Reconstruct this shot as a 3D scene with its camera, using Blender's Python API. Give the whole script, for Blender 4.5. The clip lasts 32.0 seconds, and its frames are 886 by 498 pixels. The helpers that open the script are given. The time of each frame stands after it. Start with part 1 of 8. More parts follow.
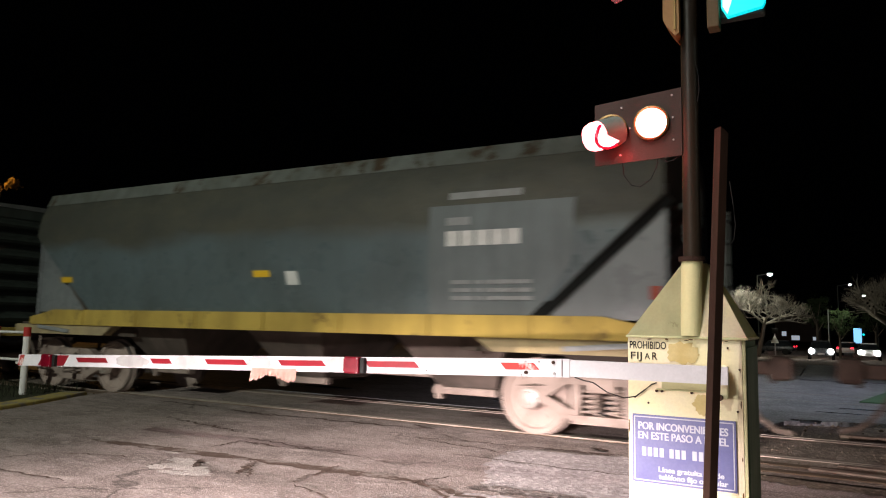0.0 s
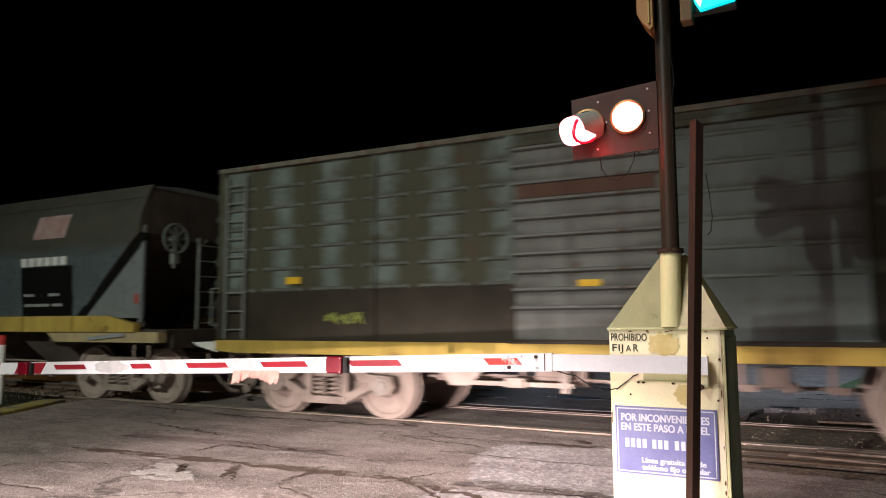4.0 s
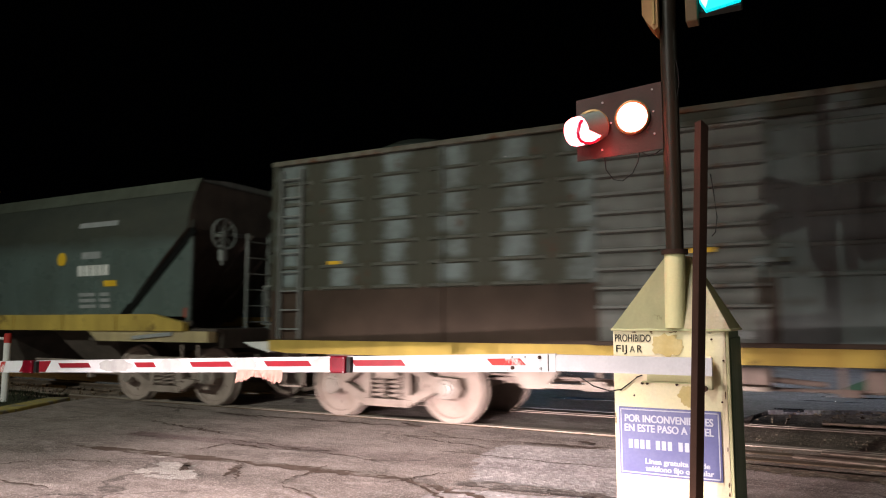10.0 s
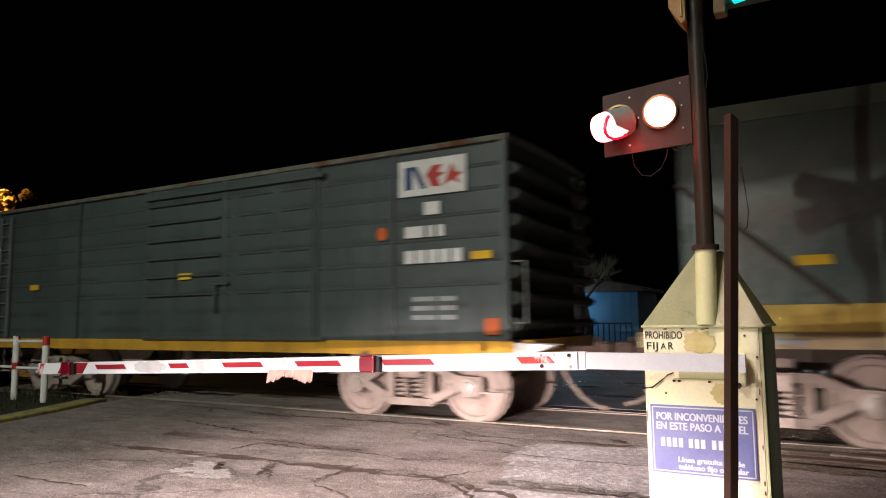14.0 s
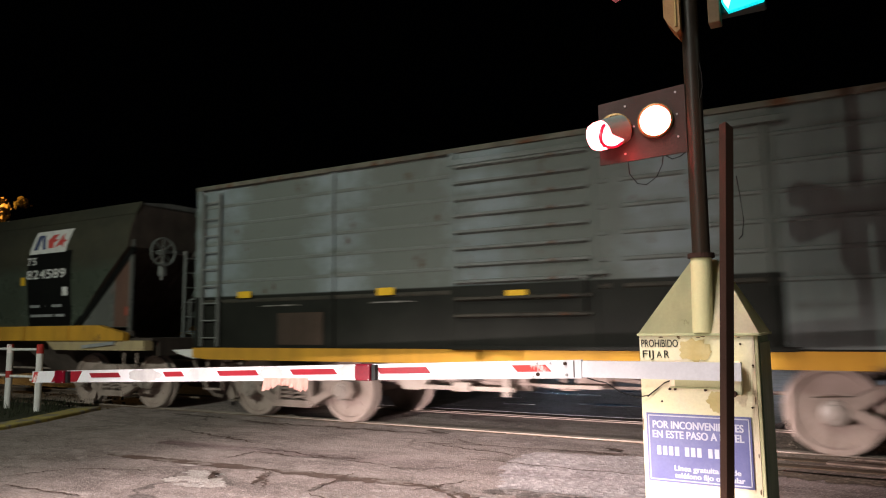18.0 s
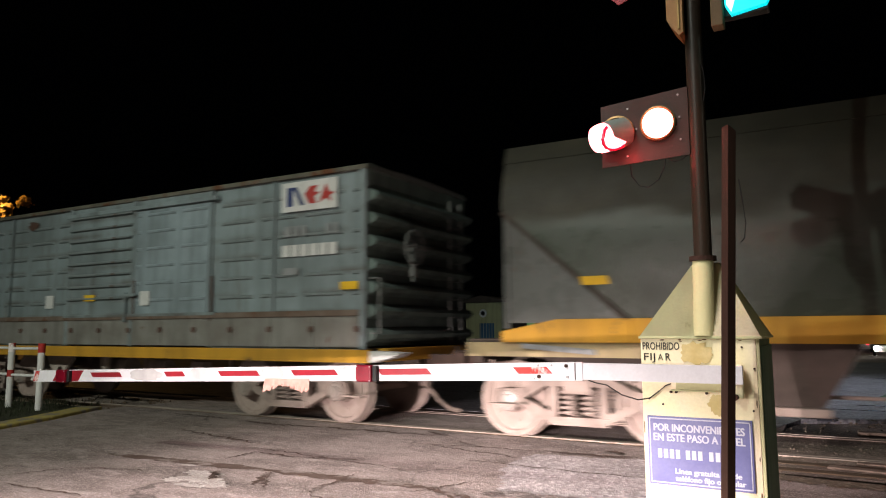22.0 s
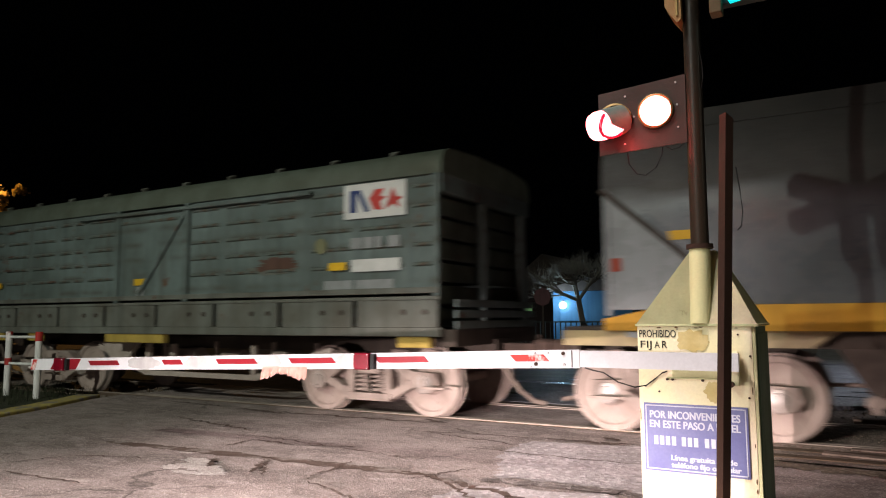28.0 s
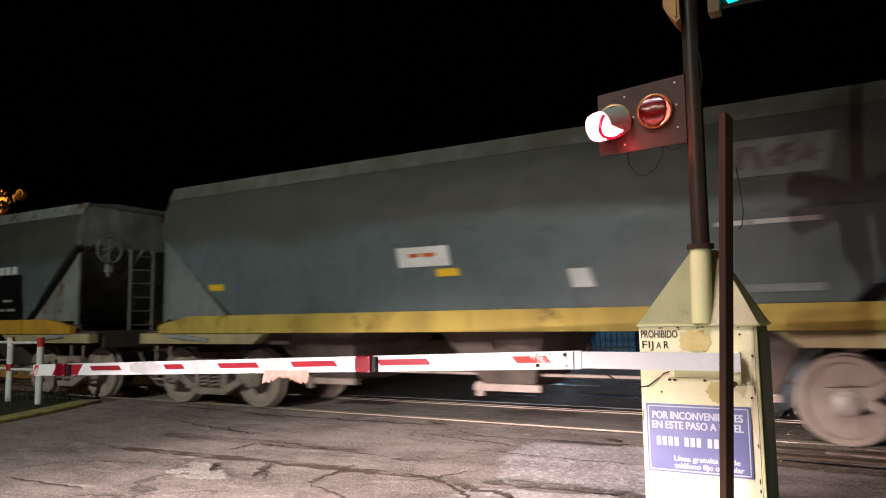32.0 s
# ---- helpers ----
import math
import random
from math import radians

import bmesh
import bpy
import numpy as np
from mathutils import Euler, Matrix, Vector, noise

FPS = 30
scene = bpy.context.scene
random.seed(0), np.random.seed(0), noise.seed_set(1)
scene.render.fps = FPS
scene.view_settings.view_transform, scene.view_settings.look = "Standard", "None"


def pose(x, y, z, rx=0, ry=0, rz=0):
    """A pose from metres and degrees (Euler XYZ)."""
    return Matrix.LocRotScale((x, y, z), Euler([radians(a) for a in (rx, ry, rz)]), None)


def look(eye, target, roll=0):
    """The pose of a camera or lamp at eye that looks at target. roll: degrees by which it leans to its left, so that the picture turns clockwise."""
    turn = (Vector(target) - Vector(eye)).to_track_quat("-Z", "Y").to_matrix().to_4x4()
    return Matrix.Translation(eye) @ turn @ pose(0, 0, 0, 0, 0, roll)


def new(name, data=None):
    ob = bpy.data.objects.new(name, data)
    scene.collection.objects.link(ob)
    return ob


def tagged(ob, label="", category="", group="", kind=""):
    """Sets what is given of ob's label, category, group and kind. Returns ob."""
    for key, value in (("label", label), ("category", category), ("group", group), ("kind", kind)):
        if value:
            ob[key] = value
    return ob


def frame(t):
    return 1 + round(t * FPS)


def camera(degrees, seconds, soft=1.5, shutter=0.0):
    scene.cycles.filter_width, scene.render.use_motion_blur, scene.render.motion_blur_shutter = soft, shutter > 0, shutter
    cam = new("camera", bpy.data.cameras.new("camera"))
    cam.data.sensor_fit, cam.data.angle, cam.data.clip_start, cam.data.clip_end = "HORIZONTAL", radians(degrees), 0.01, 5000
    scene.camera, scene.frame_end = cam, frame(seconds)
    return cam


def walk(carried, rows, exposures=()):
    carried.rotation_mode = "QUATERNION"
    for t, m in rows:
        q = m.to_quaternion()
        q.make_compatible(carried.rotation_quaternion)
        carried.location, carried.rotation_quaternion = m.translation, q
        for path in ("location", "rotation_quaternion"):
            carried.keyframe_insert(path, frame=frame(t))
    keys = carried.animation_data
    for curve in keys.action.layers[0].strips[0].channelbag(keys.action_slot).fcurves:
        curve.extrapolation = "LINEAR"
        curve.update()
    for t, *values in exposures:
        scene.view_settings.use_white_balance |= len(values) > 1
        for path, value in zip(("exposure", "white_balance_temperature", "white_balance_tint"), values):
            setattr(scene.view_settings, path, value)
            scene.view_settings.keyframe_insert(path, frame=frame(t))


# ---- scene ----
# Level crossing at night: a goods train runs along +X; the camera stands on the road and looks over the barrier.
EYE = (0.0, 0.0, 1.35)
TRACK_Y = 9.2          # centre line of the near track
SPEED = 4.65           # metres a second
cam = camera(65.0, 32.0, soft=1.1, shutter=0.7)
TURNS = [
    (0.0, 96.09, -1.13, 28.72),
    (0.5, 96.06, -0.97, 28.65),
    (1.0, 96.03, -1.09, 28.54),
    (1.5, 95.94, -0.41, 28.23),
    (2.0, 95.94, 0.01, 27.87),
    (2.5, 96.09, 0.31, 27.74),
    (3.0, 96.08, -0.16, 27.42),
    (3.5, 95.90, 0.31, 27.33),
    (4.0, 95.87, 0.31, 27.26),
    (4.5, 95.93, 0.07, 27.35),
    (6.5, 95.98, -0.21, 27.51),
    (7.0, 95.88, -0.19, 27.55),
    (7.5, 95.77, -0.12, 27.73),
    (8.0, 95.70, 0.05, 27.68),
    (8.5, 95.75, 0.20, 27.69),
    (9.0, 95.77, -0.40, 27.56),
    (9.5, 95.89, 0.08, 27.49),
    (10.0, 95.88, 0.06, 27.56),
    (10.5, 95.86, 0.55, 27.65),
    (11.0, 95.81, 0.42, 27.93),
    (11.5, 95.73, 0.50, 28.43),
    (12.0, 95.68, 0.22, 28.60),
    (12.5, 95.56, 0.10, 28.88),
    (13.0, 95.61, 0.46, 29.34),
    (13.5, 95.76, 0.71, 29.82),
    (15.5, 95.89, 0.43, 29.75),
    (16.0, 95.94, 0.25, 29.55),
    (16.5, 96.06, 0.39, 29.51),
    (17.0, 96.30, 0.47, 29.43),
    (17.5, 96.42, 0.42, 29.44),
    (18.0, 96.46, 0.62, 29.55),
    (18.5, 96.54, 0.14, 29.97),
    (19.0, 96.65, 0.31, 29.94),
    (19.5, 96.70, 0.38, 29.98),
    (20.0, 96.67, 0.27, 29.93),
    (20.5, 96.70, 0.55, 30.02),
    (21.0, 96.72, 0.82, 30.13),
    (21.5, 96.69, 0.63, 29.96),
    (22.0, 96.58, 0.29, 29.65),
    (22.5, 96.50, 0.35, 29.61),
    (23.0, 96.45, 0.29, 29.60),
    (23.5, 96.50, 0.44, 29.62),
    (24.0, 96.53, 0.54, 29.58),
    (24.5, 96.53, 0.68, 29.61),
    (26.5, 96.15, 0.48, 29.22),
    (27.0, 95.94, 0.86, 29.28),
    (27.5, 95.74, 0.28, 29.57),
    (28.0, 95.60, 0.36, 29.43),
    (28.5, 95.59, 0.34, 29.35),
    (29.0, 95.67, 0.40, 29.28),
    (29.5, 95.67, 0.73, 29.18),
    (30.0, 95.76, 0.56, 29.26),
    (30.5, 95.98, 0.35, 29.34),
    (31.0, 95.95, 0.92, 29.43),
    (31.5, 95.88, 1.03, 29.53),
    (32.0, 95.78, 0.85, 29.54),
]
walk(cam, [(t, pose(*EYE, rx, ry, rz)) for t, rx, ry, rz in TURNS],
     exposures=((0.0, 0.0), (18.5, 0.0), (19.5, 0.12), (21.5, 0.12), (22.5, 0.0), (32.0, 0.0)))

# ---- light ----
world = bpy.data.worlds.new("night")
world.use_nodes = True
scene.world = world
back = world.node_tree.nodes["Background"]
back.inputs["Color"].default_value = (0.30, 0.36, 0.5, 1)
back.inputs["Strength"].default_value = 0.0004


def lamp(name, kind, place, target, power, colour, size=0.3, cone=None, blend=0.3):
    data = bpy.data.lights.new(name, kind)
    data.energy, data.color = power, colour
    if kind == "AREA":
        data.shape, data.size = "DISK", size
    else:
        data.shadow_soft_size = size
    if cone:
        data.spot_size, data.spot_blend = radians(cone), blend
    ob = new(name, data)
    ob.matrix_world = look(place, target)
    return ob


# two street lamps behind and to the right, and the waiting cars' dipped headlights
lamp("overhead_light", "SPOT", (-5.8, -14.0, 10.6), (-8.6, 7.75, -3.1), 11400, (0.93, 1.0, 0.875), 0.16, 59, 1.0)
# added fill that brightens the road from above, with no lamp of its own
lamp("overhead_light", "SPOT", (-3.4, 0.8, 8.0), (-2.9, 4.3, 0.0), 4400, (1.0, 0.86, 0.85), 1.2, 63, 1.0)
lamp("overhead_light", "POINT", (16.0, 3.8, 7.5), (0, 0, 0), 400, (1.0, 0.93, 0.76), 0.2)
lamp("headlight_light", "SPOT", (-4.3, -5.0, 0.68), (-4.4, 6.0, -1.95), 14500, (1.0, 0.83, 0.82), 0.05, 38, 0.75)
lamp("headlight_light", "SPOT", (-8.0, -5.2, 0.70), (0.6, 8.2, -1.7), 9500, (1.0, 0.83, 0.80), 0.05, 26, 0.8)
lamp("headlight_light", "SPOT", (-2.9, -5.0, 0.68), (-2.45, 6.0, -2.05), 14300, (1.0, 0.83, 0.82), 0.05, 38, 0.75)


# what the same headlamps scatter above their cut-off
for x in (-4.3, -2.9):
    lamp("headlight_stray", "POINT", (x, -5.0, 0.70), (0, 0, 0), 120, (1.0, 0.88, 0.84), 0.06)


# ---- materials ----
def nodes_of(name):
    m = bpy.data.materials.new(name)
    m.use_nodes = True
    nt = m.node_tree
    return m, nt, nt.nodes["Principled BSDF"]


def add(nt, kind, **values):
    n = nt.nodes.new(kind)
    for key, value in values.items():
        n.inputs[key].default_value = value
    return n


def noise_of(nt, coords, scale, detail=4.0, stretch=(1, 1, 1), rough=0.55):
    mapping = add(nt, "ShaderNodeMapping", Scale=stretch)
    nt.links.new(coords, mapping.inputs["Vector"])
    n = add(nt, "ShaderNodeTexNoise", Scale=scale, Detail=detail, Roughness=rough)
    nt.links.new(mapping.outputs["Vector"], n.inputs["Vector"])
    return n.outputs["Fac"]


def ramp_of(nt, fac, low, high):
    r = nt.nodes.new("ShaderNodeMapRange")
    r.inputs["From Min"].default_value, r.inputs["From Max"].default_value = low, high
    nt.links.new(fac, r.inputs["Value"])
    return r.outputs["Result"]


def mix_of(nt, fac, a, b, mode="MIX"):
    n = nt.nodes.new("ShaderNodeMix")
    n.data_type, n.blend_type = "RGBA", mode
    for value, sock in ((fac, n.inputs[0]), (a, n.inputs[6]), (b, n.inputs[7])):
        if isinstance(value, (int, float)):
            sock.default_value = value
        elif isinstance(value, tuple):
            sock.default_value = (*value, 1)
        else:
            nt.links.new(value, sock)
    return n.outputs[2]


def times_of(nt, a, b):
    n = nt.nodes.new("ShaderNodeMath")
    n.operation = "MULTIPLY"
    for value, sock in ((a, n.inputs[0]), (b, n.inputs[1])):
        if isinstance(value, (int, float)):
            sock.default_value = value
        else:
            nt.links.new(value, sock)
    return n.outputs[0]


def rib_dirt(nt, co, start, pitch):
    """Ragged dirty lines at each rib of a pressed sheet, and streaks that run down from them."""
    sep = nt.nodes.new("ShaderNodeSeparateXYZ")
    nt.links.new(co, sep.inputs[0])
    shift = nt.nodes.new("ShaderNodeMath")
    shift.operation = "SUBTRACT"
    nt.links.new(sep.outputs["Z"], shift.inputs[0])
    shift.inputs[1].default_value = start + 0.03
    cell = nt.nodes.new("ShaderNodeMath")
    cell.operation = "PINGPONG"
    nt.links.new(shift.outputs[0], cell.inputs[0])
    cell.inputs[1].default_value = pitch / 2
    line = ramp_of(nt, cell.outputs[0], 0.075, 0.0)
    patchy = ramp_of(nt, noise_of(nt, co, 1.5, 6, (1, 1, 0.8), 0.62), 0.42, 0.62)
    total = nt.nodes.new("ShaderNodeMath")
    total.operation = "MAXIMUM"
    nt.links.new(times_of(nt, line, patchy), total.inputs[0])
    nt.links.new(times_of(nt, ramp_of(nt, noise_of(nt, co, 3.4, 6, (1.6, 1.6, 0.22), 0.62), 0.54, 0.72), 0.75), total.inputs[1])
    return total.outputs[0]


def worn(name, colour, second=None, rust=0.0, rust_colour=(0.09, 0.035, 0.015), rough=0.55, metal=0.0, scale=1.2, rust_scale=2.7,
         streak=0.5, bump=0.15, grain=60.0, spec=0.2, crown=None, crown_z=2.8, ribs=None, grime=(0.045, 0.034, 0.024)):
    """Painted or bare surface: two shades, running streaks, rust spots and fine relief."""
    m, nt, b = nodes_of(name)
    co = nt.nodes.new("ShaderNodeTexCoord").outputs["Object"]
    second = second or tuple(c * 0.62 for c in colour)
    big = ramp_of(nt, noise_of(nt, co, scale, 5), 0.35, 0.68)
    col = mix_of(nt, big, colour, second)
    runs = ramp_of(nt, noise_of(nt, co, 2.2, 5, (2.5, 2.5, 0.16)), 0.45, 0.75)
    col = mix_of(nt, times_of(nt, runs, streak), col, tuple(c * 0.45 for c in second))
    if crown:       # a broad field of grime with a ragged edge, deepened to paint the dim top
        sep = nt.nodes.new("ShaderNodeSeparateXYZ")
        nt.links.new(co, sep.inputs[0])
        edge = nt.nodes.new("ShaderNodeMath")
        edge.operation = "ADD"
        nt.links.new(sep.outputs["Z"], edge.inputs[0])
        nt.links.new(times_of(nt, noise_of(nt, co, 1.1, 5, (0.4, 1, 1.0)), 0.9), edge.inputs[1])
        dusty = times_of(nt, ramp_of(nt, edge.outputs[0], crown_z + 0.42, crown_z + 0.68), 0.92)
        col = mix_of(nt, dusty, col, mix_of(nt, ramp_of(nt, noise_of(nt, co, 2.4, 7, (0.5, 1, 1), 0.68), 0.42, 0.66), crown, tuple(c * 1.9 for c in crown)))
    if ribs:        # dirt that settles above and runs below the horizontal ribs
        col = mix_of(nt, times_of(nt, rib_dirt(nt, co, *ribs), 0.8), col, grime)
    fine = noise_of(nt, co, grain, 3)
    col = mix_of(nt, times_of(nt, ramp_of(nt, fine, 0.3, 0.75), 0.35), col, tuple(c * 0.7 for c in colour))
    if rust > 0:
        spots = ramp_of(nt, noise_of(nt, co, rust_scale, 8, (1, 1, 0.7), 0.68), 0.72 - 0.3 * rust, 0.78 - 0.3 * rust)
        col = mix_of(nt, spots, col, rust_colour)
    nt.links.new(col, b.inputs["Base Color"])
    rr = nt.nodes.new("ShaderNodeMapRange")
    rr.inputs["To Min"].default_value, rr.inputs["To Max"].default_value = max(0.05, rough - 0.12), min(1.0, rough + 0.2)
    nt.links.new(noise_of(nt, co, scale * 5, 4), rr.inputs["Value"])
    gloss = rr.outputs["Result"]
    if crown:       # this field is dull
        dull = nt.nodes.new("ShaderNodeMath")
        dull.operation = "MULTIPLY_ADD"
        dull.use_clamp = True
        nt.links.new(dusty, dull.inputs[0])
        dull.inputs[1].default_value = 0.4
        nt.links.new(gloss, dull.inputs[2])
        gloss = dull.outputs[0]
    nt.links.new(gloss, b.inputs["Roughness"])
    b.inputs["Metallic"].default_value = metal
    b.inputs["Specular IOR Level"].default_value = spec
    if bump:
        bp = add(nt, "ShaderNodeBump", Strength=bump, Distance=0.01)
        nt.links.new(fine, bp.inputs["Height"])
        nt.links.new(bp.outputs["Normal"], b.inputs["Normal"])
    return m


def glow(name, colour, strength):
    m, nt, b = nodes_of(name)
    b.inputs["Base Color"].default_value = (*[min(1, c) for c in colour], 1)
    b.inputs["Emission Color"].default_value = (*colour, 1)
    b.inputs["Emission Strength"].default_value = strength
    return m


def banded(name, colour, dirt, lower, split, period=0.9, rough=0.6):
    """Box car side: light sheet with broad dark dirt bands between the stiffeners, and a lower strip of another paint."""
    m, nt, b = nodes_of(name)
    co = nt.nodes.new("ShaderNodeTexCoord").outputs["Object"]
    sep = nt.nodes.new("ShaderNodeSeparateXYZ")
    nt.links.new(co, sep.inputs[0])
    big = noise_of(nt, co, 0.9, 5)
    col = mix_of(nt, ramp_of(nt, big, 0.3, 0.7), colour, tuple(c * 0.7 for c in colour))
    wave = nt.nodes.new("ShaderNodeMath")
    wave.operation = "SINE"
    nt.links.new(times_of(nt, sep.outputs["X"], 2 * math.pi / period), wave.inputs[0])
    jitter = nt.nodes.new("ShaderNodeMath")
    jitter.operation = "ADD"
    nt.links.new(wave.outputs[0], jitter.inputs[0])
    nt.links.new(times_of(nt, ramp_of(nt, noise_of(nt, co, 2.6, 7, (1, 1, 1), 0.68), 0.3, 0.7), 1.5), jitter.inputs[1])
    bands = ramp_of(nt, jitter.outputs[0], -0.35, 0.95)
    lines = rib_dirt(nt, co, 1.80, 0.30)
    col = mix_of(nt, times_of(nt, bands, 0.93), col, dirt)
    col = mix_of(nt, times_of(nt, lines, 0.85), col, dirt)
    spots = ramp_of(nt, noise_of(nt, co, 3.1, 8, (1, 1, 0.6), 0.7), 0.6, 0.68)
    col = mix_of(nt, spots, col, (0.07, 0.035, 0.02))
    low = ramp_of(nt, sep.outputs["Z"], split + 0.01, split - 0.01)
    low_col = mix_of(nt, ramp_of(nt, noise_of(nt, co, 2.0, 6), 0.35, 0.7), lower, tuple(c * 0.6 for c in lower))
    fine = noise_of(nt, co, 70, 3)
    col = mix_of(nt, times_of(nt, fine, 0.3), col, dirt)
    col = mix_of(nt, low, col, low_col)
    nt.links.new(col, b.inputs["Base Color"])
    b.inputs["Roughness"].default_value = rough
    b.inputs["Specular IOR Level"].default_value = 0.12
    bp = add(nt, "ShaderNodeBump", Strength=0.15, Distance=0.01)
    nt.links.new(fine, bp.inputs["Height"])
    nt.links.new(bp.outputs["Normal"], b.inputs["Normal"])
    return m


def ground_mat(name, colour, second, patch, grain=75.0, bump=1.0, rough=0.9, crack=True, spec=0.25):
    m, nt, b = nodes_of(name)
    co = nt.nodes.new("ShaderNodeTexCoord").outputs["Object"]
    big = ramp_of(nt, noise_of(nt, co, 0.9, 9, (1, 1.6, 1), 0.72), 0.40, 0.60)
    col = mix_of(nt, big, colour, second)
    mid = ramp_of(nt, noise_of(nt, co, 2.2, 9, (1, 2.4, 1), 0.74), 0.52, 0.66)
    col = mix_of(nt, times_of(nt, mid, 0.85), col, patch)
    dark = ramp_of(nt, noise_of(nt, co, 1.7, 9, (1, 2.8, 1), 0.76), 0.56, 0.66)
    col = mix_of(nt, times_of(nt, dark, 0.7), col, tuple(c * 0.5 for c in second))
    speck = ramp_of(nt, noise_of(nt, co, 14, 9, (1, 1, 1), 0.8), 0.47, 0.62)
    col = mix_of(nt, times_of(nt, speck, 0.28), col, tuple(c * 0.5 for c in colour))
    stones = nt.nodes.new("ShaderNodeTexVoronoi")
    stones.inputs["Scale"].default_value = grain
    nt.links.new(co, stones.inputs["Vector"])
    tone = nt.nodes.new("ShaderNodeSeparateColor")
    nt.links.new(stones.outputs["Color"], tone.inputs[0])
    col = mix_of(nt, times_of(nt, ramp_of(nt, tone.outputs[0], 0.45, 1.0), 0.3), col, tuple(c * 0.35 for c in colour))
    col = mix_of(nt, times_of(nt, ramp_of(nt, tone.outputs[1], 0.6, 1.0), 0.35), col, tuple(min(1, c * 1.7) for c in patch))
    fine = noise_of(nt, co, grain * 1.6, 4)
    if crack:
        lines = nt.nodes.new("ShaderNodeTexVoronoi")
        lines.feature = "DISTANCE_TO_EDGE"
        lines.inputs["Scale"].default_value = 0.55
        warp = nt.nodes.new("ShaderNodeVectorMath")
        warp.operation = "MULTIPLY_ADD"
        wob = add(nt, "ShaderNodeTexNoise", Scale=1.6, Detail=6.0)
        nt.links.new(co, wob.inputs["Vector"])
        warp.inputs[1].default_value = (0.9, 0.9, 0.0)
        nt.links.new(wob.outputs["Color"], warp.inputs[0])
        nt.links.new(co, warp.inputs[2])
        nt.links.new(warp.outputs[0], lines.inputs["Vector"])
        thin = ramp_of(nt, lines.outputs["Distance"], 0.016, 0.002)
        where = ramp_of(nt, noise_of(nt, co, 0.45, 3), 0.5, 0.62)
        col = mix_of(nt, times_of(nt, times_of(nt, thin, where), 0.6), col, (0.03, 0.024, 0.021))
    nt.links.new(col, b.inputs["Base Color"])
    b.inputs["Roughness"].default_value = rough
    b.inputs["Specular IOR Level"].default_value = spec
    bp = add(nt, "ShaderNodeBump", Strength=bump, Distance=0.035)
    lumps = noise_of(nt, co, 17, 9, (1, 1, 1), 0.75)
    height = mix_of(nt, 0.6, mix_of(nt, 0.5, stones.outputs["Distance"], fine), lumps)
    nt.links.new(height, bp.inputs["Height"])
    nt.links.new(bp.outputs["Normal"], b.inputs["Normal"])
    return m


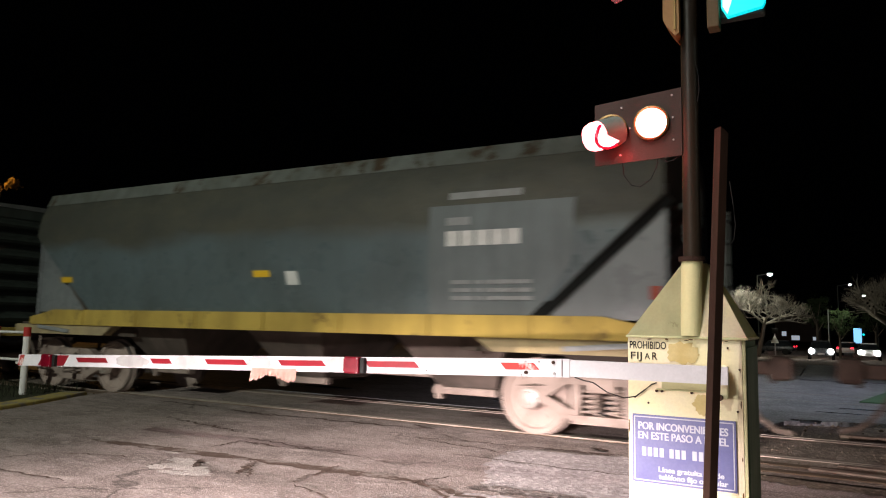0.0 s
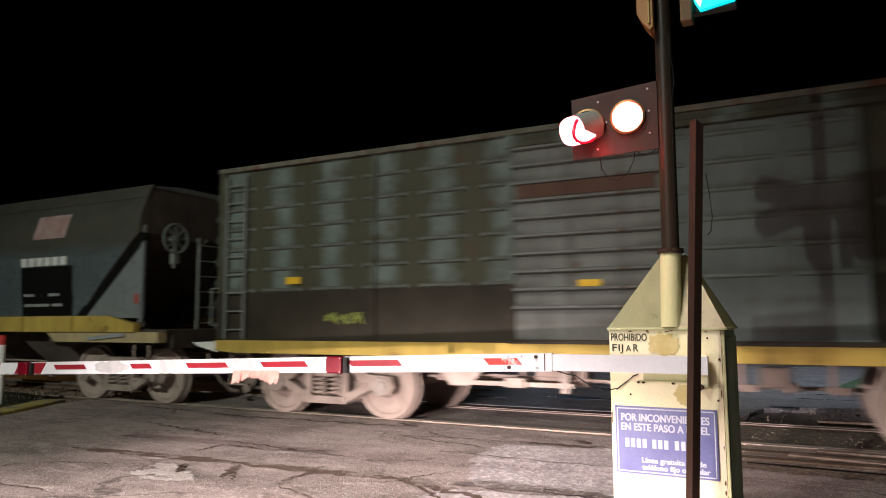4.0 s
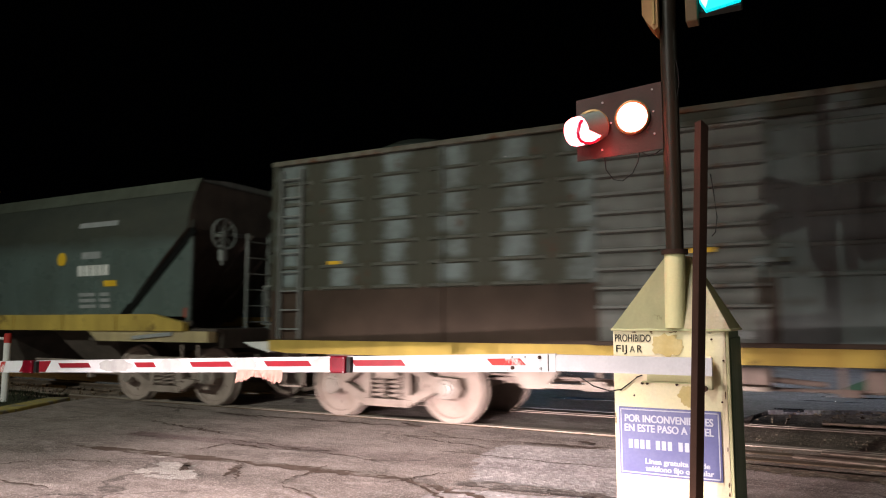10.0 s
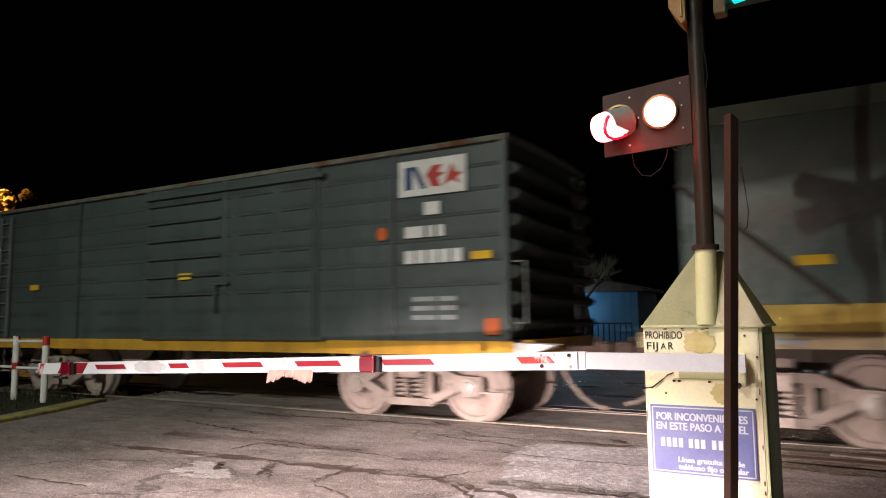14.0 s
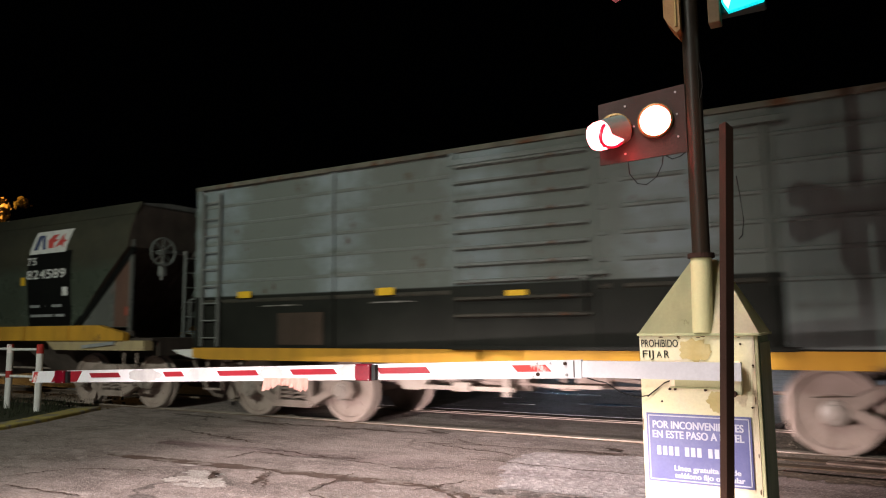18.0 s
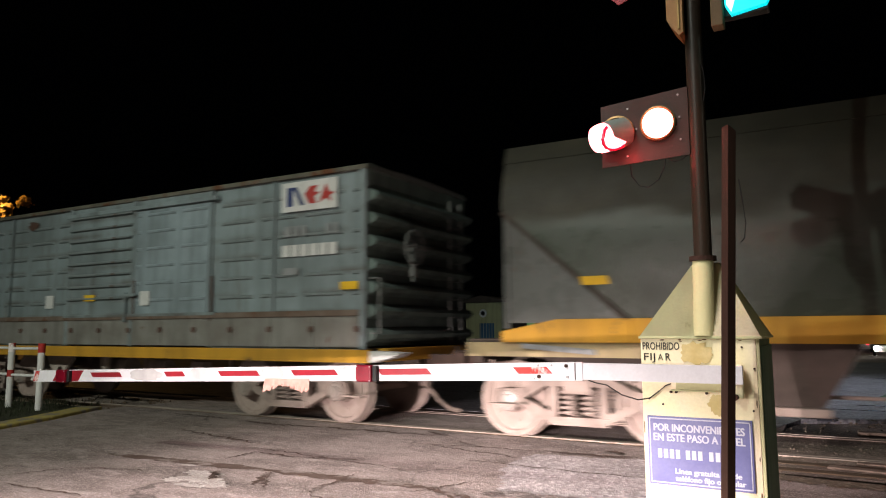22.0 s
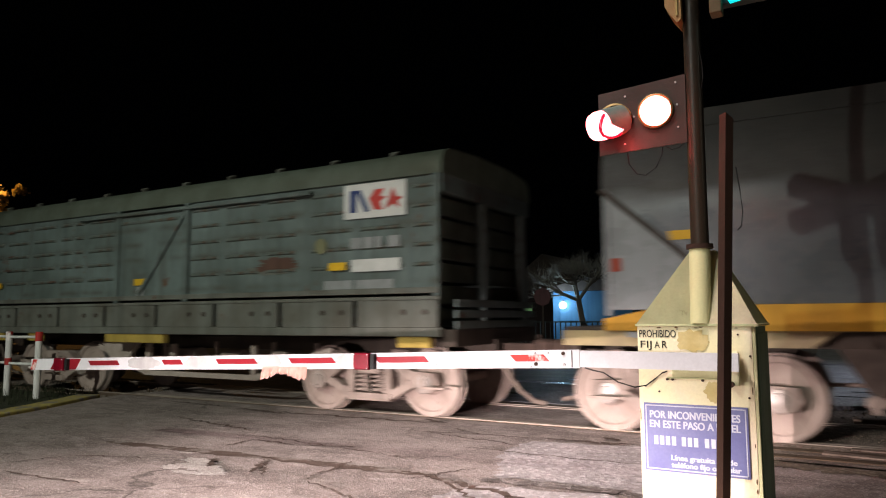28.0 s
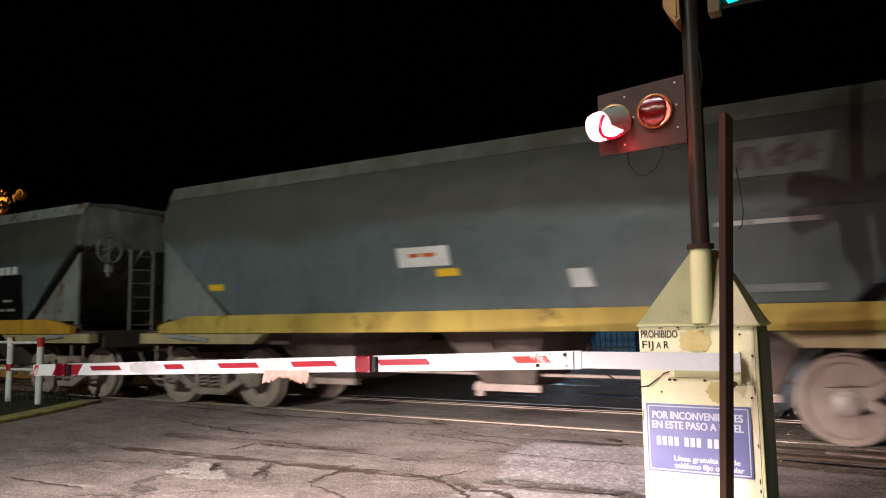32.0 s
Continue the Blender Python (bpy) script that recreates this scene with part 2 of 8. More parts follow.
M = {
    "asphalt": ground_mat("worn_asphalt", (0.36, 0.292, 0.268), (0.19, 0.152, 0.137), (0.48, 0.40, 0.372)),
    "asphalt_old": ground_mat("pale_asphalt", (0.48, 0.42, 0.415), (0.36, 0.312, 0.305), (0.60, 0.54, 0.545), 26, 1.0),
    "earth": ground_mat("trodden_earth", (0.32, 0.252, 0.21), (0.14, 0.108, 0.088), (0.42, 0.35, 0.30), 30, 1.0, 1.0, False),
    "grass": ground_mat("night_grass_soil", (0.05, 0.055, 0.03), (0.03, 0.03, 0.02), (0.07, 0.06, 0.04), 50, 1.0, 1.0, False),
    "tar": worn("crack_filler", (0.085, 0.056, 0.044), (0.13, 0.092, 0.075), rust=0.66, rust_colour=(0.23, 0.19, 0.17), rough=0.95, bump=0.8, streak=0, scale=8),
    "pebbly": ground_mat("pebbly_seam", (0.20, 0.165, 0.15), (0.09, 0.07, 0.062), (0.40, 0.35, 0.33), 24, 1.0, 0.95, False),
    "edge_soil": ground_mat("edge_soil", (0.20, 0.155, 0.115), (0.08, 0.062, 0.046), (0.30, 0.24, 0.185), 30, 1.0, 1.0, False),
    "pale": ground_mat("cement_patch", (0.56, 0.49, 0.455), (0.42, 0.36, 0.33), (0.66, 0.59, 0.56), 60, 1.0, 0.95, False),
    "wet": ground_mat("wet_dark_gravel", (0.155, 0.152, 0.165), (0.07, 0.07, 0.078), (0.24, 0.235, 0.25), 30, 0.7, 0.6, False, 0.3),
    "puddle": ground_mat("wet_mud", (0.02, 0.022, 0.028), (0.012, 0.013, 0.018), (0.03, 0.03, 0.04), 30, 0.35, 0.1, False, 0.5),
    "rail": worn("rail_steel", (0.26, 0.20, 0.16), (0.14, 0.09, 0.06), rust=0.3, rough=0.45, metal=0.6),
    "rail_top": worn("dusty_rail_head", (0.34, 0.28, 0.24), (0.24, 0.19, 0.16), rough=0.7, metal=0.2, streak=0),
    "wood": worn("old_timber", (0.13, 0.09, 0.06), (0.07, 0.05, 0.035), rough=0.9, bump=0.5),
    "wood_pale": worn("dusty_plank", (0.27, 0.21, 0.17), (0.15, 0.11, 0.085), rust=0.3, rust_colour=(0.05, 0.035, 0.028), rough=0.9, bump=0.6, scale=5),
    "grass_blade": worn("dark_grass_blades", (0.028, 0.034, 0.016), (0.02, 0.022, 0.012), rough=0.8, streak=0, bump=0),
    "cap_pale": worn("worn_axle_cap", (0.36, 0.30, 0.265), (0.24, 0.20, 0.175), rough=0.32, streak=0.1, scale=6, spec=0.7),
    "kerb": worn("yellow_kerb_paint", (0.44, 0.35, 0.10), (0.32, 0.26, 0.11), rust=0.68, rust_colour=(0.23, 0.20, 0.16), rough=0.9, bump=0.5),
    "concrete": worn("kerb_concrete", (0.28, 0.25, 0.22), rough=0.95, bump=0.4),
    "white": worn("white_paint", (0.64, 0.63, 0.66), (0.55, 0.54, 0.57), rough=0.5, streak=0.12, bump=0.03, scale=3),
    "white_old": worn("chipped_white_paint", (0.74, 0.72, 0.70), (0.60, 0.58, 0.56), rust=0.2, rust_colour=(0.36, 0.34, 0.33), rough=0.55, streak=0.3, scale=4),
    "bare": worn("bare_grey_metal", (0.42, 0.41, 0.41), (0.33, 0.32, 0.32), rust=0.2, rust_colour=(0.62, 0.6, 0.6), rough=0.6, scale=9),
    "red": worn("red_reflective_tape", (0.25, 0.012, 0.022), (0.18, 0.012, 0.018), rough=0.4, streak=0.1, scale=6),
    "red_old": worn("peeling_red_tape", (0.46, 0.035, 0.03), (0.36, 0.035, 0.03), rust=0.68, rust_colour=(0.72, 0.66, 0.64), rough=0.5, scale=9),
    "reflector": worn("red_reflector", (0.16, 0.001, 0.012), (0.09, 0.001, 0.007), rough=0.35, streak=0, spec=0.2, scale=14, bump=0.03),
    "torn": worn("torn_pink_foil", (0.74, 0.44, 0.38), (0.66, 0.36, 0.31), rough=0.6, streak=0.2, scale=8),
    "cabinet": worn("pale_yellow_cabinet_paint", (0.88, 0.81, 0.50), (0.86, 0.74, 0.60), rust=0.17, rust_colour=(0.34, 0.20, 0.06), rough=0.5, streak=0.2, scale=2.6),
    # roof and side sheets: their shade is put into darker, greener paint
    "cabinet_top": worn("shaded_cabinet_paint", (0.58, 0.58, 0.33), (0.48, 0.49, 0.27), rust=0.1, rust_colour=(0.15, 0.12, 0.06), rough=0.5, streak=0.4),
    "cabinet_sleeve": worn("yellow_green_sleeve_paint", (0.70, 0.67, 0.38), (0.58, 0.55, 0.29), rust=0.12, rust_colour=(0.25, 0.17, 0.07), rough=0.5, streak=0.4),
    "cabinet_side": worn("shaded_cabinet_side", (0.17, 0.26, 0.165), (0.125, 0.195, 0.125), rust=0.06, rough=0.5),
    "stain": worn("rust_stain", (0.58, 0.45, 0.19), (0.68, 0.57, 0.29), rough=0.7, bump=0.1, scale=9),
    "blue": worn("faded_blue_enamel", (0.13, 0.135, 0.30), (0.19, 0.195, 0.36), rough=0.4, streak=0.25, scale=4),
    "letter": worn("white_lettering", (0.60, 0.60, 0.68), (0.50, 0.50, 0.60), rough=0.5, streak=0.05, bump=0, scale=5),
    "chip": worn("rust_chip", (0.16, 0.08, 0.03), (0.08, 0.045, 0.02), rough=0.85, streak=0, scale=20),
    "marker": worn("black_brush_lettering", (0.02, 0.018, 0.015), rough=0.6, streak=0, bump=0),
    "post": worn("rusty_angle_iron", (0.050, 0.024, 0.015), (0.028, 0.014, 0.010), rough=0.75, bump=0.4, grain=120),
    "pole": worn("dark_mast_paint", (0.018, 0.017, 0.013), (0.034, 0.022, 0.014), rust=0.2, rust_colour=(0.10, 0.035, 0.02), rough=0.35),
    "plate": worn("brown_signal_plate", (0.046, 0.026, 0.020), (0.026, 0.018, 0.014), rust=0.15, rough=0.6),
    "beige": worn("beige_housing", (0.27, 0.155, 0.055), (0.19, 0.11, 0.042), rough=0.5),
    "dark_green": worn("dark_green_housing", (0.04, 0.05, 0.045), rough=0.5),
    "visor": worn("grey_green_visor", (0.16, 0.24, 0.21), (0.08, 0.09, 0.08), rough=0.45),
    "brass": worn("brass_ring", (0.20, 0.14, 0.05), rough=0.4, metal=0.5, streak=0),
    "lens_dark": worn("unlit_red_lens", (0.09, 0.003, 0.004), (0.06, 0.002, 0.003), rough=0.08, streak=0, bump=0, spec=0.9),
    "black": worn("black_paint", (0.016, 0.017, 0.017), (0.01, 0.01, 0.01), rough=0.55, streak=0.2),
    "coupler": worn("coupler_rust", (0.075, 0.047, 0.037), (0.045, 0.03, 0.025), rust=0.2, rough=0.85, scale=6),
    "hose": worn("dusty_hose", (0.15, 0.115, 0.095), (0.09, 0.07, 0.06), rough=0.85, streak=0, scale=8),
    "rubber": worn("black_cable", (0.012, 0.012, 0.012), rough=0.6, bump=0),
    "dust_steel": worn("dusty_bogie_steel", (0.34, 0.27, 0.235), (0.20, 0.152, 0.13), rust=0.22, rust_colour=(0.13, 0.09, 0.07), rough=0.85, scale=4, streak=0.3),
    "pale_dust": worn("pale_brake_dust", (0.42, 0.35, 0.31), (0.30, 0.245, 0.21), rough=0.85, scale=6, streak=0.2),
    "wheel": worn("dusty_wheel_steel", (0.35, 0.275, 0.24), (0.25, 0.19, 0.163), rough=0.8, scale=5, streak=0.1),
    "tread": worn("bright_wheel_tread", (0.55, 0.50, 0.47), rough=0.3, metal=0.8, streak=0),
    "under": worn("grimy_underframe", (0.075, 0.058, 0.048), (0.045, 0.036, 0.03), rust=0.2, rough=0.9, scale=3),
    "yellow": worn("dirty_yellow_sill", (0.47, 0.335, 0.075), (0.33, 0.23, 0.055), rust=0.48, rust_colour=(0.15, 0.10, 0.03), rough=0.6, scale=1.6),
    "orange": worn("dirty_orange_sill", (0.55, 0.29, 0.03), (0.40, 0.21, 0.03), rust=0.40, rust_colour=(0.10, 0.055, 0.03), rough=0.6, scale=1.6),
    "sill_dust": worn("dust_caked_sill", (0.40, 0.32, 0.17), (0.27, 0.215, 0.14), rust=0.3, rust_colour=(0.16, 0.12, 0.07), rough=0.8, scale=2.5),
    "mark_yellow": worn("yellow_reflector_mark", (0.75, 0.46, 0.03), rough=0.4, streak=0.1, bump=0),
    "mark_orange": worn("orange_reflector_mark", (0.55, 0.12, 0.03), rough=0.4, streak=0.1, bump=0),
    "mark_red": worn("dull_red_mark", (0.30, 0.055, 0.03), (0.20, 0.04, 0.025), rough=0.6, streak=0.2, bump=0),
    "mark_white": worn("white_marking", (0.62, 0.62, 0.60), (0.5, 0.5, 0.48), rough=0.6, streak=0.15, bump=0, scale=6),
    "board_faded": worn("grimy_emblem_board", (0.185, 0.19, 0.185), (0.12, 0.12, 0.11), rust=0.3, rust_colour=(0.06, 0.05, 0.035), rough=0.7, streak=0.5, bump=0, scale=4),
    "mark_faint": worn("faded_white_marking", (0.27, 0.28, 0.28), (0.2, 0.21, 0.21), rough=0.6, streak=0.3, bump=0, scale=6),
    "logo_blue": worn("blue_emblem_paint", (0.03, 0.05, 0.15), rough=0.6, streak=0.1, bump=0),
    "logo_red": worn("red_emblem_paint", (0.50, 0.06, 0.05), rough=0.6, streak=0.1, bump=0),
    "ladder": worn("grey_ladder_paint", (0.19, 0.20, 0.19), (0.13, 0.14, 0.13), rust=0.15, rough=0.6),
    "logo_dull": worn("worn_emblem_paint", (0.09, 0.075, 0.075), (0.14, 0.12, 0.11), rough=0.7, streak=0.2, bump=0),
    "lamp_red": glow("lit_red_lens", (1.0, 0.16, 0.11), 20.0),
    "lamp_pink": glow("lit_red_hood", (1.0, 0.22, 0.24), 9.0),
    "rim_red": glow("glowing_red_rim", (0.55, 0.004, 0.045), 0.5),
    "olive": worn("dull_olive_housing", (0.110, 0.080, 0.040), (0.15, 0.11, 0.06), rough=0.6),
    "lamp_cyan": glow("cyan_signal_panel", (0.0, 0.75, 0.82), 1.05),
    "lamp_cyan_hot": glow("cyan_signal_core", (0.5, 1.0, 1.0), 1.6),
    "lamp_white": glow("white_lamp_glow", (0.95, 0.97, 1.0), 30.0),
    "lamp_head": glow("headlamp_glow", (1.0, 0.98, 0.95), 60.0),
    "lamp_blue": glow("blue_white_sign_glow", (0.25, 0.6, 1.0), 1.2),
    "lamp_tail": glow("tail_lamp_glow", (1.0, 0.02, 0.04), 4.0),
    "window_lit": glow("lit_window", (0.75, 0.85, 1.0), 0.35),
    "window_dim": glow("dim_green_window", (0.25, 0.5, 0.2), 0.15),
    "bark": worn("grey_bark", (0.16, 0.13, 0.11), (0.10, 0.085, 0.07), rough=0.95, bump=0.5, grain=25),
    "twig": worn("pale_twigs", (0.20, 0.185, 0.15), (0.14, 0.125, 0.10), rough=0.95, bump=0),
    "leaf": worn("dark_leaves", (0.05, 0.075, 0.03), (0.03, 0.05, 0.02), rough=0.7, streak=0, bump=0, scale=3),
    "leaf_dry": worn("yellow_leaves", (0.16, 0.11, 0.03), (0.10, 0.07, 0.02), rough=0.7, streak=0, bump=0, scale=3),
    "hut_blue": worn("blue_plaster", (0.045, 0.12, 0.20), (0.03, 0.09, 0.16), rough=0.8),
    "hut_yellow": worn("yellow_plaster", (0.40, 0.40, 0.22), (0.32, 0.31, 0.17), rough=0.8),
    "house": worn("dark_brick_house", (0.035, 0.022, 0.02), (0.025, 0.018, 0.016), rough=0.9),
    "car_white": worn("white_car_paint", (0.7, 0.7, 0.72), (0.66, 0.66, 0.68), rough=0.25, streak=0, bump=0, spec=0.6),
    "car_dark": worn("dark_car_paint", (0.05, 0.055, 0.06), rough=0.25, streak=0, bump=0, spec=0.6),
    "car_grey": worn("silver_car_paint", (0.35, 0.36, 0.38), rough=0.3, streak=0, bump=0, spec=0.6),
    "car_glass": worn("car_glass", (0.02, 0.025, 0.03), rough=0.08, streak=0, bump=0, spec=0.8),
}


# ---- mesh helpers ----
def part(name, bm, material, parent=None, label="", smooth=False):
    """Links a bmesh as one mesh object under parent."""
    me = bpy.data.meshes.new(name)
    bmesh.ops.recalc_face_normals(bm, faces=bm.faces[:])
    bm.to_mesh(me)
    bm.free()
    return from_mesh(name, me, material, parent, label, smooth)


def from_mesh(name, me, material, parent=None, label="", smooth=False):
    if material is not None and not me.materials:
        for one in (material if isinstance(material, (list, tuple)) else [material]):
            me.materials.append(M[one] if isinstance(one, str) else one)
    if smooth:
        for p in me.polygons:
            p.use_smooth = True
        me.set_sharp_from_angle(angle=radians(35))
    ob = new(name, me)
    ob.parent = parent
    if label:
        ob["label"] = label
    return ob


def thing(name, m, label, category, group="", kind=""):
    ob = new(name)
    ob.empty_display_size = 0.2
    ob.matrix_world = m
    return tagged(ob, label, category, group, kind)


def box(bm, c, s, bevel=0.0, turn=None):
    """A box with centre c and size s."""
    made = bmesh.ops.create_cube(bm, size=1.0)["verts"]
    m = Matrix.Translation(c) @ (turn or Matrix.Identity(4)) @ Matrix.Diagonal((*s, 1))
    bmesh.ops.transform(bm, matrix=m, verts=made)
    if bevel:
        edges = list({e for v in made for e in v.link_edges})
        bmesh.ops.bevel(bm, geom=edges, offset=bevel, segments=2, affect="EDGES", profile=0.5)
    return bm


def boxes(*rows, bevel=0.0):
    bm = bmesh.new()
    for c, s in rows:
        box(bm, c, s, bevel)
    return bm


def tube(bm, a, b, r, r2=None, seg=12, caps=True):
    a, b = Vector(a), Vector(b)
    q = (b - a).to_track_quat("Z", "Y").to_matrix().to_4x4()
    m = Matrix.Translation((a + b) / 2) @ q
    bmesh.ops.create_cone(bm, cap_ends=caps, cap_tris=False, segments=seg, radius1=r, radius2=r if r2 is None else r2,
                          depth=(b - a).length, matrix=m)
    return bm


def wire(bm, points, r, seg=6):
    """A round wire through points."""
    pts = [Vector(p) for p in points]
    rings = []
    for i, p in enumerate(pts):
        d = pts[min(i + 1, len(pts) - 1)] - pts[max(i - 1, 0)]
        if d.length < 1e-6:
            d = pts[1] - pts[0]
        q = d.to_track_quat("Z", "Y")
        rings.append([bm.verts.new(p + q @ Vector((r * math.cos(2 * math.pi * k / seg), r * math.sin(2 * math.pi * k / seg), 0))) for k in range(seg)])
    for u, v in zip(rings[:-1], rings[1:]):
        turn = min(range(seg), key=lambda j: (v[j].co - u[0].co).length)
        for k in range(seg):
            bm.faces.new((u[k], u[(k + 1) % seg], v[(k + 1 + turn) % seg], v[(k + turn) % seg]))
    bm.faces.new(rings[0][::-1])
    bm.faces.new(rings[-1])
    return bm


def prism(bm, outline, axis, a, b):
    """A flat outline (pairs) pushed along an axis from a to b. axis 0: pairs are y, z; 1: x, z; 2: x, y."""
    def at(p, d):
        return {0: (d, p[0], p[1]), 1: (p[0], d, p[1]), 2: (p[0], p[1], d)}[axis]
    one = [bm.verts.new(at(p, a)) for p in outline]
    two = [bm.verts.new(at(p, b)) for p in outline]
    n = len(outline)
    bm.faces.new(one)
    bm.faces.new(two[::-1])
    for i in range(n):
        bm.faces.new((one[i], one[(i + 1) % n], two[(i + 1) % n], two[i]))
    return bm


def lathe(bm, rings, centre, axis, seg=28):
    """Turned solid: rings of (distance along axis, radius)."""
    q = Vector(axis).to_track_quat("Z", "Y").to_matrix()
    loops = []
    for d, r in rings:
        loops.append([bm.verts.new(Vector(centre) + q @ Vector((r * math.cos(2 * math.pi * k / seg), r * math.sin(2 * math.pi * k / seg), d)))
                      for k in range(seg)])
    for l0, l1 in zip(loops[:-1], loops[1:]):
        for k in range(seg):
            bm.faces.new((l0[k], l0[(k + 1) % seg], l1[(k + 1) % seg], l1[k]))
    bm.faces.new(loops[0][::-1])
    bm.faces.new(loops[-1])
    return bm


def writing(name, text, size, m, material, parent, label="", width=None, extrude=0.0008, bold=0.0, heavy=0.0):
    """Flat letters in the built-in font, facing -Y, with their lower left corner at m's origin."""
    cu = bpy.data.curves.new(name, "FONT")
    cu.body, cu.size, cu.extrude, cu.offset = text, size, extrude, bold
    tmp = bpy.data.objects.new(name, cu)
    me = bpy.data.meshes.new_from_object(tmp)
    bpy.data.objects.remove(tmp)
    xs = [v.co.x for v in me.vertices]
    k = width / (max(xs) - min(xs)) if width else 1.0
    me.transform(m @ pose(0, 0, 0, 90) @ Matrix.Diagonal((k, 1, 1, 1)) @ Matrix.Translation((-min(xs), 0, 0)))
    if heavy:       # thicker strokes: the outlines again, a little to both sides
        bm = bmesh.new()
        bm.from_mesh(me)
        base = bm.verts[:] + bm.edges[:] + bm.faces[:]
        for dx, dy, dz in ((heavy, -0.0002, 0), (-heavy, -0.0001, 0), (0, -0.0003, heavy * 0.6)):
            made = bmesh.ops.duplicate(bm, geom=base)["geom"]
            bmesh.ops.translate(bm, vec=(dx, dy, dz), verts=[v for v in made if isinstance(v, bmesh.types.BMVert)])
        bm.to_mesh(me)
        bm.free()
    me.materials.clear()
    me.materials.append(M[material])
    return from_mesh(name, me, None, parent, label)


# ---- ground, road and track ----
def flat(name, outline, z0, z1, material, label, category, kind="structure", parent=None):
    ob = part(name, prism(bmesh.new(), outline, 2, z0, z1), material, parent)
    return tagged(ob, label, category, kind=kind)


ground_bm = bmesh.new()
bmesh.ops.create_grid(ground_bm, x_segments=60, y_segments=80, size=600)
for v in ground_bm.verts:
    k = min(1.0, max(0.0, (v.co.y - 30) / 45))
    v.co.z = -0.06 - 1.12 * k
tagged(part("ground", ground_bm, "earth"), "dark trodden earth and gravel round the level crossing", "ground", kind="structure")
NEAR_RAIL, FAR_RAIL = TRACK_Y - 0.87, TRACK_Y + 0.87
flat("road", [(-10.6, -25), (9, -25), (9, 7.0), (-0.75, 7.1), (-0.75, NEAR_RAIL - 0.09), (-11.3, NEAR_RAIL - 0.09), (-10.9, 6.5), (-10.3, 5.2)],
     -0.2, 0.0, "asphalt", "cracked and patched grey-brown asphalt of the crossing road", "road")
flat("road_between_rails", [(-11.2, NEAR_RAIL + 0.12), (-0.75, NEAR_RAIL + 0.12), (-0.75, FAR_RAIL - 0.12), (-11.2, FAR_RAIL - 0.12)],
     -0.2, -0.004, "asphalt", "worn asphalt filling between the two rails", "road")
flat("road_beyond", [(-11.2, FAR_RAIL + 0.09), (-0.75, FAR_RAIL + 0.09), (-0.75, 29), (-11.2, 29)],
     -0.2, -0.004, "asphalt", "dark asphalt of the road beyond the rails", "road")
M["sign_back"] = worn("brown_sign_back", (0.11, 0.05, 0.055), (0.08, 0.04, 0.042), rough=0.6, scale=4)
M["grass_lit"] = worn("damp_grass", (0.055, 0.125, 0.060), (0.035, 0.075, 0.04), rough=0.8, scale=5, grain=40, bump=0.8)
flat("verge", [(-40, 4.0), (-11.5, 4.0), (-10.75, 5.2), (-11.45, 7.7), (-40, 7.9)], -0.2, 0.03, "grass", "rough dark grass on the traffic island", "grass")


def rail(name, y, z=0.0, x0=-70.0, x1=40.0, label="dusty steel running rail with a polished head"):
    """Flat-bottomed rail with web and head; the head's top lies at z."""
    t = thing(name, pose(0, y, z), label, "rail", "rails", "structure")
    outline = [(-0.065, -0.15), (0.065, -0.15), (0.065, -0.135), (0.012, -0.12), (0.012, -0.045), (0.035, -0.035),
               (0.035, -0.006), (-0.035, -0.006), (-0.035, -0.035), (-0.012, -0.045), (-0.012, -0.12), (-0.065, -0.135)]
    part("web", prism(bmesh.new(), outline, 0, x0, x1), "rail", t)
    part("head", prism(bmesh.new(), [(-0.033, -0.006), (0.033, -0.006), (0.030, 0.004), (-0.030, 0.004)], 0, x0, x1), "rail_top", t)
    return t


rail("rail_near", NEAR_RAIL + 0.03, 0.008)
rail("rail_far", FAR_RAIL - 0.03, 0.008)
rail("check_rail_near", NEAR_RAIL + 0.155, 0.004, -11.2, 3.0, "worn check rail beside the running rail")
rail("check_rail_far", FAR_RAIL - 0.155, 0.004, -11.2, 3.0, "worn check rail beside the running rail")
for y in (15.2, 16.9):
    rail("siding_rail", y, 0.0, -60, 40, "rail of a second track lit from behind")
# the timber edging of the crossing beside the cabinet
for y, x0, x1 in ((7.55, -0.7, 3.5), (7.93, -0.7, 3.5)):
    bm = boxes((((x0 + x1) / 2, y, -0.025), (x1 - x0, 0.15, 0.08)), bevel=0.012)
    tagged(part("edge_beam", bm, "wood"), "long weathered timber beam along the rail", "beam", "edge beams", "structure")

flat("trodden_strip", [(-0.75, 7.1), (9, 7.0), (9, NEAR_RAIL - 0.06), (-0.75, NEAR_RAIL - 0.06)], -0.2, 0.002, "earth", "brown trodden earth beside the rail", "earth")
flat("trodden_strip", [(-0.75, NEAR_RAIL + 0.2), (9, NEAR_RAIL + 0.2), (9, FAR_RAIL - 0.2), (-0.75, FAR_RAIL - 0.2)], -0.2, -0.004, "earth", "brown trodden earth between the rails", "earth")
flat("verge", [(0.5, 15.6), (9, 15.0), (16, 21.0), (1.6, 20.6)], -0.2, 0.03, "grass_lit", "damp green grass beyond the track", "grass")
flat("side_road", [(-0.7, 21.6), (20, 22.4), (26, 33), (-0.7, 31)], -0.3, 0.02, "wet", "wet side road beyond the track", "road")
flat("wet_gravel", [(-30, 10.4), (-0.9, 10.4), (-0.6, 11.7), (0.6, 12.3), (9, 12.4), (9, 23.5), (-30, 23.5)], -0.2, 0.004, "wet", "dark wet gravel beyond the track", "gravel")

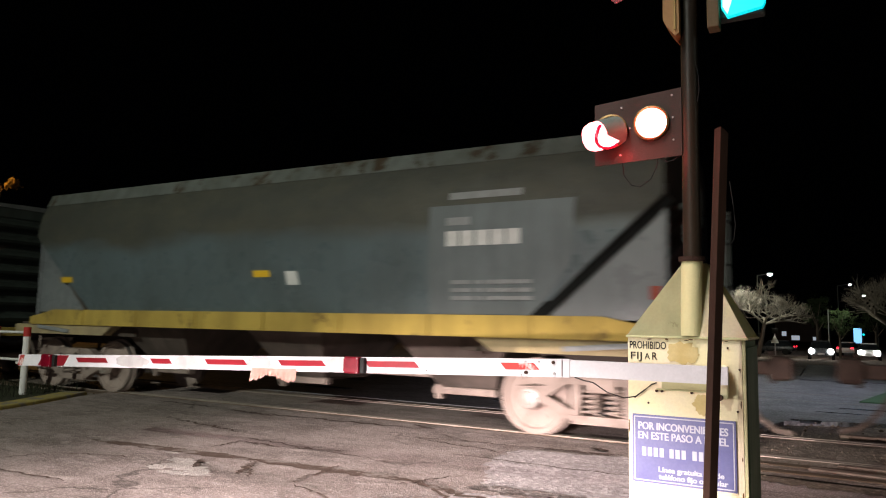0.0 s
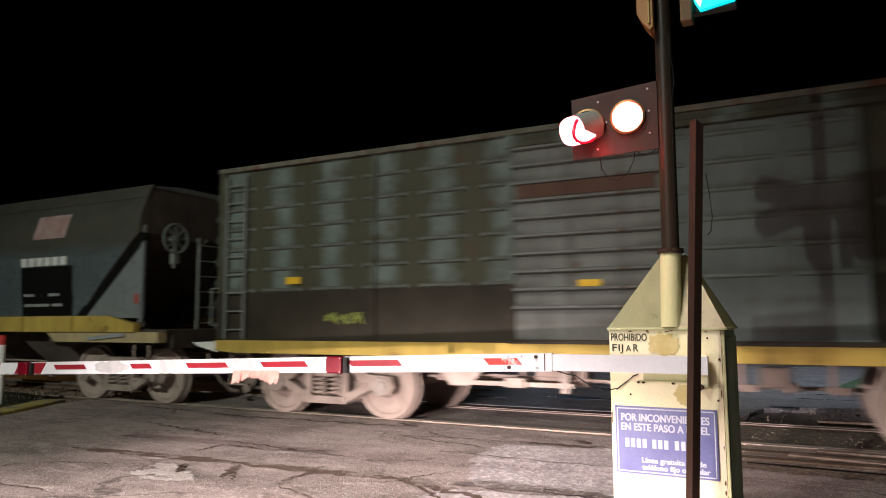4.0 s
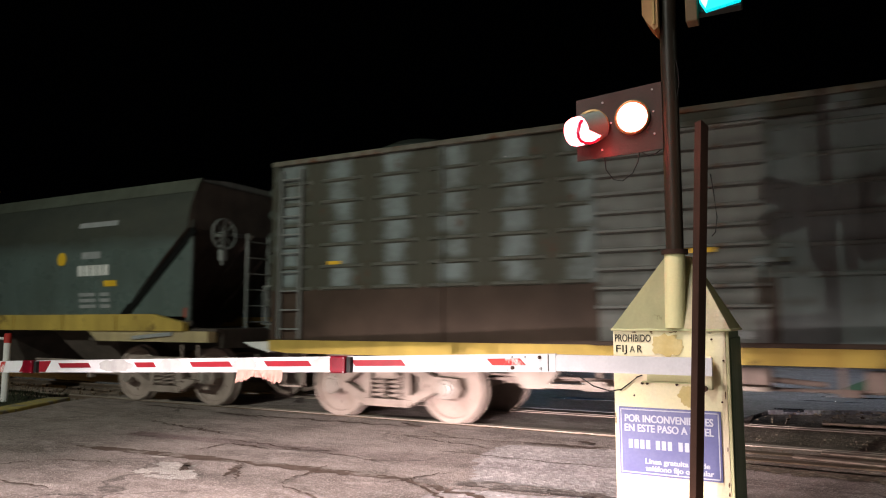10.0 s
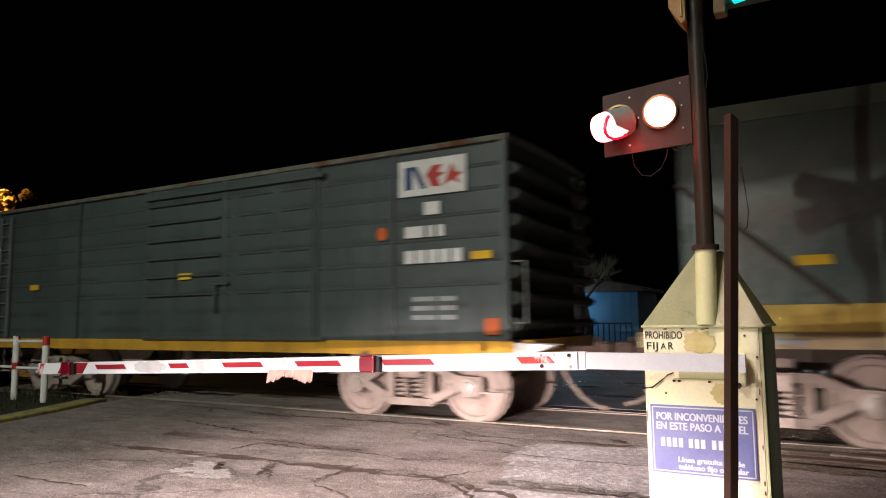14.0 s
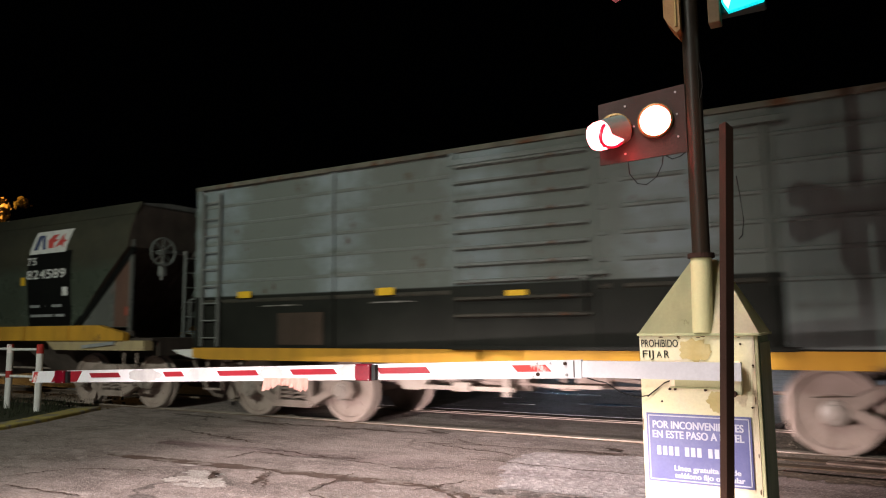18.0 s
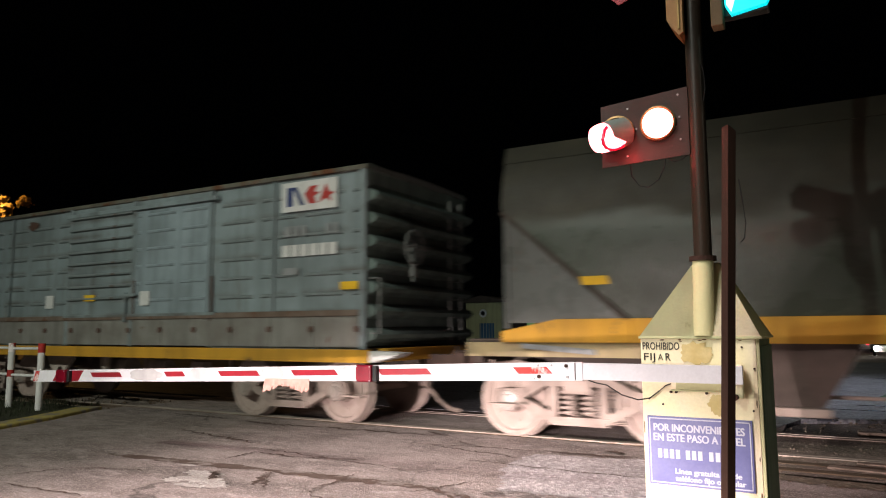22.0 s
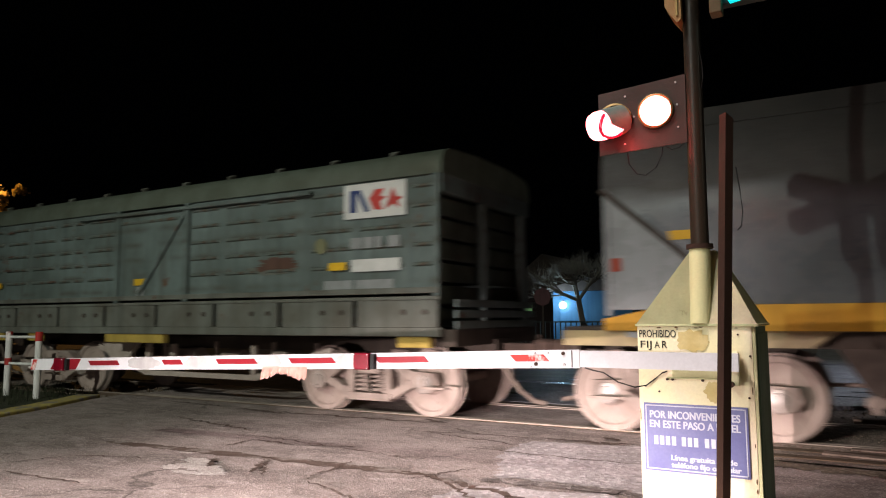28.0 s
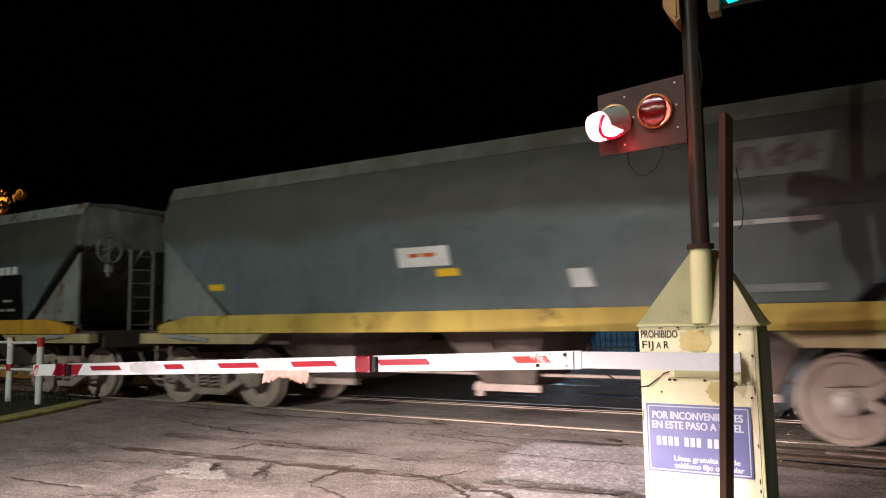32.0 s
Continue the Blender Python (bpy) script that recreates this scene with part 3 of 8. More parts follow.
# shallow puddles beyond the track, in which far lamps glint
rng = random.Random(17)
for k in range(26):
    x, y, rx, ry = rng.uniform(-10.5, 3.5), rng.uniform(10.75, 14.5), rng.uniform(0.2, 0.75), rng.uniform(0.05, 0.16)
    ring = [(x + rx * math.cos(a) * (0.8 + 0.2 * math.sin(3 * a + k)), y + ry * math.sin(a) * (0.8 + 0.2 * math.cos(2 * a + k))) for a in (2 * math.pi * q / 20 for q in range(20))]
    flat("puddle", ring, -0.02, 0.008 + 0.0003 * k, "puddle", "thin dark puddle on the gravel", "puddle")

# loose planks and earth clods beside the cabinet
rng = random.Random(21)
for x, y, length, turn in ((0.45, 7.74, 1.3, -9), (1.0, 8.10, 1.9, -4), (0.9, 10.6, 1.6, 5)):
    bm = bmesh.new()
    box(bm, (0, 0, -0.005), (length, 0.13, 0.06), 0.012, Matrix.Rotation(radians(turn), 4, "Z"))
    ob = tagged(part("plank", bm, "wood_pale"), "weathered loose plank half buried in earth", "plank", "planks beside the rails", "structure")
    ob.location = (x, y, 0.0)
verts, faces = [], []
for k in range(700):
    x, y = rng.uniform(-0.7, 2.6), rng.choice((rng.uniform(7.15, 8.2), rng.uniform(8.6, 9.8), rng.uniform(10.2, 12.2)))
    r = rng.uniform(0.010, 0.030) * rng.choice((0.6, 1.0, 1.3))
    n = len(verts)
    verts += [(x + r * rng.uniform(0.6, 1.3) * math.cos(q * 1.047), y + r * rng.uniform(0.6, 1.3) * math.sin(q * 1.047), -0.01) for q in range(6)] + [(x, y, r * rng.uniform(0.25, 0.5))]
    faces += [(n + q, n + (q + 1) % 6, n + 6) for q in range(6)]
clods = bpy.data.meshes.new("earth_clods")
clods.from_pydata(verts, [], faces)
tagged(from_mesh("earth_clods", clods, "edge_soil"), "brown clods of earth and stones beside the rails", "gravel", kind="stuff")

# repairs of the road: filled cracks, one pale cement patch, a newer pale strip
def ribbon(name, points, widths, z, material, label, category, parent=None):
    bm = bmesh.new()
    rng = random.Random(len(points) * 7 + int(points[0][0] * 100))
    left, right = [], []
    for i, (x, y) in enumerate(points):
        a, b = points[max(0, i - 1)], points[min(len(points) - 1, i + 1)]
        d = Vector((b[0] - a[0], b[1] - a[1], 0)).normalized()
        n = Vector((-d.y, d.x, 0)) * widths[i] * (0.8 + 0.5 * rng.random())
        left.append(bm.verts.new((x + n.x, y + n.y, z)))
        right.append(bm.verts.new((x - n.x, y - n.y, z)))
    for i in range(len(points) - 1):
        bm.faces.new((left[i], left[i + 1], right[i + 1], right[i]))
    return tagged(part(name, bm, material, parent), label, category, kind="structure")


def wavy(a, b, n, amount, seed):
    rng = random.Random(seed)
    out = []
    for i in range(n):
        k = i / (n - 1)
        out.append((a[0] + (b[0] - a[0]) * k + rng.uniform(-1, 1) * amount, a[1] + (b[1] - a[1]) * k + rng.uniform(-1, 1) * amount))
    return out


SEAMS = []


def seam(a, b, w, seed, amount=0.035, n=26):
    pts = wavy(a, b, n, amount, seed)
    ribbon("road_crack", pts, [w * min(1, 4 * i / n + 0.25, 4 * (n - 1 - i) / n + 0.25) for i in range(n)], 0.004 + 0.0003 * len(SEAMS), "tar",
           "dark ragged crack running across the asphalt", "crack")
    SEAMS.append(seed)


# two broad dark bands beside the barrier arm, drawn like the cracks
seam((-7.12, 5.03), (-4.9, 5.18), 0.085, 1, 0.02)
seam((-5.0, 5.18), (-3.1, 5.27), 0.080, 2, 0.02)
seam((-3.2, 5.27), (-1.9, 4.85), 0.035, 3, 0.05)
seam((-4.35, 7.2), (-2.9, 6.9), 0.012, 5)
seam((-3.5, 6.55), (-1.3, 6.5), 0.012, 6)
seam((-6.0, 6.1), (-3.9, 5.85), 0.012, 7)
seam((-7.6, 7.7), (-4.6, 7.85), 0.03, 10, 0.05)
seam((-8.0, 6.7), (-6.2, 6.35), 0.022, 14, 0.06)
seam((-4.9, 5.15), (-4.35, 4.55), 0.012, 15)
seam((-3.2, 5.05), (-2.9, 5.7), 0.010, 16)
seam((-3.9, 4.6), (-2.6, 4.1), 0.014, 12)
for k, (a, b, w) in enumerate((((-5.72, 5.43), (-5.75, 5.86), 0.014), ((-5.75, 5.86), (-5.06, 5.85), 0.018), ((-5.06, 5.85), (-4.3, 6.08), 0.016),
                               ((-4.83, 5.11), (-4.56, 4.63), 0.026), ((-4.05, 5.39), (-3.94, 4.61), 0.020), ((-6.6, 3.6), (-5.5, 3.66), 0.012),
                               ((-6.93, 3.83), (-6.68, 4.36), 0.010), ((-6.68, 4.36), (-5.9, 4.63), 0.014), ((-3.87, 5.78), (-3.54, 5.87), 0.022),
                               ((-4.81, 8.06), (-4.44, 7.92), 0.04), ((-4.1, 7.55), (-3.64, 7.29), 0.025), ((-2.82, 7.4), (-1.92, 7.47), 0.03),
                               ((-7.9, 7.75), (-6.8, 7.6), 0.025), ((-9.6, 7.9), (-8.2, 7.8), 0.025), ((-3.05, 5.28), (-2.2, 4.5), 0.02), ((-5.3, 4.9), (-5.05, 4.62), 0.03))):
    seam(a, b, w, 31 + k, 0.03, 18)


def blot(name, cx, cy, rx, ry, z, material, label, seed, ragged=0.35):
    rng = random.Random(seed)
    bm = bmesh.new()
    n = 72
    ring = []
    for k in range(n):
        a = 2 * math.pi * k / n
        r = 1 - ragged * (0.5 + 0.5 * math.sin(3 * a + seed) * math.sin(5 * a + 2 * seed)) + 0.06 * rng.uniform(-1, 1)
        ring.append(bm.verts.new((cx + rx * r * math.cos(a), cy + ry * r * math.sin(a), z)))
    bm.faces.new(ring)
    tagged(part(name, bm, material), label, "patch", kind="structure")


for k, (x, y, rx, ry) in enumerate(((-5.34, 4.78, 0.26, 0.15), (-5.14, 4.58, 0.32, 0.20), (-4.88, 4.48, 0.22, 0.13), (-5.36, 4.46, 0.18, 0.11), (-5.80, 4.98, 0.15, 0.04), (-5.02, 4.36, 0.26, 0.08))):
    blot("road_patch", x, y, rx, ry, 0.0045 + 0.0006 * k, "pale", "pale broken cement smear in the asphalt", 3 + k, 0.5)


def repair(name, outline, z, material, label, seed, ragged=0.05, n=9):
    """A patch with a torn edge: the outline's sides broken into short uneven steps."""
    rng = random.Random(seed)
    bm = bmesh.new()
    ring = []
    for (ax, ay), (bx, by) in zip(outline, outline[1:] + outline[:1]):
        for k in range(n):
            u = k / n
            ring.append(bm.verts.new((ax + (bx - ax) * u + rng.uniform(-ragged, ragged), ay + (by - ay) * u + rng.uniform(-ragged, ragged), z)))
    bm.faces.new(ring)
    tagged(part(name, bm, material), label, "patch", kind="structure")


repair("road_patch", [(-2.98, 7.16), (-1.9, 7.42), (-0.78, 7.05), (-0.78, 5.1), (-1.5, 5.52), (-2.55, 5.46), (-2.78, 5.95), (-3.0, 6.45)], 0.003, "asphalt_old",
       "paler coarse asphalt patch before the cabinet", 5)
repair("road_patch", [(-2.72, 4.55), (-2.62, 5.14), (-1.6, 5.32), (-0.85, 4.9), (-0.7, 3.9), (-2.5, 3.9)], 0.0035, "asphalt_old",
       "paler coarse asphalt patch before the cabinet", 6)
ribbon("road_crack", wavy((-2.64, 5.33), (-1.50, 5.43), 30, 0.025, 61) + wavy((-1.46, 5.42), (-0.85, 5.05), 16, 0.025, 62), [0.06] * 46, 0.0125, "pebbly",
       "dark pebbly seam between two repairs", "crack")
seam((-4.56, 7.16), (-2.94, 7.38), 0.014, 51)
seam((-2.96, 7.40), (-1.9, 7.36), 0.022, 52, 0.02)
seam((-4.66, 7.90), (-4.40, 7.86), 0.03, 53, 0.02, 12)
seam((-2.35, 7.72), (-2.10, 7.62), 0.045, 54, 0.02, 12)
# torn edge of the road beside the cabinet
repair("road_edge", [(-0.74, 7.02), (0.2, 6.93), (1.4, 6.86), (3.0, 6.9), (3.0, 7.25), (1.4, 7.2), (0.3, 7.26), (-0.74, 7.30)], 0.006, "edge_soil",
       "dark soil along the torn road edge", 11, 0.055, 16)

# kerb with yellow paint round the traffic island
kerb = thing("kerb", pose(0, 0, 0), "low concrete kerb painted dirty yellow", "kerb", kind="structure")
line = [(-9.75, 4.2), (-10.05, 4.95), (-10.3, 5.6), (-10.62, 6.4), (-11.0, 7.15), (-11.3, 7.7)]
for (ax, ay), (bx, by) in zip(line[:-1], line[1:]):
    d = Vector((bx - ax, by - ay, 0))
    turn = Matrix.Rotation(math.atan2(d.y, d.x), 4, "Z")
    bm = bmesh.new()
    box(bm, (0, 0, 0), (d.length + 0.02, 0.40, 0.16), 0.03)
    bmesh.ops.transform(bm, matrix=Matrix.Translation(((ax + bx) / 2 - 0.15, (ay + by) / 2, -0.03 + 0.0008 * len(kerb.children))) @ turn, verts=bm.verts)
    part("kerb_stone", bm, "kerb", kerb)

# tufts of grass on the island: many blades in one object
rng = random.Random(5)
bm = bmesh.new()
for k in range(2600):
    x, y = rng.uniform(-15.5, -11.1), rng.uniform(5.0, 8.0)
    if x > -10.75 - (y - 4.0) * 0.22:
        continue
    h, a = rng.uniform(0.04, 0.16), rng.uniform(0, math.pi)
    dx, dy = 0.006 * math.cos(a), 0.006 * math.sin(a)
    lean = (rng.uniform(-0.06, 0.06), rng.uniform(-0.06, 0.06))
    v = [bm.verts.new(p) for p in ((x - dx, y - dy, 0.03), (x + dx, y + dy, 0.03), (x + lean[0], y + lean[1], 0.03 + h))]
    bm.faces.new(v)
tagged(part("grass_blades", bm, "grass_blade"), "sparse rough grass blades on the island", "grass", kind="stuff")


# ---- railing of white posts with red bands ----
def railing():
    t = thing("railing", pose(0, 0, 0), "white tubular pedestrian railing with chipped red bands", "railing")
    posts = [(-11.8, 6.98), (-12.8, 7.04), (-14.5, 7.14), (-16.2, 7.24)]
    for x, y in posts:
        p = part("post", tube(bmesh.new(), (x, y, 0.0), (x + 0.0, y, 1.14), 0.055, seg=16), "white_old", t, smooth=True)
        part("top_band", tube(bmesh.new(), (x, y, 0.99), (x, y, 1.146), 0.057, seg=16), "red_old", p, "chipped red band", smooth=True)
        part("low_band", tube(bmesh.new(), (x, y, 0.56), (x, y, 0.68), 0.0565, seg=16), "red_old", p, "chipped red band", smooth=True)
    for z in (1.06, 0.60):
        for (ax, ay), (bx, by) in zip(posts[:-1], posts[1:]):
            part("bar", tube(bmesh.new(), (ax - 0.05, ay, z), (bx + 0.05, by, z - 0.01), 0.024), "white_old", t, smooth=True)
    part("spur", tube(bmesh.new(), (-11.78, 6.95, 0.60), (-11.2, 6.5, 0.60), 0.022), "white_old", t, smooth=True)


railing()


# ---- barrier cabinet, mast and arm ----
CX0, CX1, CY0, CY1, CTOP = -1.07, -0.41, 4.32, 5.05, 1.30


def cabinet():
    t = thing("barrier_cabinet", pose(0, 0, 0), "pale yellow steel barrier machine cabinet with pointed roof and rust stains", "cabinet")
    cx, cy = (CX0 + CX1) / 2, (CY0 + CY1) / 2
    box_bm = bmesh.new()
    box(box_bm, (cx, cy, CTOP / 2 + 0.02), (CX1 - CX0 - 0.01, CY1 - CY0 - 0.01, CTOP - 0.08))
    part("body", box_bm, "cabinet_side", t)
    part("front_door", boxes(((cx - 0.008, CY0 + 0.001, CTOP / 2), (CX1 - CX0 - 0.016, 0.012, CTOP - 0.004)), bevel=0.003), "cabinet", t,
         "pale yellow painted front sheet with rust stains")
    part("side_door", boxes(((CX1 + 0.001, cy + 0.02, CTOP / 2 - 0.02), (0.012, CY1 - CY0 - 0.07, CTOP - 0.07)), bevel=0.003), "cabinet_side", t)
    part("corner_strip", boxes(((CX1 - 0.006, CY0 + 0.008, CTOP / 2), (0.018, 0.024, CTOP)), bevel=0.004), "cabinet_top", t)
    part("plinth", boxes(((cx, cy, 0.0), (CX1 - CX0 + 0.1, CY1 - CY0 + 0.1, 0.12)), bevel=0.01), "concrete", t, "grey concrete plinth")
    # pointed roof, four sheets round the sleeve of the mast
    r, ztop = 0.075, 1.745
    mx, my = -0.70, 4.44
    base = [(CX0 - 0.004, CY0 - 0.012), (CX1 + 0.012, CY0 - 0.012), (CX1 + 0.012, CY1 + 0.01), (CX0 - 0.004, CY1 + 0.01)]
    tip = [(mx - r, my + 0.05), (mx + r, my + 0.05), (mx + r, my + 0.17), (mx - r, my + 0.17)]
    mid_base, mid_tip = (mx, base[0][1]), (mx, tip[0][1])
    # the right front sheet keeps the lit yellow, the others the shaded tone
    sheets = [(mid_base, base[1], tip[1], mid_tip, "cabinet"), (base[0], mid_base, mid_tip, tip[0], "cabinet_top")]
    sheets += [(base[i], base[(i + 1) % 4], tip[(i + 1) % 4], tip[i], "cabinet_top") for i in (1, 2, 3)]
    for p, q, r1, r0, paint in sheets:
        b = bmesh.new()
        b.faces.new([b.verts.new((*p, CTOP)), b.verts.new((*q, CTOP)), b.verts.new((*r1, ztop)), b.verts.new((*r0, ztop))])
        bmesh.ops.solidify(b, geom=b.faces[:], thickness=0.006)
        part("roof_sheet", b, paint, t)
    rim = bmesh.new()
    for i in range(4):
        j = (i + 1) % 4
        a, c = Vector((*base[i], CTOP - 0.006)), Vector((*base[j], CTOP - 0.006))
        d = c - a
        box(rim, (a + c) / 2, (d.length if abs(d.x) > abs(d.y) else 0.014, d.length if abs(d.y) > abs(d.x) else 0.014, 0.014), 0.002)
    part("roof_rim", rim, "cabinet_top", t)
    # half-round sleeve before the roof, under the mast
    part("mast_sleeve", tube(bmesh.new(), (mx - 0.003, my - 0.105, CTOP - 0.002), (mx, my - 0.045, ztop + 0.012), 0.058, 0.061, seg=24), "cabinet_sleeve", t, "pale yellow-green half-round sleeve", smooth=True)
    # ledge of the arm's slot with its small rivets and the rust run below it
    part("slot", boxes(((-0.70, CY0 - 0.012, 0.985), (0.40, 0.03, 0.008)), ((-0.70, CY0 - 0.008, 1.015), (0.34, 0.02, 0.05)), bevel=0.002), "cabinet_top", t,
         "rusty folded ledge under the barrier arm")
    for x in (-0.90, -0.87, -0.70, -0.55, -0.52):
        part("rivet", tube(bmesh.new(), (x, CY0 - 0.02, 0.975), (x, CY0 - 0.005, 0.975), 0.008, seg=8), "post", t, "rusty rivet")
    rngs = random.Random(9)

    def stain(cx0, cz0, w, h, drip, layer=1):
        b = bmesh.new()
        n = 26
        ring = []
        for k in range(n):
            a = 2 * math.pi * k / n
            rr = 1 - 0.35 * rngs.random()
            down = drip if math.sin(a) < -0.6 and rngs.random() < 0.6 else 1.0
            ring.append(b.verts.new((cx0 + w * rr * math.cos(a), CY0 - 0.0075 - 0.001 * layer, cz0 + h * rr * down * math.sin(a))))
        b.faces.new(ring)
        part("rust_stain", b, "stain", t, "brown rust stain")
    stain(-0.75, 1.205, 0.105, 0.075, 1.2)
    stain(-0.70, 1.20, 0.05, 0.04, 1.0, 2)
    stain(-0.645, 0.915, 0.06, 0.06, 1.4)
    stain(-0.61, 0.95, 0.08, 0.022, 1.0, 2)
    # chipped paint along the edges
    for k in range(18):
        edge = rngs.random()
        if edge < 0.45:
            px, pz, w, h = rngs.uniform(CX0 + 0.02, CX1 - 0.03), CTOP - rngs.uniform(0.004, 0.03), rngs.uniform(0.004, 0.018), rngs.uniform(0.003, 0.007)
        elif edge < 0.8:
            px, pz, w, h = rngs.choice((CX0 + 0.006, CX1 - 0.026)), rngs.uniform(0.35, CTOP - 0.03), rngs.uniform(0.003, 0.006), rngs.uniform(0.008, 0.03)
        else:
            px, pz, w, h = rngs.uniform(CX0 + 0.05, CX1 - 0.06), rngs.uniform(0.86, CTOP - 0.05), rngs.uniform(0.003, 0.006), rngs.uniform(0.003, 0.012)
        ring = bmesh.new()
        ring.faces.new([ring.verts.new((px + w * (0.6 + 0.4 * rngs.random()) * math.cos(a), CY0 - 0.0072 - 0.0001 * k, pz + h * (0.6 + 0.4 * rngs.random()) * math.sin(a))) for a in (2 * math.pi * q / 9 for q in range(9))])
        part("paint_chip", ring, "chip", t, "dark rusty chip in the paint")
    for x, z in ((-0.455, 0.885), (-0.50, 1.24), (-1.03, 0.93), (-0.44, 1.12), (-0.95, 0.90)):
        part("screw_head", tube(bmesh.new(), (x, CY0 - 0.010, z), (x, CY0 - 0.004, z), 0.006, seg=8), "post", t, "dark screw head")
    writing("lettering_top", "PROHIBIDO", 0.062, pose(-1.058, CY0 - 0.0075, 1.222), "marker", t, "black brushed capitals", 0.215, bold=0.0006)
    writing("lettering_low", "FIJ", 0.062, pose(-1.052, CY0 - 0.0075, 1.158), "marker", t, "black brushed capitals", 0.066, bold=0.0)
    writing("lettering_end", "R", 0.062, pose(-0.925, CY0 - 0.0075, 1.158), "marker", t, "black brushed capital", 0.030, bold=0.0006)
    writing("lettering_worn", "A", 0.056, pose(-0.970, CY0 - 0.0075, 1.158), "marker", t, "thin worn letter", 0.032, bold=0.0)
    return t


cabinet()


def information_sign():
    y = CY0 - 0.014
    t = thing("information_sign", pose(0, 0, 0), "faded blue enamel notice with white lettering on the cabinet", "sign")
    x0, x1, z0, z1 = -1.045, -0.465, 0.437, 0.832
    part("panel", boxes((((x0 + x1) / 2, y + 0.003, (z0 + z1) / 2), (x1 - x0, 0.006, z1 - z0)), bevel=0.002), "blue", t)
    f = 0.014
    a, b, c, d = x0 + f, x1 - f, z0 + f, z1 - f
    for r0, r1 in (((a, c), (b, c)), ((a, d), (b, d)), ((a, c), (a, d)), ((b, c), (b, d))):
        cxx, czz = (r0[0] + r1[0]) / 2, (r0[1] + r1[1]) / 2
        w, h = max(0.006, r1[0] - r0[0] + 0.006), max(0.006, r1[1] - r0[1] + 0.006)
        part("border", boxes(((cxx, y - 0.001, czz), (w, 0.003, h))), "letter", t)
    writing("line_of_text", "POR INCONVENIENTES", 0.060, pose(-1.008, y - 0.0015, 0.746), "letter", t, "", 0.500, bold=0.0006, heavy=0.0014)
    writing("line_of_text", "EN ESTE PASO A NIVEL", 0.060, pose(-1.010, y - 0.0015, 0.690), "letter", t, "", 0.503, bold=0.0006, heavy=0.0014)
    # the number to call, as plain bars
    for k, xa in enumerate((-0.990, -0.956, -0.922, -0.888, -0.832, -0.798, -0.764, -0.704, -0.668, -0.632, -0.596)):
        part("bar", boxes(((xa + 0.0135, y - 0.0015, 0.617), (0.024, 0.003, 0.052)), bevel=0.001), "letter", t, "white bar")
    writing("line_of_text", "Línea gratuita desde", 0.042, pose(-0.893, y - 0.0015, 0.507), "letter", t, "", 0.36, bold=0.0005, heavy=0.0012)
    writing("line_of_text", "teléfono fijo o celular", 0.042, pose(-0.893, y - 0.0015, 0.466), "letter", t, "", 0.38, bold=0.0005, heavy=0.0012)


information_sign()


def boom_z(x):
    """Height of the arm's middle, a little bowed."""
    return 1.088 - 0.0335 * max(0.0, -1.44 - x) - 0.0000 * x


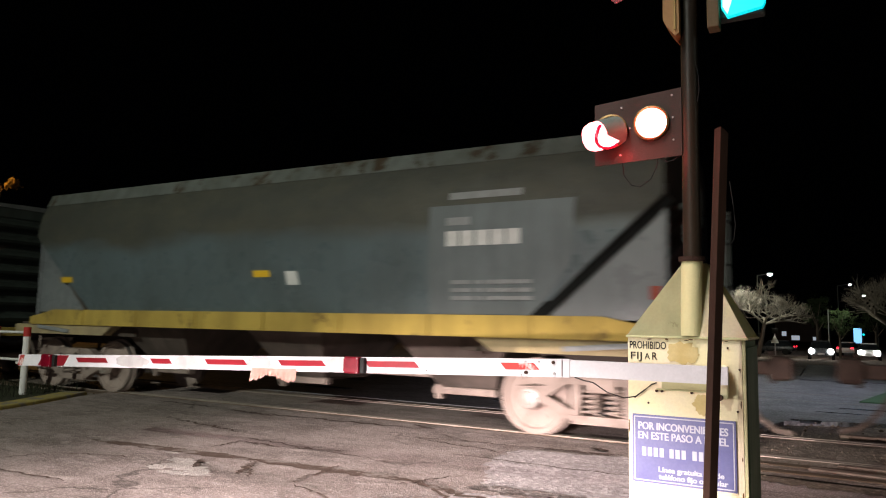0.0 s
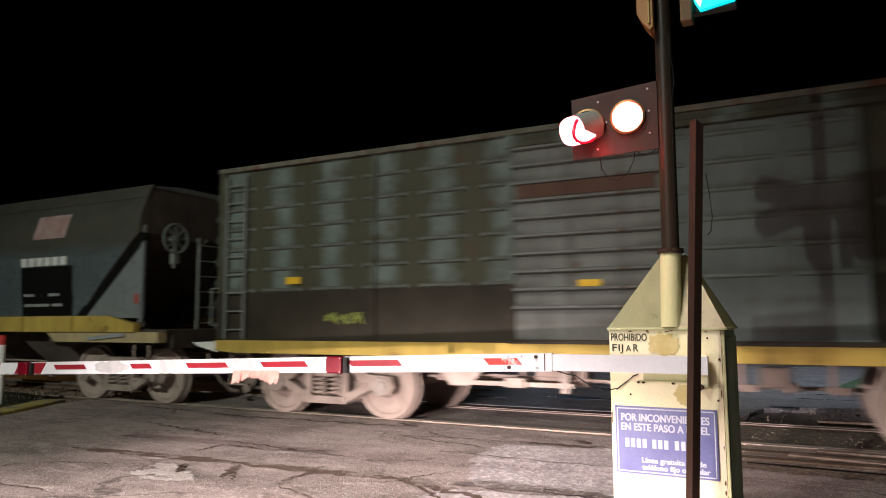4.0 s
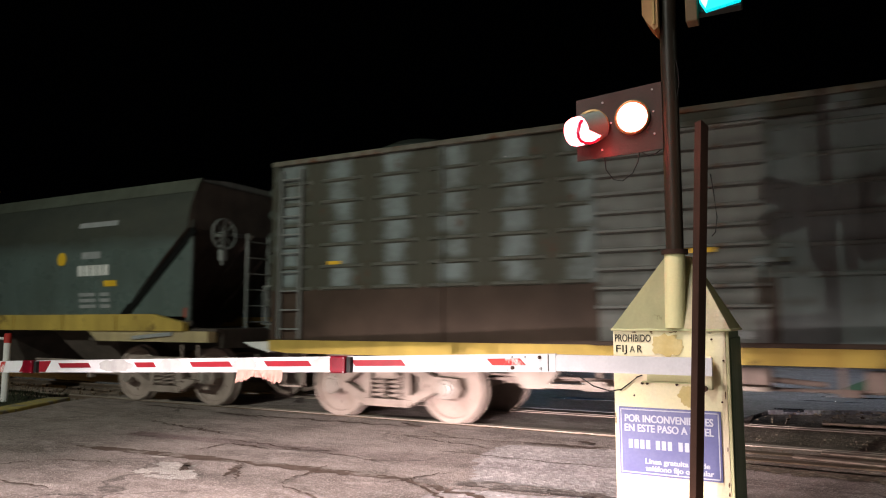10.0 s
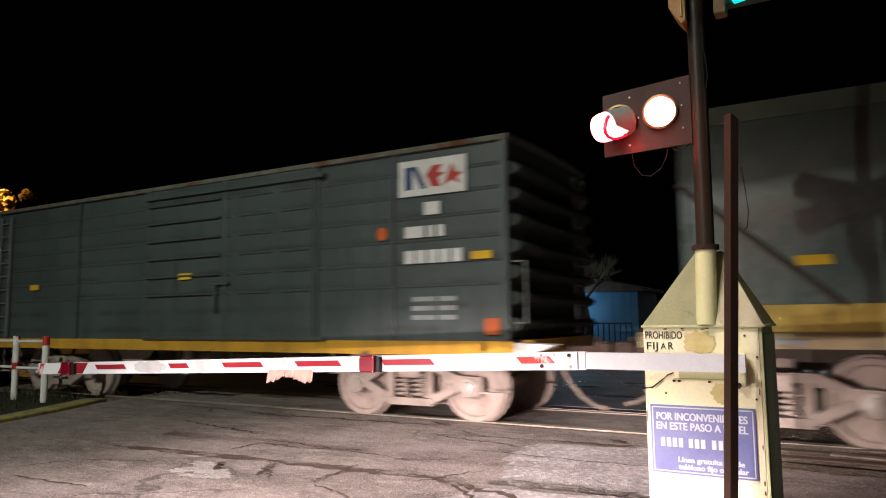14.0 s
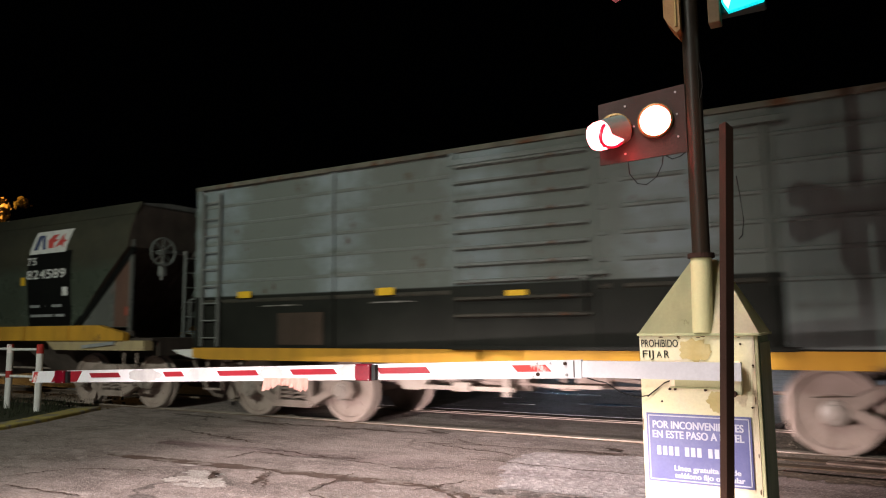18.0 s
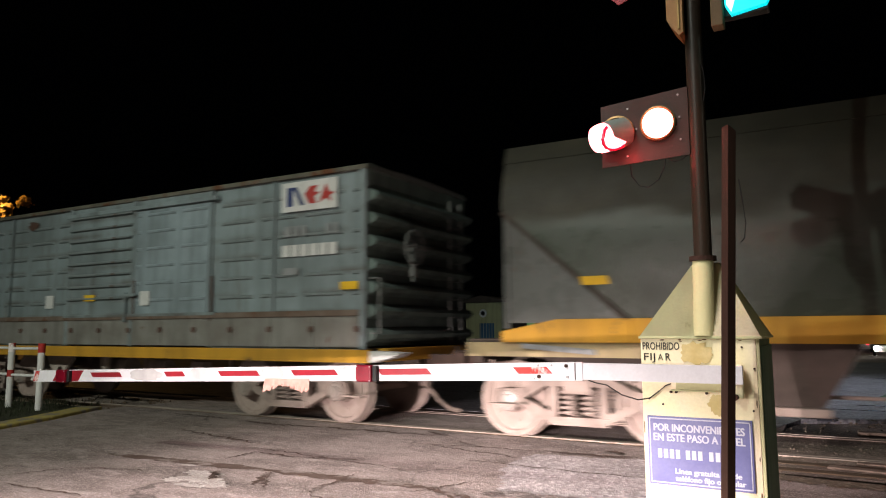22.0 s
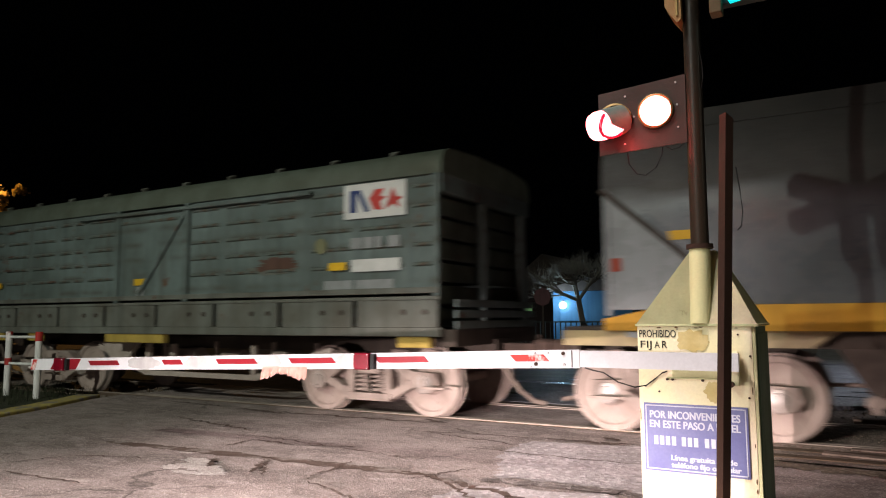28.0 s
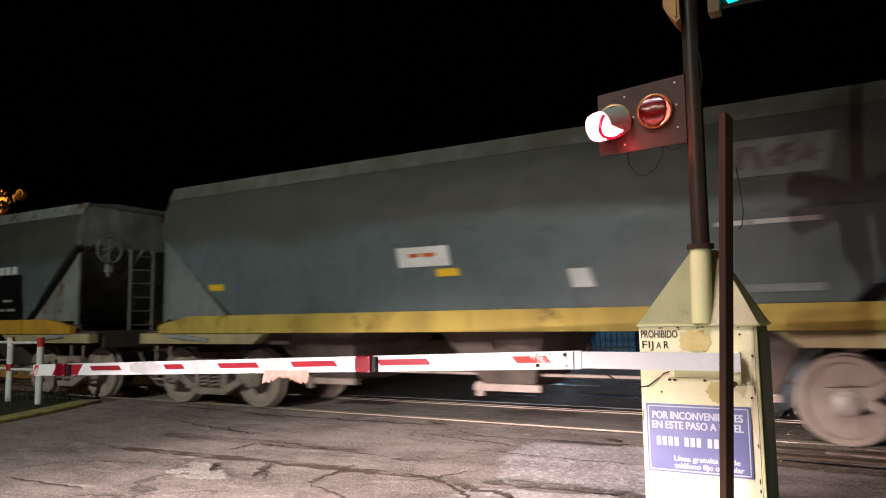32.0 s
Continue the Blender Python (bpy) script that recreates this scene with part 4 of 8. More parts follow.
def barrier_arm():
    t = thing("crossing_barrier", pose(0, 0, 0), "lowered white crossing barrier with worn red stripes and two red reflectors", "barrier")
    y = 4.22

    def board(name, x0, x1, half, depth, material, off=0.0, dz=0.0, parent=t, label="", slant=0.0, steps=1):
        bm = bmesh.new()
        xs = [x0 + (x1 - x0) * k / steps for k in range(steps + 1)]
        loops = []
        for x in xs:
            z = boom_z(x) + dz
            s = slant
            loops.append([bm.verts.new(p) for p in ((x - s, y - depth / 2 - off, z - half), (x - s, y + depth / 2 - off, z - half),
                                                    (x + s, y + depth / 2 - off, z + half), (x + s, y - depth / 2 - off, z + half))])
        for p, q in zip(loops[:-1], loops[1:]):
            for k in range(4):
                bm.faces.new((p[k], p[(k + 1) % 4], q[(k + 1) % 4], q[k]))
        bm.faces.new(loops[0])
        bm.faces.new(loops[-1][::-1])
        return part(name, bm, material, parent, label)

    board("arm_bar", -1.45, -0.49, 0.050, 0.05, "white", 0.0, 0.0, t, "plain white painted steel bar")
    part("arm_joint", boxes(((-1.447, y - 0.028, boom_z(-1.45)), (0.006, 0.008, 0.104))), "post", t, "dark joint")
    board("arm_board", -7.20, -1.40, 0.056, 0.035, "white", 0.012, 0.0, t, "white board, scraped to grey metal in places", steps=14)
    for x0, x1, mat, lab in ((-6.84, -6.40, "red", ""), (-6.26, -5.80, "red", ""), (-5.22, -4.95, "red", ""), (-4.55, -4.08, "red", ""),
                             (-3.75, -3.29, "red", ""), (-2.93, -2.48, "red", ""), (-1.86, -1.60, "red_old", "peeling red stripe")):
        board("stripe", x0 + 0.015, x1 - 0.015, 0.021 if x0 > -6.5 else 0.052, 0.004, mat, 0.031, 0.008 if x0 > -6.5 else 0, t, lab,
              -0.02 if x0 > -6.5 else 0.04)
    board("stripe", -7.18, -7.11, 0.052, 0.004, "red_old", 0.031, 0, t, "peeling red stripe", 0.02)
    rg = random.Random(23)
    for k, (x0, x1) in enumerate(((-5.72, -5.22), (-5.50, -5.30), (-4.95, -4.60), (-4.80, -4.66), (-4.10, -3.80), (-3.98, -3.84), (-3.30, -3.08))):
        bm = bmesh.new()
        ring = []
        for q in range(30):
            a = 2 * math.pi * q / 30
            px = (x0 + x1) / 2 + (x1 - x0) / 2 * math.cos(a) * rg.uniform(0.7, 1.0)
            pz = max(-0.0545, min(0.0545, 0.075 * math.sin(a) * rg.uniform(0.6, 1.0))) + (0.012 if k % 2 else 0.0)
            ring.append(bm.verts.new((px, y - 0.0308 - 0.0003 * k, boom_z(px) + min(0.0545, pz))))
        bm.faces.new(ring)
        part("bare_patch", bm, "bare", t, "scraped patch of bare grey metal")
    for x, w in ((-3.02, 0.135), (-6.66, 0.15)):
        r = part("reflector", boxes(((x, y - 0.062, boom_z(x)), (w, 0.05, 0.12)), bevel=0.01), "reflector", t, "red plastic reflector lamp")
        for sx in (-1, 1):
            for sz in (-1, 1):
                part("screw", tube(bmesh.new(), (x + sx * w * 0.42, y - 0.09, boom_z(x) + sz * 0.05), (x + sx * w * 0.42, y - 0.084, boom_z(x) + sz * 0.05), 0.005, seg=8), "bare", r)
        part("bracket", boxes(((x + w / 2 + 0.018, y - 0.05, boom_z(x)), (0.035, 0.035, 0.11)), bevel=0.004), "black", r, "black bracket")
    for x, dz, rr in ((-1.503, 0.034, 0.011), (-1.685, -0.030, 0.012), (-1.497, -0.035, 0.009), (-2.42, -0.03, 0.006), (-1.69, 0.038, 0.006), (-1.60, 0.038, 0.005), (-1.72, -0.045, 0.005)):
        part("bolt", tube(bmesh.new(), (x, y - 0.040, boom_z(x) + dz), (x, y - 0.020, boom_z(x) + dz), rr, seg=10), "post" if rr > 0.0095 else "bare", t)
    part("sticker", boxes(((-2.253, y - 0.031, boom_z(-2.25)), (0.020, 0.003, 0.034))), "bare", t, "small grey sticker")
    # torn foil that hangs from the board
    bm = bmesh.new()
    rg = random.Random(11)
    n = 60
    xs = [-4.02 + 0.46 * k / n for k in range(n + 1)]
    rows = []
    for r in range(4):
        row = []
        for k, x in enumerate(xs):
            drop = 0.075 + 0.022 * math.sin(1.5 + 7.0 * k / n) + (rg.uniform(-0.010, 0.012) if r == 3 else 0)
            row.append(bm.verts.new((x, y - 0.034 - 0.008 * r * (1 + 0.6 * math.sin(k * 0.5)), boom_z(x) - 0.035 - drop * r / 3)))
        rows.append(row)
    for a, b in zip(rows[:-1], rows[1:]):
        for k in range(n):
            bm.faces.new((a[k], a[k + 1], b[k + 1], b[k]))
    bmesh.ops.solidify(bm, geom=bm.faces[:], thickness=0.002)
    part("torn_foil", bm, "torn", t, "torn pink reflective foil hanging down")
    part("end_plate", boxes(((-0.53, y + 0.05, 1.05), (0.07, 0.06, 0.19)), bevel=0.01), "cabinet", t, "yellow bracket at the pivot")
    part("pin", tube(bmesh.new(), (-0.535, y - 0.03, 0.965), (-0.535, y + 0.1, 0.965), 0.016, seg=12), "post", t)


barrier_arm()

# loose cable from the arm to the cabinet
bm = bmesh.new()
pts = [(-1.37, 4.20, 1.035), (-1.31, 4.19, 1.02), (-1.25, 4.19, 1.01), (-1.17, 4.21, 0.955), (-1.08, 4.25, 0.925), (-1.02, 4.29, 0.935), (-0.97, 4.30, 0.975),
       (-0.93, 4.31, 1.01), (-0.90, 4.31, 1.022)]
wire(bm, pts, 0.0042)
tagged(part("loose_cable", bm, "rubber", smooth=True), "thin black cable hanging between barrier arm and cabinet", "cable")


def guard_post():
    t = thing("guard_post", pose(0, 0, 0), "leaning rusty brown angle-iron post before the cabinet", "post")
    top, foot = Vector((-0.462, 3.9, 2.43)), Vector((-0.585, 3.9, -0.05))
    d = top - foot
    bm = bmesh.new()
    L = [(-0.036, 0.042), (0.002, 0.0), (0.034, 0.040), (0.028, 0.046), (0.002, 0.014), (-0.031, 0.048)]
    lo = [bm.verts.new(foot + Vector((x, yy, 0))) for x, yy in L]
    hi = [bm.verts.new(top + Vector((x, yy, 0.0 if x < 0.02 else -0.03))) for x, yy in L]
    bm.faces.new(lo)
    bm.faces.new(hi[::-1])
    for i in range(len(L)):
        j = (i + 1) % len(L)
        bm.faces.new((lo[i], lo[j], hi[j], hi[i]))
    part("angle_iron", bm, "post", t)
    bm = bmesh.new()
    wire(bm, [(-0.43, 3.96, 2.14), (-0.415, 3.95, 2.02), (-0.405, 3.95, 1.90), (-0.415, 3.95, 1.82), (-0.435, 3.96, 1.80)], 0.003)
    part("wire", bm, "rubber", t, "thin loose wire")


guard_post()

MX, MY = -0.70, 4.40


def signal_mast():
    t = thing("signal_mast", pose(0, 0, 0), "dark steel signal mast with red flashing lamps and crossbuck", "signal")
    part("pole", tube(bmesh.new(), (MX, MY, 1.2), (MX + 0.012, MY, 4.9), 0.053, 0.050, seg=24), "pole", t, smooth=True)
    part("collar", tube(bmesh.new(), (MX, MY, 1.75), (MX, MY, 1.778), 0.078, seg=24), "post", t, "rusty collar", smooth=True)
    # the brown plate that carries both lamps, pierced behind the turning lens unit
    y = 4.36
    lx, lz, lr = -0.922, 2.625, 0.099
    bm = bmesh.new()
    n = 40
    outer = [(-1.284, 2.383), (-0.739, 2.404), (-0.739, 2.833), (-1.284, 2.789)]

    def rim_point(a):
        """Where the ray at angle a from the lamp's middle leaves the plate."""
        d = Vector((math.cos(a), math.sin(a)))
        best = 9.0
        for (ax, az), (bx, bz) in zip(outer, outer[1:] + outer[:1]):
            e = Vector((bx - ax, bz - az))
            det = d.x * -e.y + e.x * d.y
            if abs(det) > 1e-9:
                px, pz = ax - lx, az - lz
                s = (px * -e.y + e.x * pz) / det
                u = (d.x * pz - d.y * px) / det
                if s > 0 and -1e-6 <= u <= 1 + 1e-6:
                    best = min(best, s)
        return (lx + d.x * best, lz + d.y * best)
    angles = sorted([2 * math.pi * k / n for k in range(n)] + [math.atan2(z - lz, x - lx) % (2 * math.pi) for x, z in outer])
    rings = []
    for yy in (y, y + 0.014):
        rings.append([(bm.verts.new((lx + lr * math.cos(a), yy, lz + lr * math.sin(a))), bm.verts.new((rim_point(a)[0], yy, rim_point(a)[1]))) for a in angles])
    for k in range(len(angles)):
        j = (k + 1) % len(angles)
        f, g = rings
        bm.faces.new((f[k][0], f[k][1], f[j][1], f[j][0]))
        bm.faces.new((g[k][0], g[j][0], g[j][1], g[k][1]))
        bm.faces.new((f[k][1], g[k][1], g[j][1], f[j][1]))
        bm.faces.new((f[k][0], f[j][0], g[j][0], g[k][0]))
    plate = part("signal_plate", bm, "plate", t, "brown painted lamp plate")
    for x, z in ((-0.796, 2.79), (-0.791, 2.648), (-0.789, 2.506), (-1.109, 2.75), (-1.118, 2.44), (-1.057, 2.61), (-1.128, 2.67)):
        part("plate_screw", tube(bmesh.new(), (x, y - 0.006, z), (x, y, z), 0.0065, seg=8), "bare", plate)
    ring = bmesh.new()
    lathe(ring, [(0, 0.110), (0.021, 0.110), (0.025, 0.101), (0.004, 0.099), (0.0, 0.099)], (lx, y, lz), (0, -1, 0), 40)
    part("lamp_ring", ring, "brass", t, "brass lamp ring", smooth=True)
    drum = lathe(bmesh.new(), [(0.015, 0.119), (0.19, 0.119), (0.19, 0.112), (0.015, 0.112)], (lx, y, lz), (0, 1, 0), 32)
    drum = part("lamp_drum", drum, "black", t, "black lamp housing", smooth=True)
    back_lens = lathe(bmesh.new(), [(0.188, 0.112), (0.200, 0.100), (0.210, 0.06), (0.213, 0.01)], (lx, y, lz), (0, 1, 0), 32)
    part("rear_lens", back_lens, "lamp_red", drum, "lit red lens facing the rails", smooth=True)
    # left lamp with its hood turned along the other road
    c = Vector((-1.178, y - 0.004, 2.600))
    ax = Vector((-0.50, -0.86, -0.02)).normalized()
    ring = bmesh.new()
    lathe(ring, [(0, 0.110), (0.02, 0.110), (0.024, 0.096), (0.0, 0.096)], c, (0, -1, 0), 40)
    part("hood_ring", ring, "brass", t, "brass lamp ring", smooth=True)
    # hood shaped in the camera's view: u runs across, v up, w towards the camera
    u_ax = Vector((0.965, 0.261, 0))
    v_ax = Vector((0.072, -0.266, 0.961)).normalized()
    w_ax = u_ax.cross(v_ax)
    o = c + v_ax * -0.003 + u_ax * 0.018
    ax = (u_ax * -0.80 + v_ax * -0.15 + w_ax * 0.58).normalized()
    R = 0.098
    hood = bmesh.new()
    lathe(hood, [(-0.03, R), (0.118, R)], o, ax, 40)
    part("lamp_hood", hood, "visor", t, "grey-green tubular lamp hood", smooth=True)
    lens = bmesh.new()
    lathe(lens, [(0.06, 0.095), (0.160, 0.092), (0.188, 0.082), (0.204, 0.058), (0.210, 0.02)], o, ax, 40)
    part("hood_lens", lens, "lamp_pink", t, "lit red lens", smooth=True)

    def on_hood(u, v, r):
        """The point of the hood's skin at u, v that faces the camera."""
        a = Vector((ax.dot(u_ax), ax.dot(v_ax), ax.dot(w_ax)))
        k = u * a.x + v * a.y
        qa, qb, qc = 1 - a.z * a.z, -2 * k * a.z, u * u + v * v - k * k - r * r
        w = (-qb + math.sqrt(max(0.0, qb * qb - 4 * qa * qc))) / (2 * qa)
        return o + u_ax * u + v_ax * v + w_ax * w
    # glowing patch and red edge, shaped in the camera's view to paint the lit inside
    cres = bmesh.new()
    low = [(-0.096, 0.012), (-0.104, -0.02), (-0.100, -0.050), (-0.085, -0.075), (-0.060, -0.088), (-0.030, -0.090), (0.000, -0.082), (0.024, -0.066)]
    top = [(-0.084, 0.030), (-0.068, 0.016), (-0.058, 0.002), (-0.047, -0.010), (-0.030, -0.020), (-0.012, -0.030), (0.010, -0.042), (0.034, -0.054)]
    rows = []
    for k in range(5):
        f = k / 4
        rows.append([cres.verts.new(on_hood(a[0] + (b[0] - a[0]) * f, a[1] + (b[1] - a[1]) * f, R + 0.003)) for a, b in zip(low, top)])
    for p, q in zip(rows[:-1], rows[1:]):
        for k in range(len(low) - 1):
            cres.faces.new((p[k], p[k + 1], q[k + 1], q[k]))
    part("hood_glow_patch", cres, "lamp_pink", t, "glowing patch traced on the lamp hood")
    rim = bmesh.new()
    wire(rim, [on_hood(u - 0.004, v - 0.006, R + 0.004) for u, v in [(-0.078, 0.052), (-0.090, 0.034)] + low], 0.011)
    part("hood_rim", rim, "rim_red", t, "red glowing rim", smooth=True)
    # red fills added in free air to spread the lamps' glow over the plate
    lamp("red_fill_light", "POINT", o + u_ax * 0.06 + v_ax * -0.145 + w_ax * 0.13, (0, 0, 0), 1.2, (1.0, 0.05, 0.06), 0.03)
    lamp("red_fill_light", "POINT", o + u_ax * 0.13 + v_ax * -0.06 + w_ax * 0.34, (0, 0, 0), 3.2, (1.0, 0.06, 0.05), 0.05)
    # hanging wires under the plate
    b = bmesh.new()
    wire(b, [(-1.11, y + 0.02, 2.40), (-1.10, y + 0.01, 2.31), (-1.05, y, 2.24), (-0.995, y, 2.227), (-0.93, y, 2.27), (-0.896, y + 0.01, 2.345), (-0.89, y + 0.02, 2.40)], 0.0035)
    part("hanging_wire", b, "rubber", t, "thin sagging black wire", smooth=True)
    b = bmesh.new()
    wire(b, [(-0.872, y + 0.02, 2.40), (-0.834, y + 0.01, 2.372), (-0.787, y + 0.01, 2.382), (-0.75, y + 0.02, 2.41)], 0.0035)
    part("hanging_wire", b, "rubber", t, "thin sagging black wire", smooth=True)
    b = bmesh.new()
    wire(b, [(-0.649, MY - 0.03, 2.96), (-0.638, MY - 0.03, 2.89), (-0.635, MY - 0.03, 2.80), (-0.648, MY - 0.03, 2.73)], 0.003)
    part("side_wire", b, "rubber", t, "thin black wire")
    # bell housing and crossing signal near the top
    bm = prism(bmesh.new(), [(-0.83, 3.255), (-0.80, 3.198), (-0.758, 3.141), (-0.735, 3.16), (-0.735, 3.62), (-0.83, 3.62)], 1, 4.29, 4.46)
    part("bell_box", bm, "beige", t, "beige bell housing")
    part("bell_clip", boxes(((-0.758, 4.285, 3.35), (0.011, 0.011, 0.34))), "brass", t)
    part("signal_box", boxes(((-0.545, 4.40, 3.38), (0.07, 0.10, 0.40)), bevel=0.008), "olive", t, "small beige signal housing")
    part("signal_hood", boxes(((-0.41, 4.46, 3.42), (0.30, 0.09, 0.34)), bevel=0.01), "dark_green", t, "dark signal backing")
    part("cyan_panel", prism(bmesh.new(), [(-0.498, 3.30), (-0.465, 3.235), (-0.268, 3.262), (-0.252, 3.29), (-0.252, 3.55), (-0.498, 3.55)], 1, 4.36, 4.40), "lamp_cyan", t, "glowing cyan light panel")
    part("cyan_core", prism(bmesh.new(), [(-0.488, 3.30), (-0.462, 3.25), (-0.427, 3.36), (-0.488, 3.36)], 1, 4.354, 4.36), "lamp_cyan_hot", t, "brighter corner of the panel")
    # crossbuck
    for sign in (1, -1):
        m = Matrix.Translation((MX, 4.345 - 0.013 * sign, 3.735)) @ Matrix.Rotation(radians(20 * sign), 4, "Y")
        def pointed(k, w, d, y0):
            return prism(bmesh.new(), [(-k, -w), (k, -w), (k + d, 0), (k, w), (-k, w), (-k - d, 0)], 1, y0 - 0.004, y0 + 0.004)
        arm = pointed(0.51, 0.112, 0.05, 0)
        bmesh.ops.transform(arm, matrix=m, verts=arm.verts)
        a = part("crossbuck_arm", arm, "red", t, "red crossbuck arm with white field")
        inner = pointed(0.38, 0.05, 0.04, -0.007)
        bmesh.ops.transform(inner, matrix=m, verts=inner.verts)
        part("white_field", inner, "white_old", a, "white field")
    # a made-up two-faced lens unit turns to stand in for the lamp's flicker
    disc = bmesh.new()
    lathe(disc, [(0.0, 0.095), (0.022, 0.092), (0.038, 0.072), (0.046, 0.03)], (0, 0, 0), (0, -1, 0), 40)
    unit = part("lamp_unit", disc, "lamp_red", t, "added two-faced lens that turns to make the flicker", smooth=True)
    rear = bmesh.new()
    lathe(rear, [(0.002, 0.0955), (0.014, 0.092), (0.026, 0.072), (0.031, 0.03)], (0, 0, 0), (0, 1, 0), 40)
    part("dark_lens", rear, "lens_dark", unit, "dark red unlit lens", smooth=True)
    # added disc that keeps the rear face's light off the ring
    part("light_stop", lathe(bmesh.new(), [(-0.001, 0.0984), (0.001, 0.0984)], (0, 0, 0), (0, 1, 0), 40), "black", unit, "black disc added to stop light leaking past")
    unit.matrix_basis = pose(lx, y - 0.008, lz)
    return unit


LAMP_UNIT = signal_mast()


# ---- goods wagons; wagon space: x along the train, -y the side that faces the road, z up from the rail head ----
SHARED = {}
WHEELSETS = []
CARS = []
WHEEL_R = 0.46
AXLE = 0.90           # half a bogie's wheelbase


def shared(key, build, material, smooth=False):
    """One mesh for alike parts."""
    if key not in SHARED:
        bm = build()
        bmesh.ops.recalc_face_normals(bm, faces=bm.faces[:])
        me = bpy.data.meshes.new(key)
        bm.to_mesh(me)
        bm.free()
        for one in (material if isinstance(material, (list, tuple)) else [material]):
            me.materials.append(M[one])
        if smooth:
            for p in me.polygons:
                p.use_smooth = True
            me.set_sharp_from_angle(angle=radians(35))
        SHARED[key] = me
    return SHARED[key]


def wheel_mesh():
    bm = bmesh.new()
    for s in (-1, 1):
        y = 0.838 * s
        rings = [(-0.075, 0.43), (-0.070, WHEEL_R + 0.028), (-0.040, WHEEL_R + 0.026), (-0.028, WHEEL_R + 0.002), (0.060, WHEEL_R - 0.004), (0.066, WHEEL_R - 0.012),
                 (0.066, 0.395), (0.030, 0.375), (0.012, 0.28), (0.028, 0.17), (0.075, 0.14), (0.085, 0.13)]
        lathe(bm, rings, (0, y, 0), (0, s, 0), 40)
        for k in range(6):      # lightening holes read as dark studs on the plate
            a = 2 * math.pi * k / 6
            tube(bm, (0.27 * math.cos(a), y + 0.008 * s, 0.27 * math.sin(a)), (0.27 * math.cos(a), y + 0.026 * s, 0.27 * math.sin(a)), 0.022, seg=8)
    tube(bm, (0, -0.98, 0), (0, 0.98, 0), 0.075, seg=16)
    for f in bm.faces:
        r = math.hypot(f.calc_center_median().x, f.calc_center_median().z)
        if r > WHEEL_R - 0.02 and abs(f.normal.y) < 0.5:
            f.material_index = 1
    return bm


def side_frame_mesh():
    """Cast side frame of a three-piece bogie, at y = 0."""
    bm = bmesh.new()
    prism(bm, [(-1.12, 0.46), (-1.08, 0.60), (-0.72, 0.62), (-0.42, 0.76), (0.42, 0.76), (0.72, 0.62), (1.08, 0.60), (1.12, 0.46), (1.06, 0.36), (0.96, 0.35),
               (0.94, 0.48), (0.70, 0.48), (0.40, 0.66), (-0.40, 0.66), (-0.70, 0.48), (-0.94, 0.48), (-0.96, 0.35), (-1.06, 0.36)], 1, -0.07, 0.07)
    for s in (-1, 1):
        prism(bm, [(s * 0.72, 0.52), (s * 0.80, 0.44), (s * 0.34, 0.21), (s * 0.28, 0.31)], 1, -0.06, 0.06)
        prism(bm, [(s * 0.26, 0.66), (s * 0.36, 0.66), (s * 0.36, 0.30), (s * 0.26, 0.30)], 1, -0.06, 0.06)
    prism(bm, [(-0.36, 0.20), (0.36, 0.20), (0.36, 0.30), (-0.36, 0.30)], 1, -0.085, 0.085)
    return bm


def bearing_mesh():
    bm = bmesh.new()
    lathe(bm, [(0, 0.135), (0.10, 0.135), (0.12, 0.118), (0.125, 0.085), (0.15, 0.08), (0.155, 0.06)], (0, 0.05, 0), (0, -1, 0), 20)
    for k in range(3):
        a = 2 * math.pi * k / 3
        tube(bm, (0.10 * math.cos(a), -0.06, 0.10 * math.sin(a)), (0.10 * math.cos(a), -0.082, 0.10 * math.sin(a)), 0.016, seg=6)
    return bm


def spring_mesh():
    bm = bmesh.new()
    turns, per = 5, 12
    pts = [(0.085 * math.cos(2 * math.pi * k / per), 0.085 * math.sin(2 * math.pi * k / per), 0.31 + 0.30 * k / (turns * per)) for k in range(turns * per + 1)]
    wire(bm, pts, 0.020, 5)
    return bm


def bolster_mesh():
    bm = bmesh.new()
    box(bm, (0, 0, 0.66), (0.36, 2.25, 0.18), 0.02)
    box(bm, (0, 0, 0.80), (0.30, 0.60, 0.14), 0.02)
    box(bm, (0.46, 0, 0.44), (0.10, 1.5, 0.12), 0.01)
    box(bm, (-0.46, 0, 0.44), (0.10, 1.5, 0.12), 0.01)
    return bm


